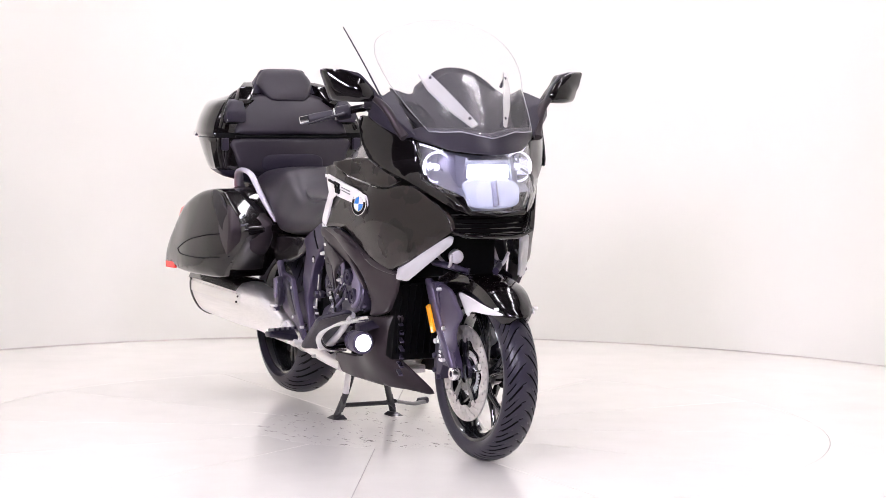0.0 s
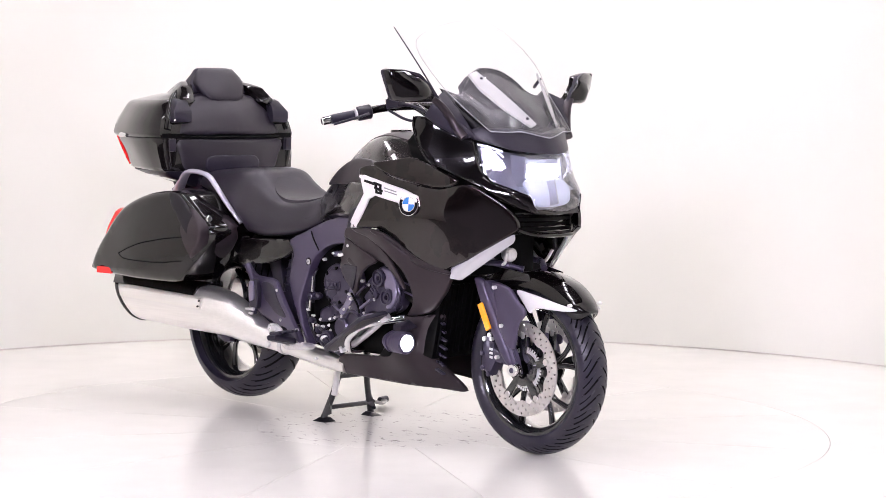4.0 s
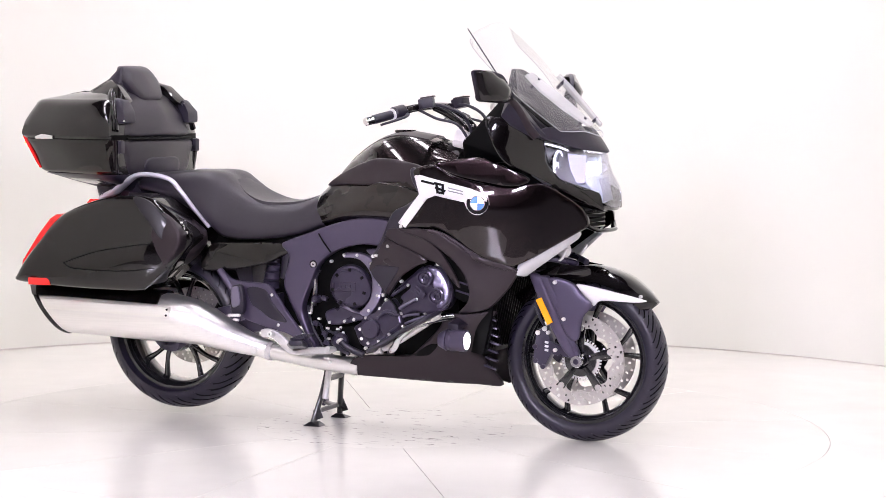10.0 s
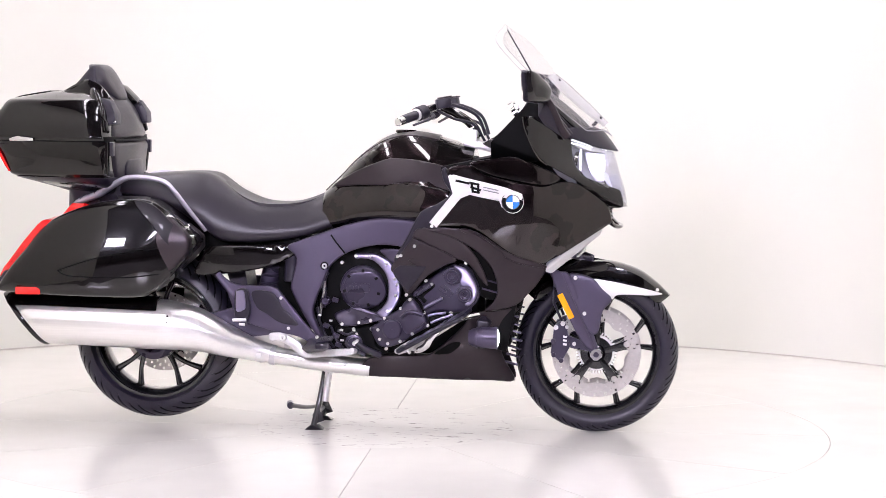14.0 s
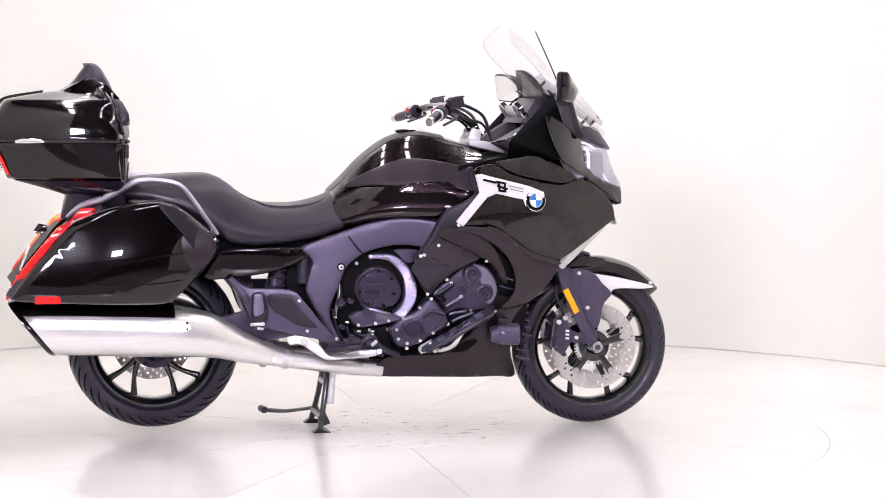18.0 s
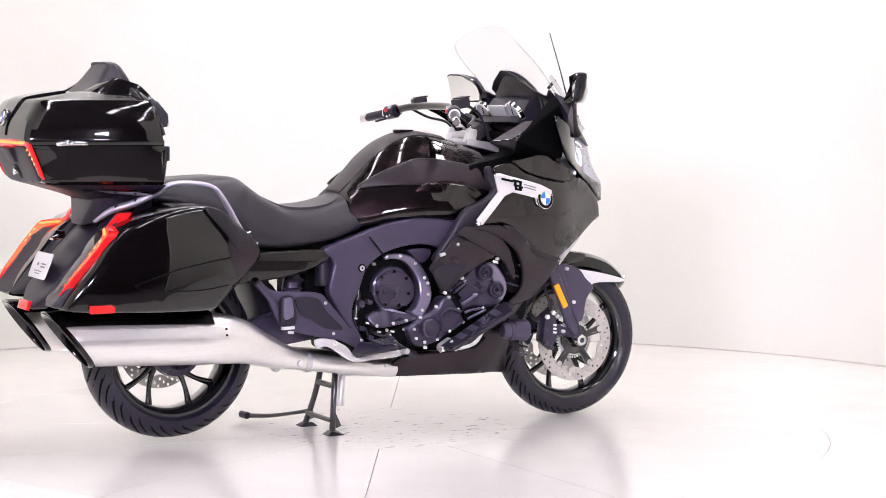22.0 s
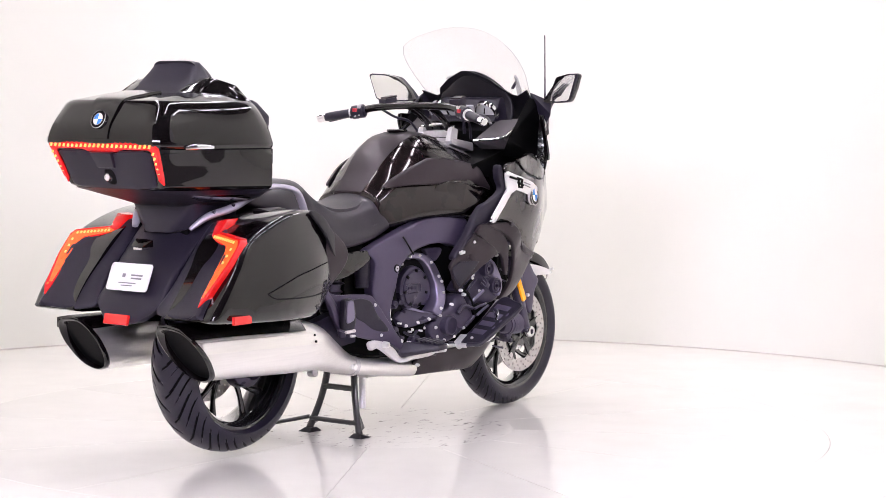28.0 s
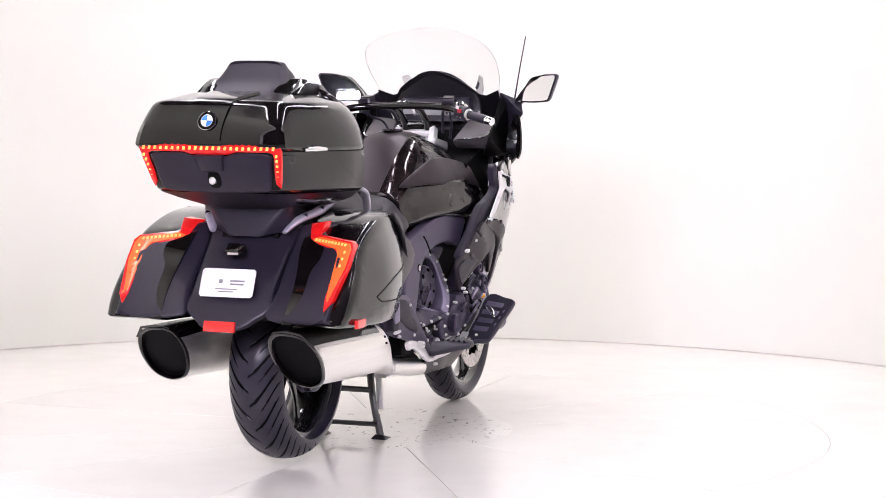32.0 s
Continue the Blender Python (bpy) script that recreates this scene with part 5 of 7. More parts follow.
part("head_emblem", block((0.022, 0.010, 0.022), (0.258, -0.282, 0.529), rot=(0, 35, 0), bevel=0.003), ENGINE, eng)
# Near-black patch set on the head cover in place of a cut slot.
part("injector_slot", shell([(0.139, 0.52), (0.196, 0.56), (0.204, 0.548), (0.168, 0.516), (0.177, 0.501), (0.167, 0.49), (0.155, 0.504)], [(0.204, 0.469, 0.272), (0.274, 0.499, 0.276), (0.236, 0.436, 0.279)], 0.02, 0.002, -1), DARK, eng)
part("slot_bar", tube([(0.170, -0.280, 0.475), (0.194, -0.281, 0.489), (0.234, -0.283, 0.511)], 0.006, k=8), CASTING, eng)
part("slot_bar", tube([(0.140, -0.276, 0.519), (0.166, -0.277, 0.537), (0.194, -0.278, 0.556)], 0.005, k=8), ENGINE, eng)
# Near-black patch in place of a cut recess.
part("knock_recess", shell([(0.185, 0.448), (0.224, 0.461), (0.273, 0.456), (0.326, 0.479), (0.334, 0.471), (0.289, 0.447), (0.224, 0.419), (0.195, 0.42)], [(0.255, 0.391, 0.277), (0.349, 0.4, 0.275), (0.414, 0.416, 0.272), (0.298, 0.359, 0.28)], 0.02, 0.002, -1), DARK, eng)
part("knock_bar", tube([(0.184, -0.281, 0.446), (0.206, -0.281, 0.453), (0.247, -0.280, 0.459)], 0.005, k=8), CASTING, eng)
part("knock_bar", tube([(0.194, -0.283, 0.422), (0.223, -0.282, 0.435), (0.272, -0.279, 0.452)], 0.005, k=8), CASTING, eng)
part("joint_line", tube([(0.117, -0.277, 0.524), (0.135, -0.280, 0.508), (0.157, -0.282, 0.484), (0.169, -0.285, 0.457)], 0.004, k=6), DARK, eng)
part("frame_web", shell([(0.001, 0.675), (0.079, 0.675), (0.085, 0.652), (0.063, 0.627), (0.037, 0.63), (0.016, 0.652)], [(0.04, 0.647, 0.19), (0.123, 0.646, 0.2), (0.105, 0.597, 0.19)], 0.02, 0.004, -1), FRAME, bike)
part("side_shield", shell([(0.047, 0.614), (0.074, 0.654), (0.127, 0.722), (0.144, 0.723), (0.283, 0.657), (0.245, 0.631), (0.181, 0.59), (0.123, 0.524), (0.105, 0.519), (0.08, 0.561), (0.063, 0.589)], [(0.106, 0.57, 0.27), (0.204, 0.679, 0.318), (0.369, 0.61, 0.295), (0.185, 0.475, 0.262), (0.139, 0.514, 0.262), (0.238, 0.584, 0.305)], 0.012, 0.004, -1, step=0.025), SATIN, bike, "satin brown-black side shield")
part("shield_ridge", shell([(0.114, 0.642), (0.133, 0.66), (0.173, 0.689), (0.189, 0.69), (0.281, 0.659), (0.248, 0.639), (0.194, 0.616), (0.162, 0.618)], [(0.185, 0.595, 0.302), (0.251, 0.644, 0.313), (0.368, 0.612, 0.297), (0.274, 0.566, 0.312), (0.292, 0.609, 0.318)], 0.012, 0.006, -1, step=0.02), SATIN, bike)
part("shield_inset", shell([(0.057, 0.596), (0.08, 0.625), (0.102, 0.627), (0.163, 0.626), (0.174, 0.616), (0.117, 0.543), (0.103, 0.539)], [(0.118, 0.55, 0.274), (0.24, 0.577, 0.306), (0.182, 0.493, 0.272)], 0.006, 0.002, -1), PLASTIC, bike)
# Vent mouth closed by a near-black panel, its shade put into colour.
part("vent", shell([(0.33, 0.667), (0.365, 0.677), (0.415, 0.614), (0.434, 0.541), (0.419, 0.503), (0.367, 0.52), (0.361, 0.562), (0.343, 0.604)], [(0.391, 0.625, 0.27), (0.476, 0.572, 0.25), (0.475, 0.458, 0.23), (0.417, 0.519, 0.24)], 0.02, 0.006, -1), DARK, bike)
for pair in ([(0.360, -0.262, 0.624), (0.410, -0.256, 0.603)], [(0.369, -0.258, 0.583), (0.427, -0.250, 0.566)], [(0.374, -0.250, 0.546), (0.428, -0.244, 0.531)]):
    part("louvre", tube(pair, 0.004, k=6), FRAME, bike)
for p in [(-0.089, -0.200, 0.651), (-0.036, -0.204, 0.652), (0.023, -0.214, 0.624), (0.055, -0.232, 0.571), (0.061, -0.260, 0.512), (0.032, -0.272, 0.457), (-0.029, -0.264, 0.421), (-0.074, -0.254, 0.411), (-0.136, -0.242, 0.404), (-0.169, -0.225, 0.457), (-0.177, -0.200, 0.515), (-0.173, -0.190, 0.575), (-0.140, -0.190, 0.626), (0.023, -0.272, 0.431), (0.082, -0.280, 0.468), (0.105, -0.277, 0.520), (0.118, -0.281, 0.504), (0.169, -0.287, 0.455), (0.181, -0.288, 0.411), (0.127, -0.281, 0.380), (0.082, -0.276, 0.351), (0.036, -0.270, 0.341), (0.032, -0.266, 0.324), (-0.001, -0.265, 0.389), (-0.029, -0.255, 0.388), (0.006, -0.264, 0.355), (-0.083, -0.235, 0.368), (-0.094, -0.235, 0.386), (0.175, -0.277, 0.572), (0.195, -0.280, 0.558), (0.230, -0.284, 0.509), (0.265, -0.278, 0.460), (0.250, -0.282, 0.594), (0.291, -0.284, 0.531), (0.065, -0.235, 0.552), (-0.117, -0.250, 0.263)]:
    v = settle(p, [o for o in eng.children if o.name.split(".")[0] in ("clutch_ring", "clutch_housing", "lower_cover", "timing_cover", "head_cover", "head_plate", "sump_cover")])
    part("bolt", merged([rod(v + Vector((0, 0.01, 0)), v - Vector((0, 0.003, 0)), 0.0062, 12), rod(v, v - Vector((0, 0.006, 0)), 0.0048, 6)]), BOLT, eng)
for p in [(0.137, -0.322, 0.698), (0.318, -0.284, 0.639), (0.075, -0.300, 0.660), (-0.355, -0.207, 0.498), (-0.326, -0.225, 0.389), (-0.221, -0.252, 0.360)]:
    v = settle(p, [o for o in bike.children if o.name.split(".")[0] in ("side_shield", "shield_ridge", "pivot_plate", "frame_arch", "boomerang")])
    part("bolt", merged([rod(v + Vector((0, 0.01, 0)), v - Vector((0, 0.003, 0)), 0.0062, 12), rod(v, v - Vector((0, 0.005, 0)), 0.0048, 6)]), BOLT, bike)
part("water_pump", revolve([(0.001, -0.02), (0.018, -0.02), (0.020, -0.008), (0.030, -0.006), (0.032, 0.02), (0.001, 0.02)], (-0.092, -0.215, 0.338), seg=32), ENGINE, eng)
part("hose", tube([(-0.084, -0.235, 0.344), (-0.056, -0.240, 0.324), (-0.023, -0.235, 0.307), (0.010, -0.230, 0.295)], 0.012, k=10), RUBBER, eng)
part("hose", tube([(-0.119, -0.220, 0.338), (-0.094, -0.230, 0.319), (-0.047, -0.230, 0.296)], 0.009, k=10), RUBBER, eng)
part("hose_clamp", rod((-0.086, -0.236, 0.346), (-0.078, -0.238, 0.336), 0.0145, 12), BOLT, eng)
part("steel_pipe", tube([(-0.205, -0.190, 0.559), (-0.206, -0.190, 0.518), (-0.213, -0.192, 0.478), (-0.218, -0.194, 0.433)], 0.007, k=8), CHROME, eng)
for pts in ([(-0.190, -0.180, 0.591), (-0.202, -0.185, 0.559), (-0.199, -0.190, 0.518), (-0.203, -0.190, 0.461)], [(-0.228, -0.200, 0.463), (-0.219, -0.200, 0.414), (-0.199, -0.200, 0.365), (-0.166, -0.200, 0.316)], [(-0.179, -0.200, 0.397), (-0.158, -0.200, 0.348), (-0.126, -0.210, 0.309)], [(-0.151, -0.210, 0.382), (-0.115, -0.220, 0.367), (-0.087, -0.220, 0.383)]):
    part("cable", tube(pts, 0.005, k=8), RUBBER, eng)
for p in [(-0.199, -0.190, 0.482), (-0.162, -0.195, 0.490), (-0.158, -0.200, 0.361), (-0.195, -0.200, 0.397), (-0.150, -0.200, 0.328)]:
    part("connector", block((0.022, 0.02, 0.016), p, rot=(0, 20, 0), bevel=0.003), ENGINE, eng)
for p in [(-0.219, -0.200, 0.434), (-0.177, -0.210, 0.416), (-0.136, -0.225, 0.384), (-0.089, -0.238, 0.385), (-0.134, -0.220, 0.346)]:
    part("clip", block((0.012, 0.012, 0.007), p, rot=(0, 10, 0), bevel=0.002), BOLT, eng)
part("sender", revolve([(0.001, -0.012), (0.012, -0.012), (0.016, -0.006), (0.016, 0.03), (0.001, 0.03)], (-0.198, -0.200, 0.486), seg=20), ENGINE, eng)

# brake pedal and rider footrest
ped = part("brake_pedal", shell([(-0.395, 0.369), (-0.343, 0.371), (-0.287, 0.344), (-0.262, 0.315), (-0.24, 0.303), (-0.188, 0.317), (-0.097, 0.324), (-0.071, 0.317), (-0.097, 0.3), (-0.192, 0.292), (-0.248, 0.287), (-0.284, 0.299), (-0.351, 0.344), (-0.389, 0.341)], [(-0.369, 0.304, 0.262), (-0.252, 0.266, 0.285), (-0.143, 0.237, 0.3), (-0.014, 0.241, 0.315), (-0.208, 0.215, 0.295)], 0.014, 0.005, -1, step=0.02), ALU, bike, "cast aluminium brake pedal")
part("toe_pad", rod((-0.077, -0.295, 0.317), (-0.081, -0.345, 0.325), 0.010, 12), ALU, ped)
part("pivot", revolve([(0.004, -0.010), (0.010, -0.010), (0.012, 0.0), (0.012, 0.012), (0.004, 0.012)], (-0.340, -0.280, 0.359), seg=20), BOLT, ped)
peg = part("rider_footrest", hull([(-0.276, -0.280, 0.321), (-0.240, -0.280, 0.361), (-0.192, -0.280, 0.333), (-0.188, -0.280, 0.312), (-0.256, -0.280, 0.305)] + [(-0.205, -0.41, 0.352), (-0.15, -0.41, 0.358), (-0.155, -0.41, 0.338), (-0.20, -0.41, 0.335)], 0.006), RUBBER, bike, "black rubber footrest")
for i in range(5):
    part("peg_rib", tube([(-0.205, -0.31 - 0.02 * i, 0.362 - 0.001 * i), (-0.150, -0.31 - 0.02 * i, 0.368 - 0.001 * i)], 0.006, k=6), RUBBER, peg)
fold = part("passenger_footrest", shell([(-0.524, 0.508), (-0.516, 0.526), (-0.491, 0.53), (-0.475, 0.514), (-0.467, 0.452), (-0.48, 0.419), (-0.518, 0.422), (-0.526, 0.443)], [(-0.508, 0.461, 0.245), (-0.455, 0.467, 0.25), (-0.461, 0.366, 0.25)], 0.022, 0.006, -1, step=0.02), PLASTIC, bike, "folded passenger footrest")
part("tread", shell([(-0.518, 0.515), (-0.511, 0.522), (-0.493, 0.524), (-0.487, 0.512), (-0.482, 0.467), (-0.491, 0.452), (-0.517, 0.45)], [(-0.501, 0.467, 0.252), (-0.468, 0.464, 0.256), (-0.462, 0.399, 0.256)], 0.008, 0.003, -1), CASTING, fold)
part("hinge", block((0.030, 0.016, 0.022), (-0.496, -0.245, 0.409), bevel=0.004), ENGINE, fold)
part("hinge_pin", rod((-0.530, -0.252, 0.416), (-0.480, -0.252, 0.418), 0.006, 10), ALU, fold)
part("hinge_pin", rod((-0.506, -0.255, 0.402), (-0.484, -0.255, 0.400), 0.005, 10), ALU, fold)
# rear shock and rear brake reservoir
shock = part("shock", rod((-0.44, -0.10, 0.46), (-0.40, -0.09, 0.66), 0.034, 20), ENGINE, bike)
for i in range(6):
    part("coil", revolve([(0.030, -0.006), (0.040, 0.0), (0.030, 0.006)], (-0.435 + 0.007 * i, -0.098, 0.48 + 0.03 * i), axis="z", seg=24), FRAME, shock)
part("reservoir", rod((-0.33, -0.16, 0.55), (-0.325, -0.155, 0.66), 0.028, 18), PLASTIC, bike)
part("swingarm", hull([(-0.86, y, z) for y in (-0.13, -0.10) for z in (0.29, 0.37)] + [(-0.36, y, z) for y in (-0.16, -0.10) for z in (0.36, 0.50)], 0.012), ENGINE, bike)
part("mudflap", hull([(-0.60, y, 0.62) for y in (-0.1, 0.1)] + [(-0.52, y, 0.64) for y in (-0.1, 0.1)] + [(-0.50, y, 0.36) for y in (-0.09, 0.09)] + [(-0.48, y, 0.36) for y in (-0.09, 0.09)], 0.006), PLASTIC, bike)

# highway footboards, fog lamps and bars
for s in SIDES:
    brd = new("footboard")
    brd.parent = bike
    tagged(brd, "black footboard with rubber slats on a bright arm")
    q = [Vector((x, s * y, z)) for x, y, z in ((0.088, 0.296, 0.328), (0.084, 0.378, 0.326), (0.318, 0.408, 0.457), (0.330, 0.300, 0.470))]
    nrm = (q[1] - q[0]).cross(q[3] - q[0]).normalized()
    if nrm.z < 0:
        nrm = -nrm

    def at(u, v, h=0.0):
        """A place on the board: u along it, v across it, h above it."""
        return q[0].lerp(q[3], u).lerp(q[1].lerp(q[2], u), v) + nrm * h

    loop = curve_points([at(u, v) for u, v in ((0, 0.0), (0, 0.55), (0.02, 0.9), (0.12, 1.0), (0.5, 1.0), (0.88, 1.0), (0.98, 0.9), (1, 0.6), (1.0, 0.0), (0.5, 0.0))], 3, closed=True)
    part("board", hull([p + nrm * h for p in loop for h in (-0.007, 0.007)], 0.0), PLASTIC, brd)
    part("edge", tube(loop + loop[:1], 0.008, k=8), RUBBER, brd)
    for i in range(4):
        f = 0.20 + 0.19 * i
        part("slat", hull([at(f + du, v, h) for du in (0.0, 0.10) for v in (0.06, 0.72) for h in (0.004, 0.010)], 0.002), CASTING, brd)
    for i in range(3):
        f = 0.35 + 0.16 * i
        part("stud", hull([at(f + du, v, h) for du in (0.0, 0.06) for v in (0.84, 0.89) for h in (0.004, 0.010)], 0.001), CASTING, brd)
    part("arm", tube([at(-0.06, -0.12, -0.004), at(0.15, -0.1, -0.012), at(0.5, -0.1, -0.014), at(0.97, -0.1, -0.006)], [0.012, 0.014, 0.012, 0.013], k=10), ALU, brd, "bright aluminium arm")
    part("clamp", block((0.05, 0.03, 0.028), at(0.06, -0.2, -0.004), rot=(0, -30, 0), bevel=0.005), ALU, brd)
    part("hinge", rod(at(-0.04, -0.25, 0), at(-0.04, 0.35, 0), 0.009, 10), ALU, brd)
    part("pin", rod(at(0.10, 0.35, -0.03), at(0.10, 0.35, 0.012), 0.006, 10), BOLT, brd)
    fog = new("fog_lamp")
    fog.parent = bike
    tagged(fog, "lit round fog lamp in a finned grey housing")
    f0 = Vector((0.432, s * 0.294, 0.374))
    part("housing", revolve([(0.001, -0.10), (0.024, -0.10), (0.032, -0.085), (0.037, -0.05), (0.040, 0.0), (0.036, 0.004), (0.001, -0.002)], f0, axis="x", seg=36), FRAME, fog)
    for i in range(3):
        part("cooling_fin", revolve([(0.030, -0.003), (0.038, -0.003), (0.038, 0.003), (0.030, 0.003)], f0 + Vector((-0.035 - 0.018 * i, 0, 0)), axis="x", seg=36), FRAME, fog)
    part("lens", revolve([(0.001, 0.006), (0.018, 0.004), (0.029, 0.0), (0.031, -0.004), (0.001, -0.004)], f0 + Vector((0.004, 0, 0)), axis="x", seg=32), FOG_LED, fog, "glowing white lens")
    part("bracket", hull([f0 + Vector(v) for v in ((-0.07, 0, 0.03), (-0.03, 0, 0.03), (-0.07, 0, 0.06), (-0.03, 0, 0.055), (-0.08, -s * 0.08, 0.05), (-0.02, -s * 0.08, 0.05), (-0.05, -s * 0.08, 0.08))], 0.004), PLASTIC, fog)
    gpath = [(0.107, 0.22, 0.318), (0.15, 0.305, 0.326), (0.185, 0.350, 0.348), (0.205, 0.360, 0.382), (0.245, 0.338, 0.420), (0.30, 0.285, 0.440), (0.36, 0.235, 0.452)]
    part("guard_bar", tube([(x, s * y, z) for x, y, z in gpath], 0.013, k=14), CHROME, bike, "chrome engine guard bar")

# ---- fairing
for s in SIDES:
    side = part("side_panel", shell([(0.253, 0.969), (0.334, 0.989), (0.391, 0.955), (0.495, 0.929), (0.588, 0.915), (0.647, 0.928), (0.698, 0.927), (0.755, 0.893), (0.815, 0.842), (0.832, 0.792), (0.814, 0.77), (0.596, 0.639), (0.541, 0.649), (0.488, 0.666), (0.394, 0.732), (0.333, 0.764), (0.253, 0.771), (0.182, 0.767), (0.206, 0.779), (0.287, 0.889)], [(0.324, 0.944, 0.352), (0.243, 0.725, 0.335), (0.411, 0.967, 0.345), (0.471, 0.93, 0.322), (0.49, 0.862, 0.326), (0.574, 0.83, 0.305), (0.675, 0.889, 0.252), (0.785, 0.902, 0.192), (0.88, 0.808, 0.137), (0.889, 0.773, 0.132), (0.673, 0.597, 0.226), (0.474, 0.687, 0.294), (0.786, 0.696, 0.172), (0.676, 0.735, 0.236)], 0.016, 0.004, s), GLOSS, bike, "glossy black fairing side panel")
    part("shoulder", shell([(0.333, 0.995), (0.371, 1.005), (0.423, 1.013), (0.486, 1.019), (0.542, 1.001), (0.623, 0.964), (0.649, 0.944), (0.632, 0.928), (0.589, 0.92), (0.495, 0.935), (0.401, 0.959)], [(0.41, 0.973, 0.342), (0.502, 0.994, 0.315), (0.566, 1.002, 0.3), (0.727, 0.924, 0.222), (0.675, 0.896, 0.256), (0.482, 0.935, 0.322)], 0.016, 0.004, s, lift=0.003), GLOSS, bike)
    plate_b = part("trim_plate", shell([(0.255, 0.963), (0.31, 0.947), (0.422, 0.921), (0.462, 0.911), (0.518, 0.889), (0.525, 0.857), (0.505, 0.833), (0.474, 0.824), (0.448, 0.841), (0.439, 0.863), (0.335, 0.885), (0.303, 0.872), (0.218, 0.767), (0.192, 0.785), (0.275, 0.888)], [(0.326, 0.938, 0.352), (0.254, 0.745, 0.337), (0.357, 0.881, 0.354), (0.412, 0.853, 0.343), (0.49, 0.862, 0.327), (0.574, 0.83, 0.305)], 0.008, 0.002, s, step=0.02, lift=0.006, rounded=False), SILVER, bike, "silver trim plate with a dark emblem")
    for pts in ([(0.286, -0.358, 0.935), (0.334, -0.357, 0.925)] , [(0.334, -0.358, 0.929), (0.370, -0.356, 0.921)], [(0.338, -0.357, 0.913), (0.375, -0.355, 0.901)], [(0.343, -0.356, 0.897), (0.371, -0.355, 0.893)], [(0.342, -0.358, 0.929), (0.347, -0.356, 0.893)], [(0.366, -0.356, 0.925), (0.365, -0.355, 0.893)]):
        part("emblem_bar", tube([(x, s * (0.005 - y), z) for x, y, z in pts], 0.0045, k=6), DARK, plate_b)
    for pts in ([(0.383, -0.354, 0.913), (0.436, -0.347, 0.901)], [(0.383, -0.353, 0.903), (0.437, -0.346, 0.891)]):
        part("emblem_line", tube([(x, s * (0.003 - y), z) for x, y, z in pts], 0.002, k=6), GREY, plate_b)
    b0 = Vector((0.485, -0.334, 0.860))
    roundel((b0.x, s * -b0.y, b0.z), (0.25, s, 0.1), 0.040, bike)
    boom = part("boomerang", shell([(0.234, 0.968), (0.25, 0.978), (0.267, 0.936), (0.291, 0.896), (0.284, 0.872), (0.225, 0.787), (0.159, 0.708), (0.106, 0.663), (0.077, 0.633), (0.059, 0.649), (0.103, 0.72), (0.157, 0.818), (0.213, 0.847), (0.264, 0.886), (0.243, 0.928)], [(0.302, 0.944, 0.352), (0.364, 0.865, 0.352), (0.333, 0.855, 0.345), (0.213, 0.783, 0.325), (0.289, 0.748, 0.335), (0.119, 0.589, 0.28), (0.15, 0.679, 0.3)], 0.03, 0.010, s, lift=0.006), PLASTIC, bike, "dark grey strut cover")
    for p in [(0.267, -0.362, 0.949), (0.202, -0.345, 0.772), (0.087, -0.298, 0.663)]:
        part("screw", rod((p[0], s * (-p[1] - 0.01), p[2]), (p[0], s * (-p[1] + 0.006), p[2]), 0.006, 10), BOLT, boom)
    lower = part("mid_panel", shell([(0.183, 0.763), (0.253, 0.767), (0.334, 0.757), (0.395, 0.723), (0.489, 0.656), (0.597, 0.63), (0.578, 0.574), (0.544, 0.533), (0.503, 0.492), (0.455, 0.473), (0.383, 0.464), (0.416, 0.501), (0.431, 0.546), (0.412, 0.619), (0.356, 0.686), (0.274, 0.731), (0.213, 0.747)], [(0.242, 0.722, 0.328), (0.408, 0.715, 0.335), (0.474, 0.678, 0.291), (0.672, 0.589, 0.222), (0.57, 0.443, 0.195), (0.447, 0.407, 0.215), (0.487, 0.568, 0.268)], 0.015, 0.006, s), SATIN, bike, "satin black middle panel")
    part("inner_flange", shell([(0.13, 0.73), (0.149, 0.761), (0.205, 0.761), (0.278, 0.737), (0.337, 0.69), (0.377, 0.623), (0.397, 0.565), (0.384, 0.565), (0.345, 0.619), (0.311, 0.648), (0.284, 0.656), (0.144, 0.725)], [(0.208, 0.687, 0.315), (0.23, 0.72, 0.322), (0.371, 0.694, 0.325), (0.469, 0.575, 0.295), (0.484, 0.516, 0.275), (0.432, 0.572, 0.285), (0.369, 0.611, 0.292)], 0.012, 0.004, s, step=0.02), SATIN, lower)
    part("leaf_inset", shell([(0.383, 0.741), (0.417, 0.739), (0.466, 0.715), (0.526, 0.684), (0.594, 0.652), (0.578, 0.642), (0.508, 0.648), (0.45, 0.669), (0.406, 0.707)], [(0.135, 0.697, 0.325), (0.24, 0.671, 0.31), (0.415, 0.606, 0.255), (0.309, 0.604, 0.275), (0.168, 0.661, 0.318)], 0.008, 0.003, s, step=0.02, lift=0.006), GLOSS, lower, "glossy black leaf-shaped inset")
    part("chamfer", shell([(0.311, 0.767), (0.374, 0.746), (0.479, 0.674), (0.594, 0.635), (0.59, 0.623), (0.479, 0.649), (0.385, 0.719), (0.312, 0.752)], [(0.386, 0.723, 0.322), (0.559, 0.628, 0.262), (0.671, 0.592, 0.226), (0.667, 0.579, 0.224)], 0.012, 0.005, s, lift=0.007), SATIN, lower)
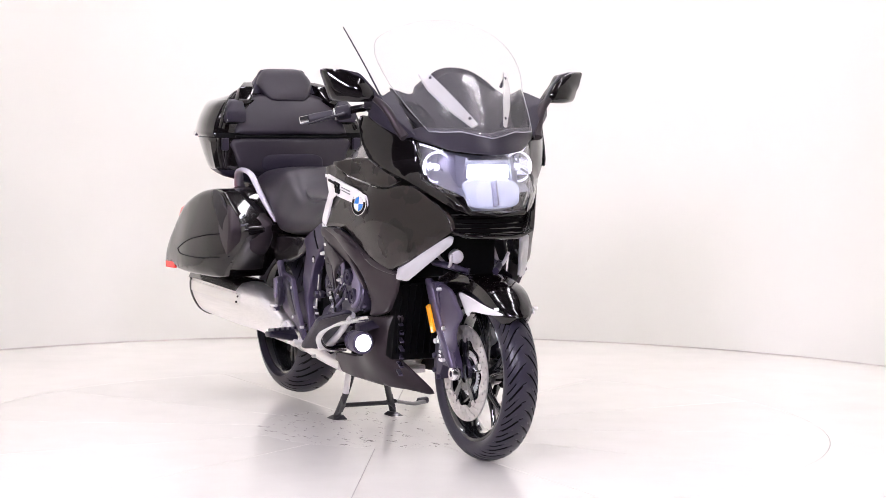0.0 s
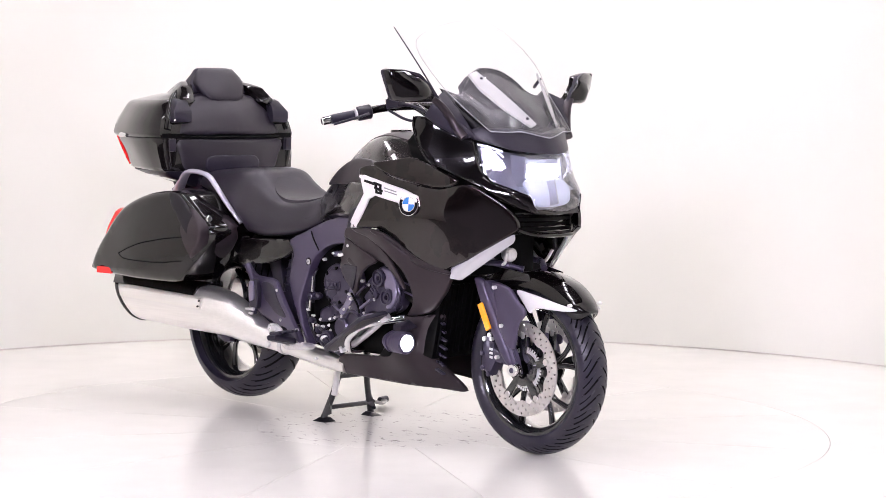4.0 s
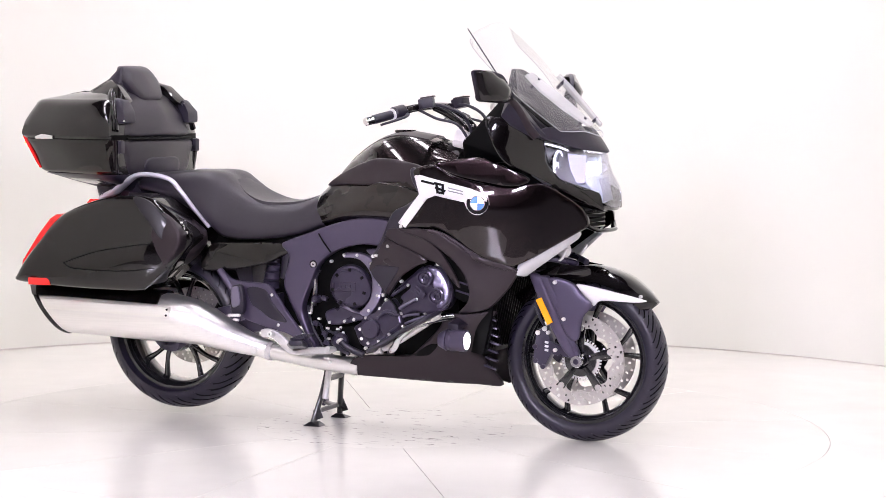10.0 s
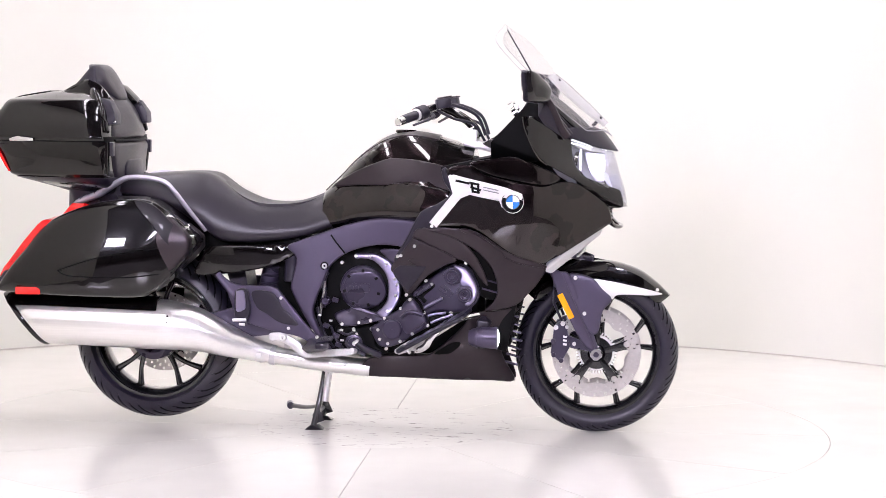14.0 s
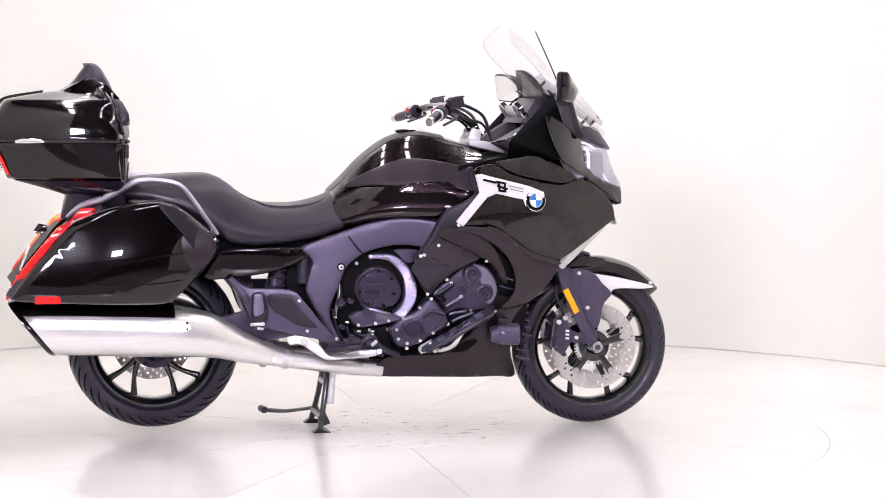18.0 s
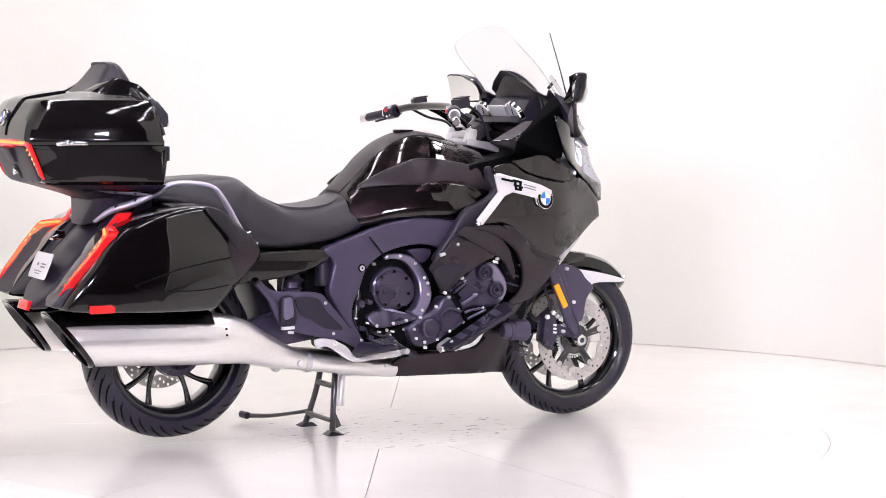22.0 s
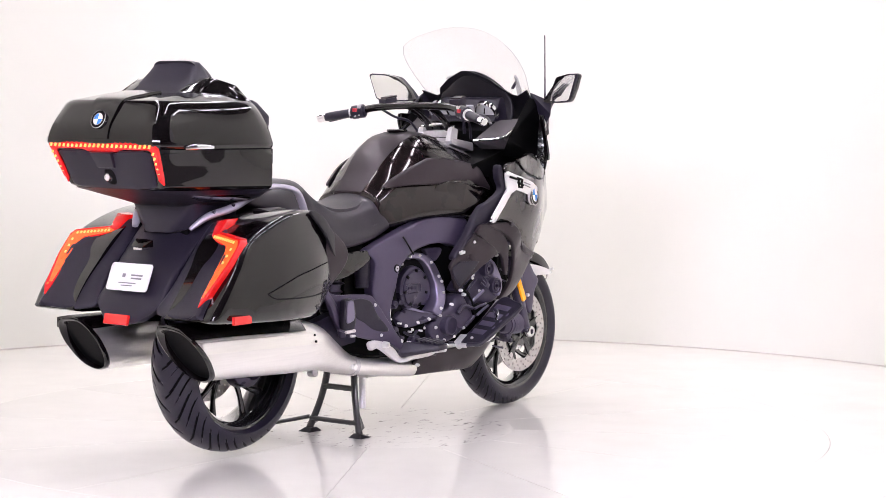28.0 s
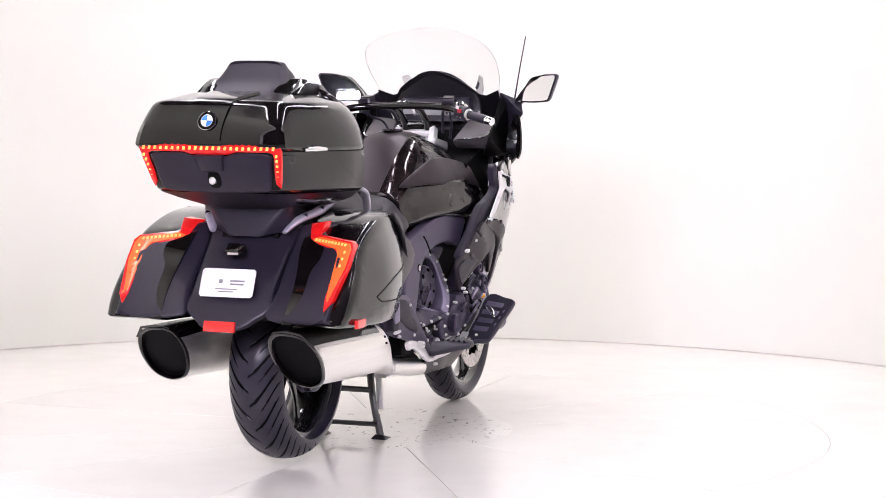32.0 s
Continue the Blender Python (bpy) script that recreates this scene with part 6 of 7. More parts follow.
    part("belly_pan", shell([(-0.075, 0.216), (-0.039, 0.28), (0.06, 0.293), (0.14, 0.296), (0.185, 0.302), (0.24, 0.345), (0.30, 0.402), (0.345, 0.455), (0.424, 0.464), (0.502, 0.471), (0.465, 0.42), (0.445, 0.38), (0.440, 0.314), (0.452, 0.270), (0.482, 0.19), (0.40, 0.196), (0.30, 0.201), (0.10, 0.209)],
         [(-0.075, 0.216, 0.165), (-0.039, 0.28, 0.197), (0.06, 0.295, 0.203), (0.185, 0.30, 0.205), (0.30, 0.40, 0.238), (0.345, 0.455, 0.250), (0.424, 0.462, 0.226), (0.502, 0.471, 0.190), (0.398, 0.377, 0.224), (0.446, 0.38, 0.178), (0.404, 0.314, 0.205), (0.441, 0.314, 0.164), (0.430, 0.25, 0.140), (0.455, 0.272, 0.120), (0.482, 0.19, 0.055), (0.40, 0.196, 0.110), (0.30, 0.20, 0.155), (0.10, 0.208, 0.180), (0.30, 0.30, 0.222)], 0.015, 0.006, s, step=0.02), SATIN, bike, "satin black belly pan sweeping down to a point")
    # Near-black patch on the pan in place of a cut slot.
    part("pan_slot", shell([(0.20, 0.303), (0.265, 0.345), (0.30, 0.345), (0.27, 0.313), (0.245, 0.303)], [(0.20, 0.30, 0.211), (0.27, 0.345, 0.231), (0.30, 0.345, 0.232), (0.27, 0.31, 0.222)], 0.006, 0.002, s, lift=0.002), DARK, bike)
    for i in range(9):
        part("radiator_louvre", block((0.050, 0.014, 0.007), (0.492 - 0.004 * abs(i - 3), s * 0.176, 0.27 + 0.029 * i), rot=(0, 14, s * 12), bevel=0.002), ENGINE, rad)
    part("upper_fairing", shell([(0.519, 1.163), (0.56, 1.160), (0.60, 1.128), (0.64, 1.10), (0.682, 1.08), (0.690, 1.03), (0.700, 0.995), (0.735, 0.948), (0.80, 0.912), (0.855, 0.868), (0.875, 0.84), (0.83, 0.855), (0.785, 0.885), (0.72, 0.925), (0.66, 0.960), (0.60, 0.995), (0.575, 1.018), (0.552, 1.053), (0.535, 1.09), (0.523, 1.124)],
         [(0.519, 1.163, 0.345), (0.523, 1.124, 0.352), (0.549, 1.062, 0.346), (0.594, 1.0, 0.322), (0.577, 1.155, 0.322), (0.64, 1.10, 0.272), (0.682, 1.08, 0.222), (0.70, 0.995, 0.213), (0.735, 0.95, 0.205), (0.81, 0.908, 0.166), (0.875, 0.84, 0.103), (0.785, 0.885, 0.185), (0.72, 0.925, 0.228), (0.66, 0.96, 0.272), (0.63, 1.04, 0.283)], 0.016, 0.004, s, step=0.02, rounded=False), BLACK, bike, "glossy black upper fairing wing")
    part("wing_flange", tube([(x, s * y, z) for x, y, z in ((0.519, 0.344, 1.160), (0.524, 0.350, 1.122), (0.550, 0.345, 1.058), (0.577, 0.334, 1.014), (0.602, 0.318, 0.992))], 0.006, k=8, flat=0.6), BLACK, bike)
    sig = [(0.598, 0.250, 0.608), (0.612, 0.250, 0.640), (0.800, 0.160, 0.765), (0.790, 0.150, 0.742), (0.622, 0.215, 0.600), (0.640, 0.215, 0.628), (0.790, 0.130, 0.735), (0.800, 0.128, 0.755)]
    lampb = part("turn_signal", hull([(x - 0.006, s * (y - 0.004), z + 0.006) for x, y, z in sig], 0.003), LAMP_BOWL, bike, "clear front turn signal")
    part("signal_lens", hull([(x, s * y, z) for x, y, z in sig], 0.004), SIGNAL, lampb)

# nose: headlight under one clear lens
LENS_EDGE = both([(0, 1.030), (0.06, 1.035), (0.135, 1.046), (0.216, 1.079), (0.214, 1.03), (0.208, 0.99), (0.198, 0.952), (0.182, 0.924), (0.160, 0.908), (0.121, 0.904), (0.110, 0.88), (0.101, 0.858), (0.05, 0.846), (0, 0.842)])
LENS_NET = both([(0, 1.03, 0.836), (0, 0.94, 0.862), (0, 0.842, 0.884), (0.135, 1.046, 0.786), (0.216, 1.079, 0.684), (0.212, 1.004, 0.698), (0.198, 0.952, 0.735), (0.165, 0.908, 0.812), (0.121, 0.904, 0.862), (0.101, 0.858, 0.873), (0.10, 0.97, 0.832), (0.16, 1.0, 0.775)])
hl = new("headlight")
hl.parent = bike
tagged(hl, "lit headlight with two ring lamps behind one clear lens")
part("lens", shell(LENS_EDGE, LENS_NET, 0.005, 0.002, axis="x", facing=1, rounded=False, step=0.02), LENS, hl)
part("housing", shell(LENS_EDGE, LENS_NET, 0.012, 0.002, axis="x", facing=1, rounded=False, step=0.025, lift=-0.085), LAMP_BOWL, hl, "silver reflector housing")
for s in SIDES:
    c = (0.718, s * 0.154, 0.992)
    part("ring", revolve([(0.047, -0.004), (0.0535, -0.002), (0.0535, 0.003), (0.047, 0.004)], c, axis="x", seg=40), RING, hl, "glowing light ring")
    part("reflector", revolve([(0.001, -0.035), (0.022, -0.032), (0.040, -0.012), (0.046, 0.0), (0.044, -0.014), (0.022, -0.04), (0.001, -0.042)], c, axis="x", seg=36), CHROME, hl)
    part("bulb", revolve([(0.001, 0.0), (0.012, -0.002), (0.014, -0.03), (0.001, -0.03)], c, axis="x", seg=20), RING, hl)
    for k in range(3):
        a = radians(90 + 120 * k)
        part("ring_spoke", rod(Vector(c) + Vector((0, 0.012 * math.cos(a), 0.012 * math.sin(a))), Vector(c) + Vector((0, 0.046 * math.cos(a), 0.046 * math.sin(a))), 0.004, 8), LAMP_BOWL, hl)
    part("brow_strip", tube([(0.674, s * 0.207, 1.070), (0.72, s * 0.178, 1.058), (0.752, s * 0.150, 1.044)], 0.0035, k=8), RING, hl, "glowing light strip")
    part("divider", hull([(0.70, s * y, z) for y, z in ((0.085, 1.03), (0.095, 1.035), (0.10, 0.92), (0.11, 0.925))] + [(0.80, s * y, z) for y, z in ((0.078, 1.022), (0.088, 1.026), (0.092, 0.925), (0.10, 0.93))], 0.0), LAMP_BOWL, hl)
    part("bowl_floor", hull([(0.70, s * y, z) for y, z in ((0.11, 0.93), (0.19, 0.94))] + [(0.80, s * y, z) for y, z in ((0.10, 0.905), (0.155, 0.912))] + [(0.72, s * 0.15, 0.915)], 0.0), LAMP_BOWL, hl)
part("projector", block((0.03, 0.15, 0.045), (0.785, 0, 0.978), bevel=0.011), WHITE_LED, hl, "glowing white projector")
part("projector_frame", block((0.03, 0.17, 0.075), (0.770, 0, 0.982), bevel=0.011), LAMP_BOWL, hl)
part("low_reflector", shell(both([(0, 0.955), (0.07, 0.952), (0.104, 0.935), (0.100, 0.90), (0.088, 0.866), (0, 0.856)]), [(y, z, x - 0.034 - 0.25 * abs(z - 0.90)) for y, z, x in LENS_NET], 0.008, 0.004, axis="x", facing=1, step=0.02), LAMP_GLOW, hl, "lower reflector with own glow for the lamp's light")
part("reflector_rib", block((0.05, 0.006, 0.085), (0.838, 0, 0.905), rot=(0, -14, 0), bevel=0.002), LAMP_BOWL, hl)
# mask under the headlight and the mouth
for s in SIDES:
    part("cheek", hull([(x, s * y, z) for x, y, z in ((0.690, 0.214, 0.965), (0.738, 0.203, 0.940), (0.812, 0.166, 0.902), (0.864, 0.122, 0.898), (0.874, 0.104, 0.836), (0.85, 0.10, 0.83), (0.72, 0.20, 0.90), (0.72, 0.17, 0.88))], 0.004), BLACK, bike)
part("beak", hull([(x, y, z) for x, h, z in ((0.878, 0.0, 0.838), (0.890, 0.0, 0.834), (0.872, 0.10, 0.852), (0.870, 0.10, 0.836), (0.80, 0.13, 0.83), (0.86, 0.0, 0.826)) for y in (-h, h)], 0.003), BLACK, bike)
mouth = part("air_intake", block((0.05, 0.26, 0.07), (0.78, 0, 0.80), bevel=0.01), DARK, bike, "black slatted air intake")
for i in range(4):
    part("slat", tube([(0.80, -0.13, 0.775 + 0.016 * i), (0.835, 0, 0.775 + 0.016 * i), (0.80, 0.13, 0.775 + 0.016 * i)], 0.003, k=6), BLACK, mouth)
part("chin", tube([(0.826, -0.148, 0.782), (0.845, -0.10, 0.766), (0.860, -0.05, 0.762), (0.862, 0.05, 0.762), (0.845, 0.10, 0.766), (0.826, 0.148, 0.782)], 0.011, k=10, flat=0.7), BLACK, bike)
part("horn", rod((0.70, -0.075, 0.690), (0.735, -0.085, 0.690), 0.024, 20), ALU, bike)
part("front_strut", rod((0.60, 0.0, 0.50), (0.62, 0.0, 0.70), 0.03, 18), ENGINE, bike)
for s in SIDES:
    part("control_arm", tube([(0.58, s * 0.10, 0.66), (0.68, s * 0.105, 0.66), (0.76, s * 0.05, 0.64)], 0.012, k=8), ENGINE, bike)
    part("brace", tube([(0.60, s * 0.12, 0.72), (0.70, s * 0.10, 0.655), (0.74, s * 0.11, 0.70)], 0.006, k=8), ALU, bike)
# Near-black filler that stops the view through the nose.
part("nose_filler", hull([(0.50, y, z) for y in (-0.2, 0.2) for z in (0.84, 1.10)] + [(0.60, y, z) for y in (-0.17, 0.17) for z in (0.84, 1.06)] + [(0.70, y, z) for y in (-0.1, 0.1) for z in (0.80, 0.85)], 0.01), DARK, bike)

# cowl, windscreen, deflectors
COWL_NET = both([(0, 1.080, 0.785), (0, 1.2, 0.665), (0, 1.33, 0.500), (0.12, 1.080, 0.745), (0.20, 1.110, 0.690), (0.25, 1.252, 0.560), (0.19, 1.225, 0.595), (0.15, 1.262, 0.540), (0.10, 1.295, 0.525), (0.1, 1.15, 0.700)])
part("cowl", shell(both([(0, 1.080), (0.12, 1.080), (0.20, 1.105), (0.222, 1.15), (0.246, 1.20), (0.252, 1.256), (0.225, 1.246), (0.195, 1.235), (0.172, 1.240), (0.150, 1.262), (0.105, 1.293), (0.055, 1.315), (0.02, 1.328), (0, 1.330)]), COWL_NET, 0.012, 0.003, axis="x", facing=1, rounded=False), COWL, bike, "black hood behind the windscreen")
band = part("cowl_band", shell(both([(0, 1.034), (0.06, 1.039), (0.125, 1.047), (0.140, 1.052), (0.222, 1.086), (0.236, 1.112), (0.206, 1.125), (0.10, 1.122), (0, 1.105)]),
     both([(0, 1.034, 0.852), (0, 1.105, 0.800), (0.125, 1.047, 0.798), (0.10, 1.12, 0.765), (0.222, 1.086, 0.690), (0.236, 1.112, 0.672), (0.206, 1.125, 0.700), (0.07, 1.07, 0.815)]), 0.014, 0.004, axis="x", facing=1, rounded=False, step=0.02), PLASTIC, bike, "dark band between headlight and windscreen")
SCREEN = both([(0, 1.090), (0.04, 1.098), (0.10, 1.112), (0.15, 1.110), (0.196, 1.112), (0.225, 1.18), (0.250, 1.256), (0.266, 1.31), (0.270, 1.345), (0.268, 1.372), (0.260, 1.400), (0.243, 1.424), (0.212, 1.446), (0.165, 1.467), (0.09, 1.488), (0, 1.497)])
SCREEN_NET = both([(0, 1.09, 0.826), (0, 1.14, 0.795), (0, 1.297, 0.638), (0, 1.44, 0.515), (0, 1.497, 0.430), (0.10, 1.112, 0.792), (0.196, 1.112, 0.738), (0.250, 1.256, 0.566), (0.266, 1.31, 0.520), (0.262, 1.385, 0.450), (0.24, 1.424, 0.418), (0.12, 1.3, 0.618), (0.12, 1.481, 0.432)])
screen = part("windscreen", shell(SCREEN, SCREEN_NET, 0.004, 0.0, axis="x", facing=1, step=0.025, rounded=False), CLEAR, bike, "tall clear acrylic windscreen")
edge = spline_surface(SCREEN_NET)
cowl_at = spline_surface(COWL_NET)


def on_cowl(pts, h=0.0):
    return [Vector((float(cowl_at(np.array([[y, z]]))[0]) + h, y, z)) for y, z in pts]


for s in SIDES:
    part("cowl_vent", shell([(s * y, z) for y, z in ((0.155, 1.12), (0.19, 1.135), (0.235, 1.20), (0.22, 1.215), (0.175, 1.20), (0.15, 1.15))], [(v.y, v.z, v.x) for v in on_cowl([(s * y, z) for y, z in ((0.155, 1.12), (0.235, 1.20), (0.22, 1.215), (0.15, 1.15), (0.19, 1.165))], 0.003)], 0.006, 0.003, axis="x", facing=1, step=0.02), DARK, bike)
rimline = [a.lerp(b, k / 4) for a, b in zip([Vector((y, z, 0)) for y, z in SCREEN], [Vector((y, z, 0)) for y, z in SCREEN[1:] + SCREEN[:1]]) for k in range(4)]
rimline = [Vector((float(edge(np.array([[p.x, p.y]]))[0]), p.x, p.y)) for p in rimline]
for s in SIDES:
    side_edge = sorted((p for p in rimline if s * p.y > 0.19 and 1.11 < p.z < 1.43), key=lambda p: p.z)
    part("screen_edge", tube(side_edge, 0.0012, k=5, sharp=True), EDGE, screen)
top_edge = sorted((p for p in rimline if p.z > 1.42), key=lambda p: p.y)
part("top_edge", tube(top_edge, 0.0006, k=5, sharp=True), EDGE, screen)
low_edge = sorted((p for p in rimline if p.z < 1.1125), key=lambda p: p.y)
part("lower_edge", tube(low_edge, 0.0016, k=5, sharp=True), LAMP_BOWL, screen)
for s in SIDES:
    d0 = [(0.605, 0.148, 1.304), (0.588, 0.170, 1.296), (0.665, 0.118, 1.255), (0.638, 0.158, 1.243), (0.735, 0.082, 1.190), (0.712, 0.118, 1.178), (0.800, 0.048, 1.126), (0.792, 0.064, 1.117)]
    wing = part("wind_deflector", hull([(x + o, s * y, z + o) for x, y, z in d0 for o in (0.006, 0.013)], 0.002), DEFLECT, bike, "smoked clear wind deflector")
    for f in (0.12, 0.88):
        p = Vector(d0[0]).lerp(Vector(d0[6]), f)
        part("deflector_clip", rod((p.x - 0.02, s * (p.y + 0.006), p.z - 0.02), (p.x + 0.012, s * (p.y + 0.006), p.z + 0.012), 0.006, 10), PLASTIC, wing)

# dash
dash = new("dashboard")
dash.parent = bike
tagged(dash, "black dashboard with two round dials and a display")
part("hood", shell(both([(0, 1.10), (0.16, 1.12), (0.175, 1.20), (0.15, 1.25), (0.11, 1.29), (0.06, 1.32), (0, 1.33)]), both([(0, 1.1, 0.50), (0.17, 1.18, 0.56), (0, 1.33, 0.50), (0.11, 1.29, 0.53), (0, 1.2, 0.56)]), 0.012, 0.005, axis="x", facing=-1), COWL, dash)
part("panel", hull([(0.47, y, 1.135) for y in (-0.155, 0.155)] + [(0.53, y, 1.225) for y in (-0.14, 0.14)] + [(0.56, y, 1.13) for y in (-0.16, 0.16)] + [(0.565, y, 1.23) for y in (-0.14, 0.14)], 0.008), PLASTIC, dash)
dm = Matrix.Translation((0.486, 0, 1.172)) @ Matrix.Rotation(radians(-33.7), 4, "Y")
for y in (-0.112, 0.112):
    for nm, prof, mt in (("dial_rim", [(0.041, -0.014), (0.049, -0.012), (0.049, 0.004), (0.041, 0.004)], CHROME), ("dial", [(0.001, -0.006), (0.041, -0.006), (0.041, 0.004), (0.001, 0.004)], DIAL)):
        q = revolve(prof, (0, y, 0), axis="x", seg=36)
        q.transform(dm)
        part(nm, q, mt, dash)
    q = block((0.002, 0.004, 0.03), (-0.008, y + 0.006, 0.008), rot=(25, 0, 0), bevel=0.0005)
    q.transform(dm)
    part("needle", q, DARK, dash)
q = block((0.006, 0.125, 0.07), (-0.007, 0, 0.0), bevel=0.002)
q.transform(dm)
part("display", q, DIAL, dash)
for s in SIDES:
    part("speaker_panel", hull([(x, s * y, z) for x, y, z in ((0.36, 0.13, 1.06), (0.40, 0.25, 1.075), (0.53, 0.26, 1.15), (0.50, 0.15, 1.14), (0.42, 0.13, 1.03), (0.45, 0.26, 1.03), (0.56, 0.26, 1.10), (0.54, 0.15, 1.10))], 0.006), GREYTRIM, dash)
    part("panel_line", tube([(x, s * y, z) for x, y, z in ((0.365, 0.135, 1.064), (0.385, 0.20, 1.070), (0.405, 0.25, 1.080), (0.46, 0.262, 1.118), (0.52, 0.262, 1.150))], 0.003, k=6), CHROME, dash)
    part("side_wall", hull([(x, s * y, z) for x, y, z in ((0.40, 0.24, 1.0), (0.40, 0.27, 1.07), (0.60, 0.27, 1.0), (0.60, 0.28, 1.22), (0.55, 0.26, 1.23), (0.52, 0.25, 1.0))], 0.006), DARK, dash)

# mirrors and aerial
for s in SIDES:
    mir = new("mirror")
    mir.parent = bike
    tagged(mir, "glossy black wing mirror")
    edge_m = flip([(0.490, 1.320), (0.498, 1.316), (0.499, 1.308), (0.470, 1.226), (0.464, 1.217), (0.452, 1.212), (0.39, 1.208), (0.322, 1.210), (0.314, 1.214), (0.316, 1.222), (0.335, 1.25), (0.375, 1.296), (0.388, 1.306), (0.44, 1.318)], s)
    face_m = flip([(0.5, 1.318, 0.519), (0.46, 1.214, 0.526), (0.31, 1.211, 0.597), (0.385, 1.304, 0.572)], s)
    part("housing", shell(edge_m, flip([(0.5, 1.318, 0.560), (0.46, 1.214, 0.560), (0.31, 1.211, 0.600), (0.385, 1.304, 0.580), (0.40, 1.26, 0.625)], s), 0.03, 0.012, axis="x", facing=1, rounded=False), BLACK, mir)
    part("rim", shell(edge_m, face_m, 0.02, 0.004, axis="x", facing=-1, rounded=False), PLASTIC, mir)
    part("glass", shell(flip([(0.484, 1.314), (0.490, 1.310), (0.490, 1.303), (0.464, 1.230), (0.459, 1.222), (0.448, 1.218), (0.39, 1.214), (0.330, 1.216), (0.322, 1.219), (0.324, 1.226), (0.342, 1.252), (0.381, 1.293), (0.391, 1.301), (0.44, 1.312)], s), face_m, 0.004, 0.0, axis="x", facing=-1, rounded=False, lift=0.004), MIRROR, mir, "mirror glass")
    part("stalk", tube([(0.60, s * 0.335, 1.222), (0.615, s * 0.30, 1.19), (0.64, s * 0.265, 1.13), (0.67, s * 0.25, 1.09)], [0.016, 0.020, 0.024, 0.022], k=10, flat=0.7), SATIN, mir, "satin black stalk")
    part("foot", hull([(x, s * y, z) for x, y, z in ((0.572, 0.348, 1.163), (0.60, 0.33, 1.215), (0.565, 0.252, 1.250), (0.696, 0.222, 1.096), (0.664, 0.25, 1.084), (0.60, 0.30, 1.12), (0.62, 0.235, 1.19))], 0.004), PLASTIC, mir, "satin black mirror foot")
aerial = part("aerial", tube([(0.615, -0.292, 1.185), (0.545, -0.337, 1.32), (0.4645, -0.389, 1.4616)], [0.004, 0.0025, 0.002], k=6), PLASTIC, bike, "thin whip aerial")
part("aerial_foot", rod((0.63, -0.283, 1.15), (0.613, -0.293, 1.19), 0.008, 10), PLASTIC, aerial)

# handlebar
bar = part("handlebar", tube([(0.140, -0.265, 1.166), (0.175, -0.20, 1.184), (0.195, -0.12, 1.192), (0.2, 0, 1.194), (0.195, 0.12, 1.192), (0.175, 0.20, 1.184), (0.145, 0.27, 1.166)], 0.014, k=14), BLACK, bike, "black tubular handlebar")
for s, end in ((-1, (0.083, -0.390, 1.138)), (1, (0.099, 0.410, 1.141))):
    e0, i0 = Vector(end), Vector((0.142, s * 0.265, 1.166))
    d = (i0 - e0).normalized()
    part("bar_end", rod(e0, e0 + d * 0.035, 0.015, 18), CHROME, bar, "bright bar-end weight")
    part("grip", tube([e0 + d * 0.035, e0 + d * 0.06, i0 - d * 0.02], [0.016, 0.017, 0.0165], k=16), RUBBER, bar, "black rubber grip")
    sw = part("switch_block", rod(i0 - d * 0.01, i0 + d * 0.045, 0.026, 18), PLASTIC, bar)
    part("switch", block((0.018, 0.016, 0.014), i0 + d * 0.02 + Vector((-0.024, 0, 0.006)), bevel=0.003), RED, sw)
    part("button", block((0.014, 0.012, 0.012), i0 + d * 0.035 + Vector((-0.022, 0, 0.016)), bevel=0.003), ALU, sw)
    for k in range(3):
        part("button", block((0.010, 0.010, 0.010), i0 + d * (0.000 + 0.016 * k) + Vector((-0.018, 0, -0.018 + 0.003 * k)), bevel=0.002), ALU if k else PLASTIC, sw)
    part("collar", rod(i0 - d * 0.016, i0 - d * 0.010, 0.022, 18), BOLT, sw)
    part("lever", tube([i0 + Vector((0.05, 0, 0.0)), i0 + Vector((0.055, s * 0.05, -0.012)), e0 + Vector((0.055, -s * 0.01, -0.010))], [0.008, 0.007, 0.006], k=8, flat=0.7), PLASTIC, bar, "hand lever")
    res = part("fluid_reservoir", block((0.055, 0.045, 0.036), (0.222, s * 0.165, 1.205), rot=(0, -10, -s * 12), bevel=0.006), PLASTIC, bar)
    part("cap", block((0.05, 0.04, 0.006), (0.226, s * 0.165, 1.226), rot=(0, -10, -s * 12), bevel=0.002), SATIN, res)
    part("riser", tube([(0.205, s * 0.045, 1.190), (0.26, s * 0.045, 1.165), (0.315, s * 0.045, 1.125), (0.34, s * 0.045, 1.08)], [0.014, 0.014, 0.014, 0.014], k=10), BLACK, bar)
    part("hose", tube([(0.215, s * 0.15, 1.20), (0.27, s * 0.13, 1.195), (0.34, s * 0.10, 1.16), (0.37, s * 0.09, 1.09)], 0.006, k=8), RUBBER, bar)
    part("hose", tube([(0.20, s * 0.18, 1.18), (0.26, s * 0.16, 1.15), (0.33, s * 0.14, 1.13), (0.37, s * 0.12, 1.07)], 0.005, k=8), RUBBER, bar)
clampp = part("clamp", hull([(x, y, z) for x, z in ((0.305, 1.098), (0.345, 1.104), (0.345, 1.08), (0.305, 1.075)) for y in (-0.06, 0.06)], 0.008), ALU, bar, "bright aluminium clamp")
part("clamp_bridge", block((0.02, 0.11, 0.012), (0.318, 0, 1.122), rot=(0, -15, 0), bevel=0.004), CHROME, clampp)
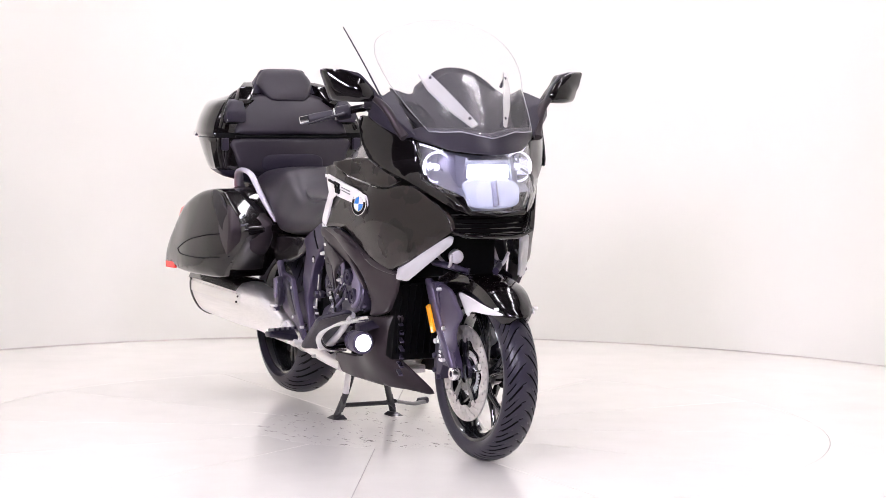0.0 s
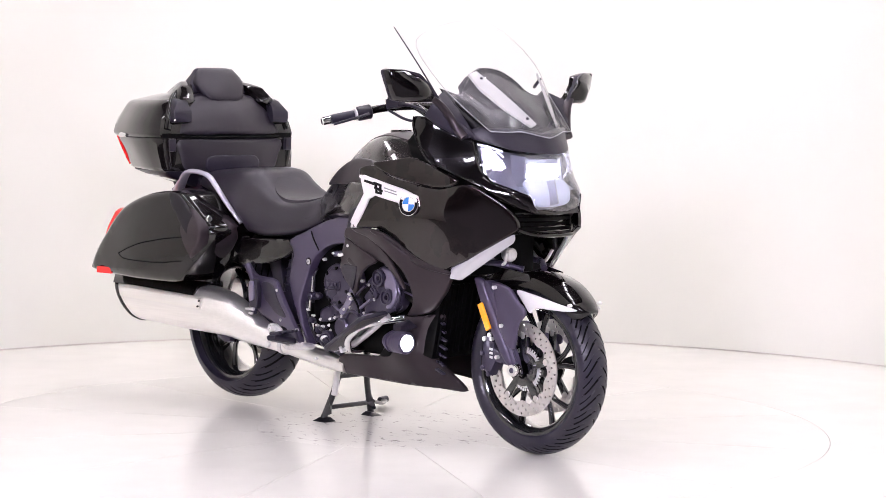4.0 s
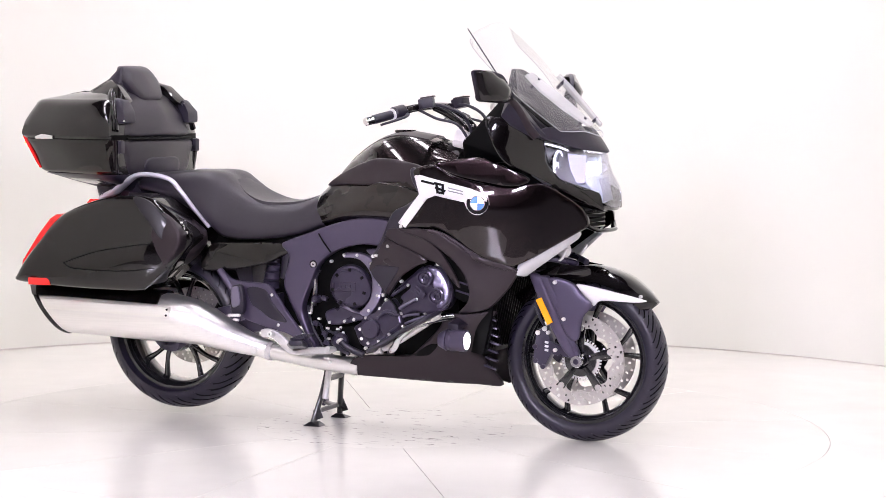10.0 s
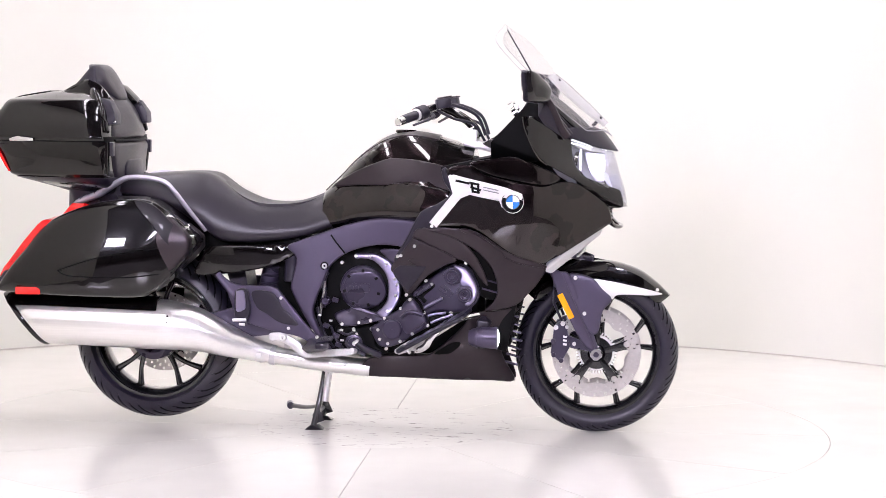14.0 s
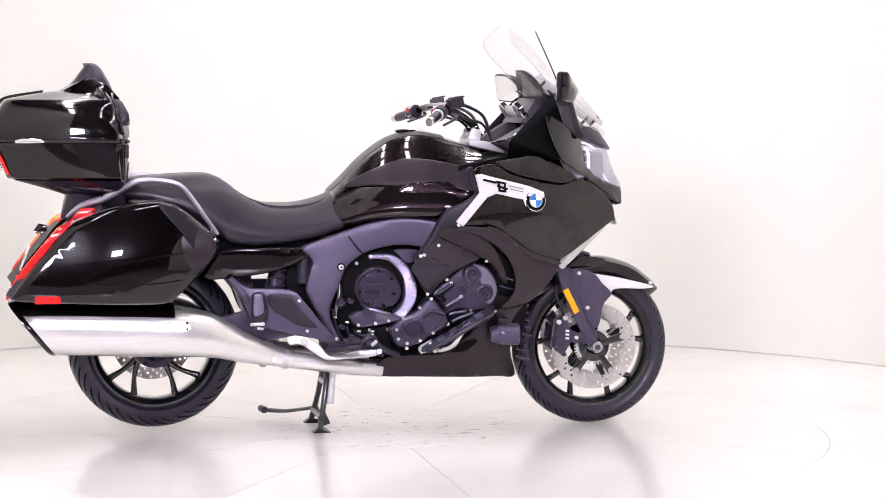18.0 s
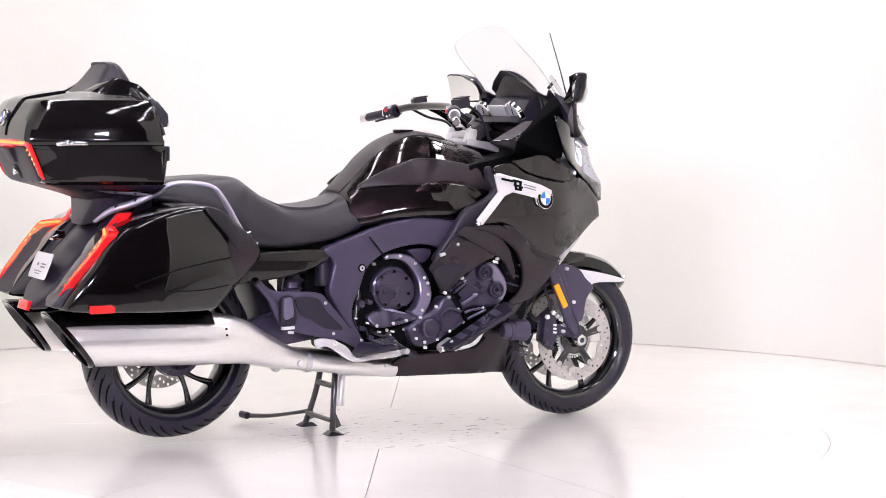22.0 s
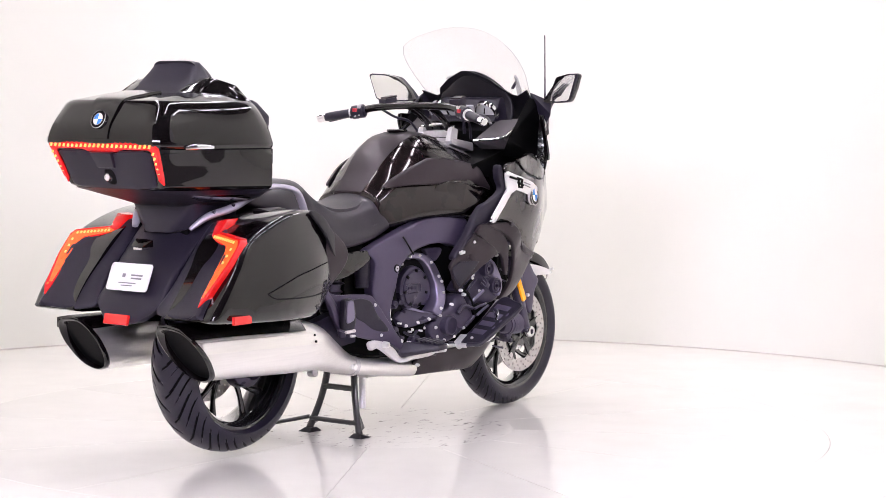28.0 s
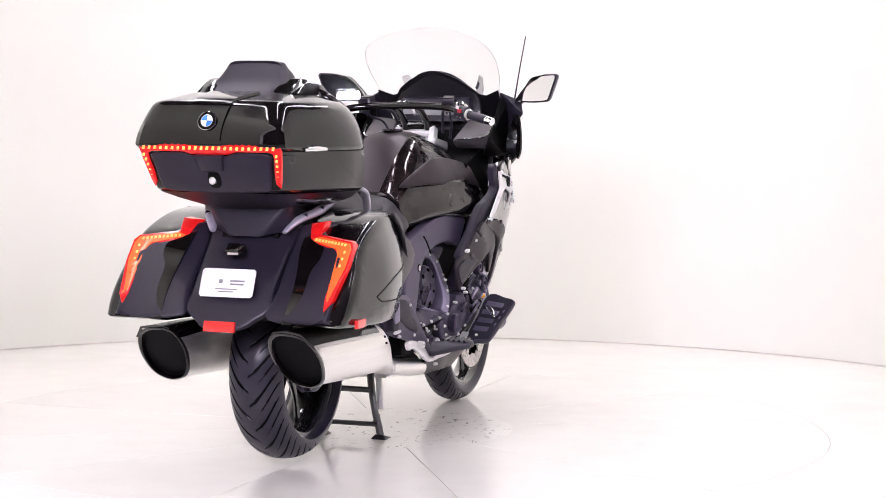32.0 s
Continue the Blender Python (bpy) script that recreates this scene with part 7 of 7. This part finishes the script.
for s in SIDES:
    part("clamp_ear", hull([(x, s * y, z) for x, z in ((0.285, 1.06), (0.335, 1.055), (0.342, 1.108), (0.305, 1.115)) for y in (0.058, 0.082)], 0.010), BOLT, clampp)
    part("clamp_bolt", rod((0.322, s * 0.070, 1.105), (0.318, s * 0.070, 1.120), 0.009, 12), CHROME, clampp)
part("yoke", hull([(x, y, z) for x, z in ((0.29, 1.075), (0.43, 1.055), (0.43, 1.02), (0.29, 1.05)) for y in (-0.09, 0.09)], 0.01), ALU, bar)

# ---- front fork, mudguard, brakes
fork = new("fork")
fork.parent = bike
tagged(fork, "dark grey girder fork with amber reflectors")
for s in SIDES:
    part("leg", hull([(x, s * y, z) for x, y, z in ((0.635, 0.10, 0.60), (0.675, 0.10, 0.60), (0.635, 0.14, 0.60), (0.675, 0.14, 0.60), (0.745, 0.085, 0.335), (0.785, 0.085, 0.335), (0.745, 0.115, 0.335), (0.785, 0.115, 0.335), (0.765, 0.085, 0.285), (0.80, 0.085, 0.285), (0.765, 0.113, 0.285), (0.80, 0.113, 0.285))], 0.010), FRAME, fork, "dark grey fork leg")
    part("guard", shell([(0.682, 0.593), (0.735, 0.589), (0.773, 0.572), (0.799, 0.54), (0.836, 0.501), (0.804, 0.457), (0.787, 0.379), (0.754, 0.384), (0.715, 0.458), (0.697, 0.531)], [(0.721, 0.572, 0.128), (0.877, 0.478, 0.118), (0.827, 0.352, 0.118), (0.756, 0.431, 0.13)], 0.012, 0.008, s), FRAME, fork, "dark grey fork guard")
    part("blade", shell([(0.612, 0.607), (0.652, 0.599), (0.674, 0.553), (0.759, 0.363), (0.777, 0.316), (0.743, 0.325), (0.694, 0.406), (0.628, 0.553)], [(0.654, 0.583, 0.145), (0.718, 0.527, 0.142), (0.8, 0.335, 0.122), (0.783, 0.296, 0.122)], 0.02, 0.010, s), FRAME, fork)
    part("reflector", block((0.022, 0.010, 0.098), (0.671, s * 0.150, 0.477), rot=(0, -27, 0), bevel=0.004), AMBER, fork, "amber reflector")
    for p in [(0.704, -0.138, 0.579), (0.738, -0.136, 0.450), (0.702, -0.120, 0.337), (0.675, -0.120, 0.398)]:
        part("bolt", rod((p[0], s * (-p[1] - 0.01), p[2]), (p[0], s * (-p[1] + 0.006), p[2]), 0.007, 10), BOLT, fork)
    cal = part("caliper", hull([(x, s * y, z) for x, y, z in ((0.628, 0.055, 0.40), (0.66, 0.055, 0.425), (0.615, 0.055, 0.30), (0.655, 0.055, 0.265), (0.628, 0.112, 0.40), (0.668, 0.112, 0.42), (0.615, 0.112, 0.30), (0.655, 0.112, 0.265), (0.69, 0.11, 0.33), (0.69, 0.06, 0.33))], 0.010), ENGINE, fork, "dark four-piston brake caliper")
    for dx, dz in ((0.635, 0.395), (0.625, 0.345), (0.628, 0.295), (0.655, 0.275), (0.66, 0.41)):
        part("piston_cap", rod((dx, s * 0.105, dz), (dx, s * 0.119, dz), 0.009, 12), BOLT if dz > 0.39 else ENGINE, cal)
    for dz in (0.362, 0.348, 0.334):
        part("mark", block((0.014, 0.003, 0.008), (0.668, s * 0.1135, dz), rot=(0, 10, 0), bevel=0.0005), WHITE, cal)
    part("brake_hose", tube([(0.655, s * 0.10, 0.42), (0.64, s * 0.115, 0.455), (0.625, s * 0.11, 0.50), (0.63, s * 0.09, 0.58)], 0.005, k=8), RUBBER, fork)
    part("bracket", hull([(x, s * y, z) for x, y, z in ((0.67, 0.095, 0.37), (0.69, 0.095, 0.32), (0.76, 0.095, 0.31), (0.75, 0.095, 0.34), (0.67, 0.112, 0.37), (0.69, 0.112, 0.32), (0.76, 0.112, 0.31), (0.75, 0.112, 0.34))], 0.004), ENGINE, fork)


def arch(angles, half, out, thick=0.006):
    """A strip bent over the front wheel; half: sideways places and their drop; out: radius and width at each angle."""
    rings = []
    for a, r, w in angles:
        line = [(y * w, r - d) for y, d in half]
        c, q = math.cos(radians(a)), math.sin(radians(a))
        ring = [Vector((FW[0] + rr * c, y, FW[2] + rr * q)) for y, rr in line]
        ring += [Vector((FW[0] + (rr - thick) * c, y, FW[2] + (rr - thick) * q)) for y, rr in reversed(line)]
        rings.append(ring)
    return skin(blend_rings(rings, 4), angle=45)


guard = part("front_mudguard", arch([(140, 0.345, 0.75), (125, 0.335, 0.95), (105, 0.330, 1.0), (85, 0.338, 1.0), (65, 0.340, 0.98), (50, 0.338, 0.85), (42, 0.338, 0.62), (38.5, 0.340, 0.35)],
     [(-0.082, 0.05), (-0.076, 0.018), (-0.05, 0.004), (0, 0), (0.05, 0.004), (0.076, 0.018), (0.082, 0.05)], 0), BLACK, bike, "glossy black front mudguard")
for s in SIDES:
    part("silver_flank", shell([(0.768, 0.571), (0.815, 0.567), (0.889, 0.554), (0.988, 0.53), (1.018, 0.518), (0.976, 0.514), (0.889, 0.517), (0.851, 0.513), (0.834, 0.498), (0.804, 0.527)], [(0.799, 0.555, 0.094), (0.922, 0.538, 0.092), (1.04, 0.508, 0.05), (0.867, 0.48, 0.096), (1.006, 0.499, 0.072)], 0.006, 0.004, s, step=0.02), SILVER, guard, "silver painted flank")
    part("flank_bolt", rod((1.0, s * 0.065, 0.535), (1.0, s * 0.08, 0.535), 0.006, 10), BOLT, guard)
    part("rear_tongue", hull([(x, s * y, z) for x, y, z in ((0.615, 0.085, 0.59), (0.60, 0.10, 0.60), (0.72, 0.10, 0.645), (0.82, 0.085, 0.63), (0.82, 0.075, 0.60), (0.66, 0.075, 0.55), (0.70, 0.105, 0.60))], 0.005), BLACK, guard)

# ---- centre stand
stand = new("centre_stand")
stand.parent = bike
stand.location = (-0.012, 0.026, 0)
tagged(stand, "black steel centre stand, lowered on the floor")
for s in SIDES:
    part("leg", tube([(-0.205, s * 0.062, 0.27), (-0.212, s * 0.066, 0.20), (-0.226, s * 0.085, 0.11), (-0.245, s * 0.118, 0.012)], [0.014, 0.014, 0.013, 0.014], k=10, flat=0.8), STAND, stand)
    part("foot", hull([(x, s * y, z) for x, y, z in ((-0.275, 0.09, 0.0), (-0.205, 0.09, 0.0), (-0.275, 0.15, 0.0), (-0.205, 0.145, 0.0), (-0.255, 0.10, 0.016), (-0.225, 0.10, 0.016), (-0.255, 0.13, 0.016))], 0.003), STAND, stand)
    part("gusset", hull([(-0.245, s * 0.118, 0.02), (-0.235, s * 0.118, 0.02), (-0.24, s * 0.08, 0.055), (-0.232, s * 0.108, 0.09), (-0.205, s * 0.112, 0.03)], 0.002), STAND, stand)
part("cross_tube", rod((-0.217, -0.07, 0.17), (-0.217, 0.07, 0.17), 0.011, 12), STAND, stand)
part("lower_tube", rod((-0.242, -0.11, 0.05), (-0.242, 0.115, 0.05), 0.009, 12), STAND, stand)
lev = part("lever", tube([(-0.240, 0.12, 0.055), (-0.28, 0.18, 0.040), (-0.33, 0.25, 0.025), (-0.395, 0.318, 0.020)], [0.013, 0.012, 0.013, 0.015], k=10, flat=0.6), STAND, stand, "foot lever")
part("tread", rod((-0.40, 0.30, 0.022), (-0.41, 0.345, 0.024), 0.014, 10), RUBBER, lev)
part("spring", rod((-0.19, -0.085, 0.25), (-0.205, -0.10, 0.10), 0.012, 14), ALU, stand)


# ---------------------------------------------------------------- motions
def motions():
    """The turntable turns the motorcycle at an even pace."""
    rows_table, rows_bike = [], []
    for t in (0, 2, 4, 6, 8, 10, 12, 14, 16, 18, 20, 22, 24, 26, 28, 30, 32):
        a = -65.195 + 4.16882 * t
        rows_table.append((t, pose(0, 0, 0, 0, 0, a)))
        rows_bike.append((t, pose(0, 0, 0, 0, 0, a) @ pose(0, 0.0075, 0)))
    walk(turntable, rows_table)
    walk(bike, rows_bike)


motions()
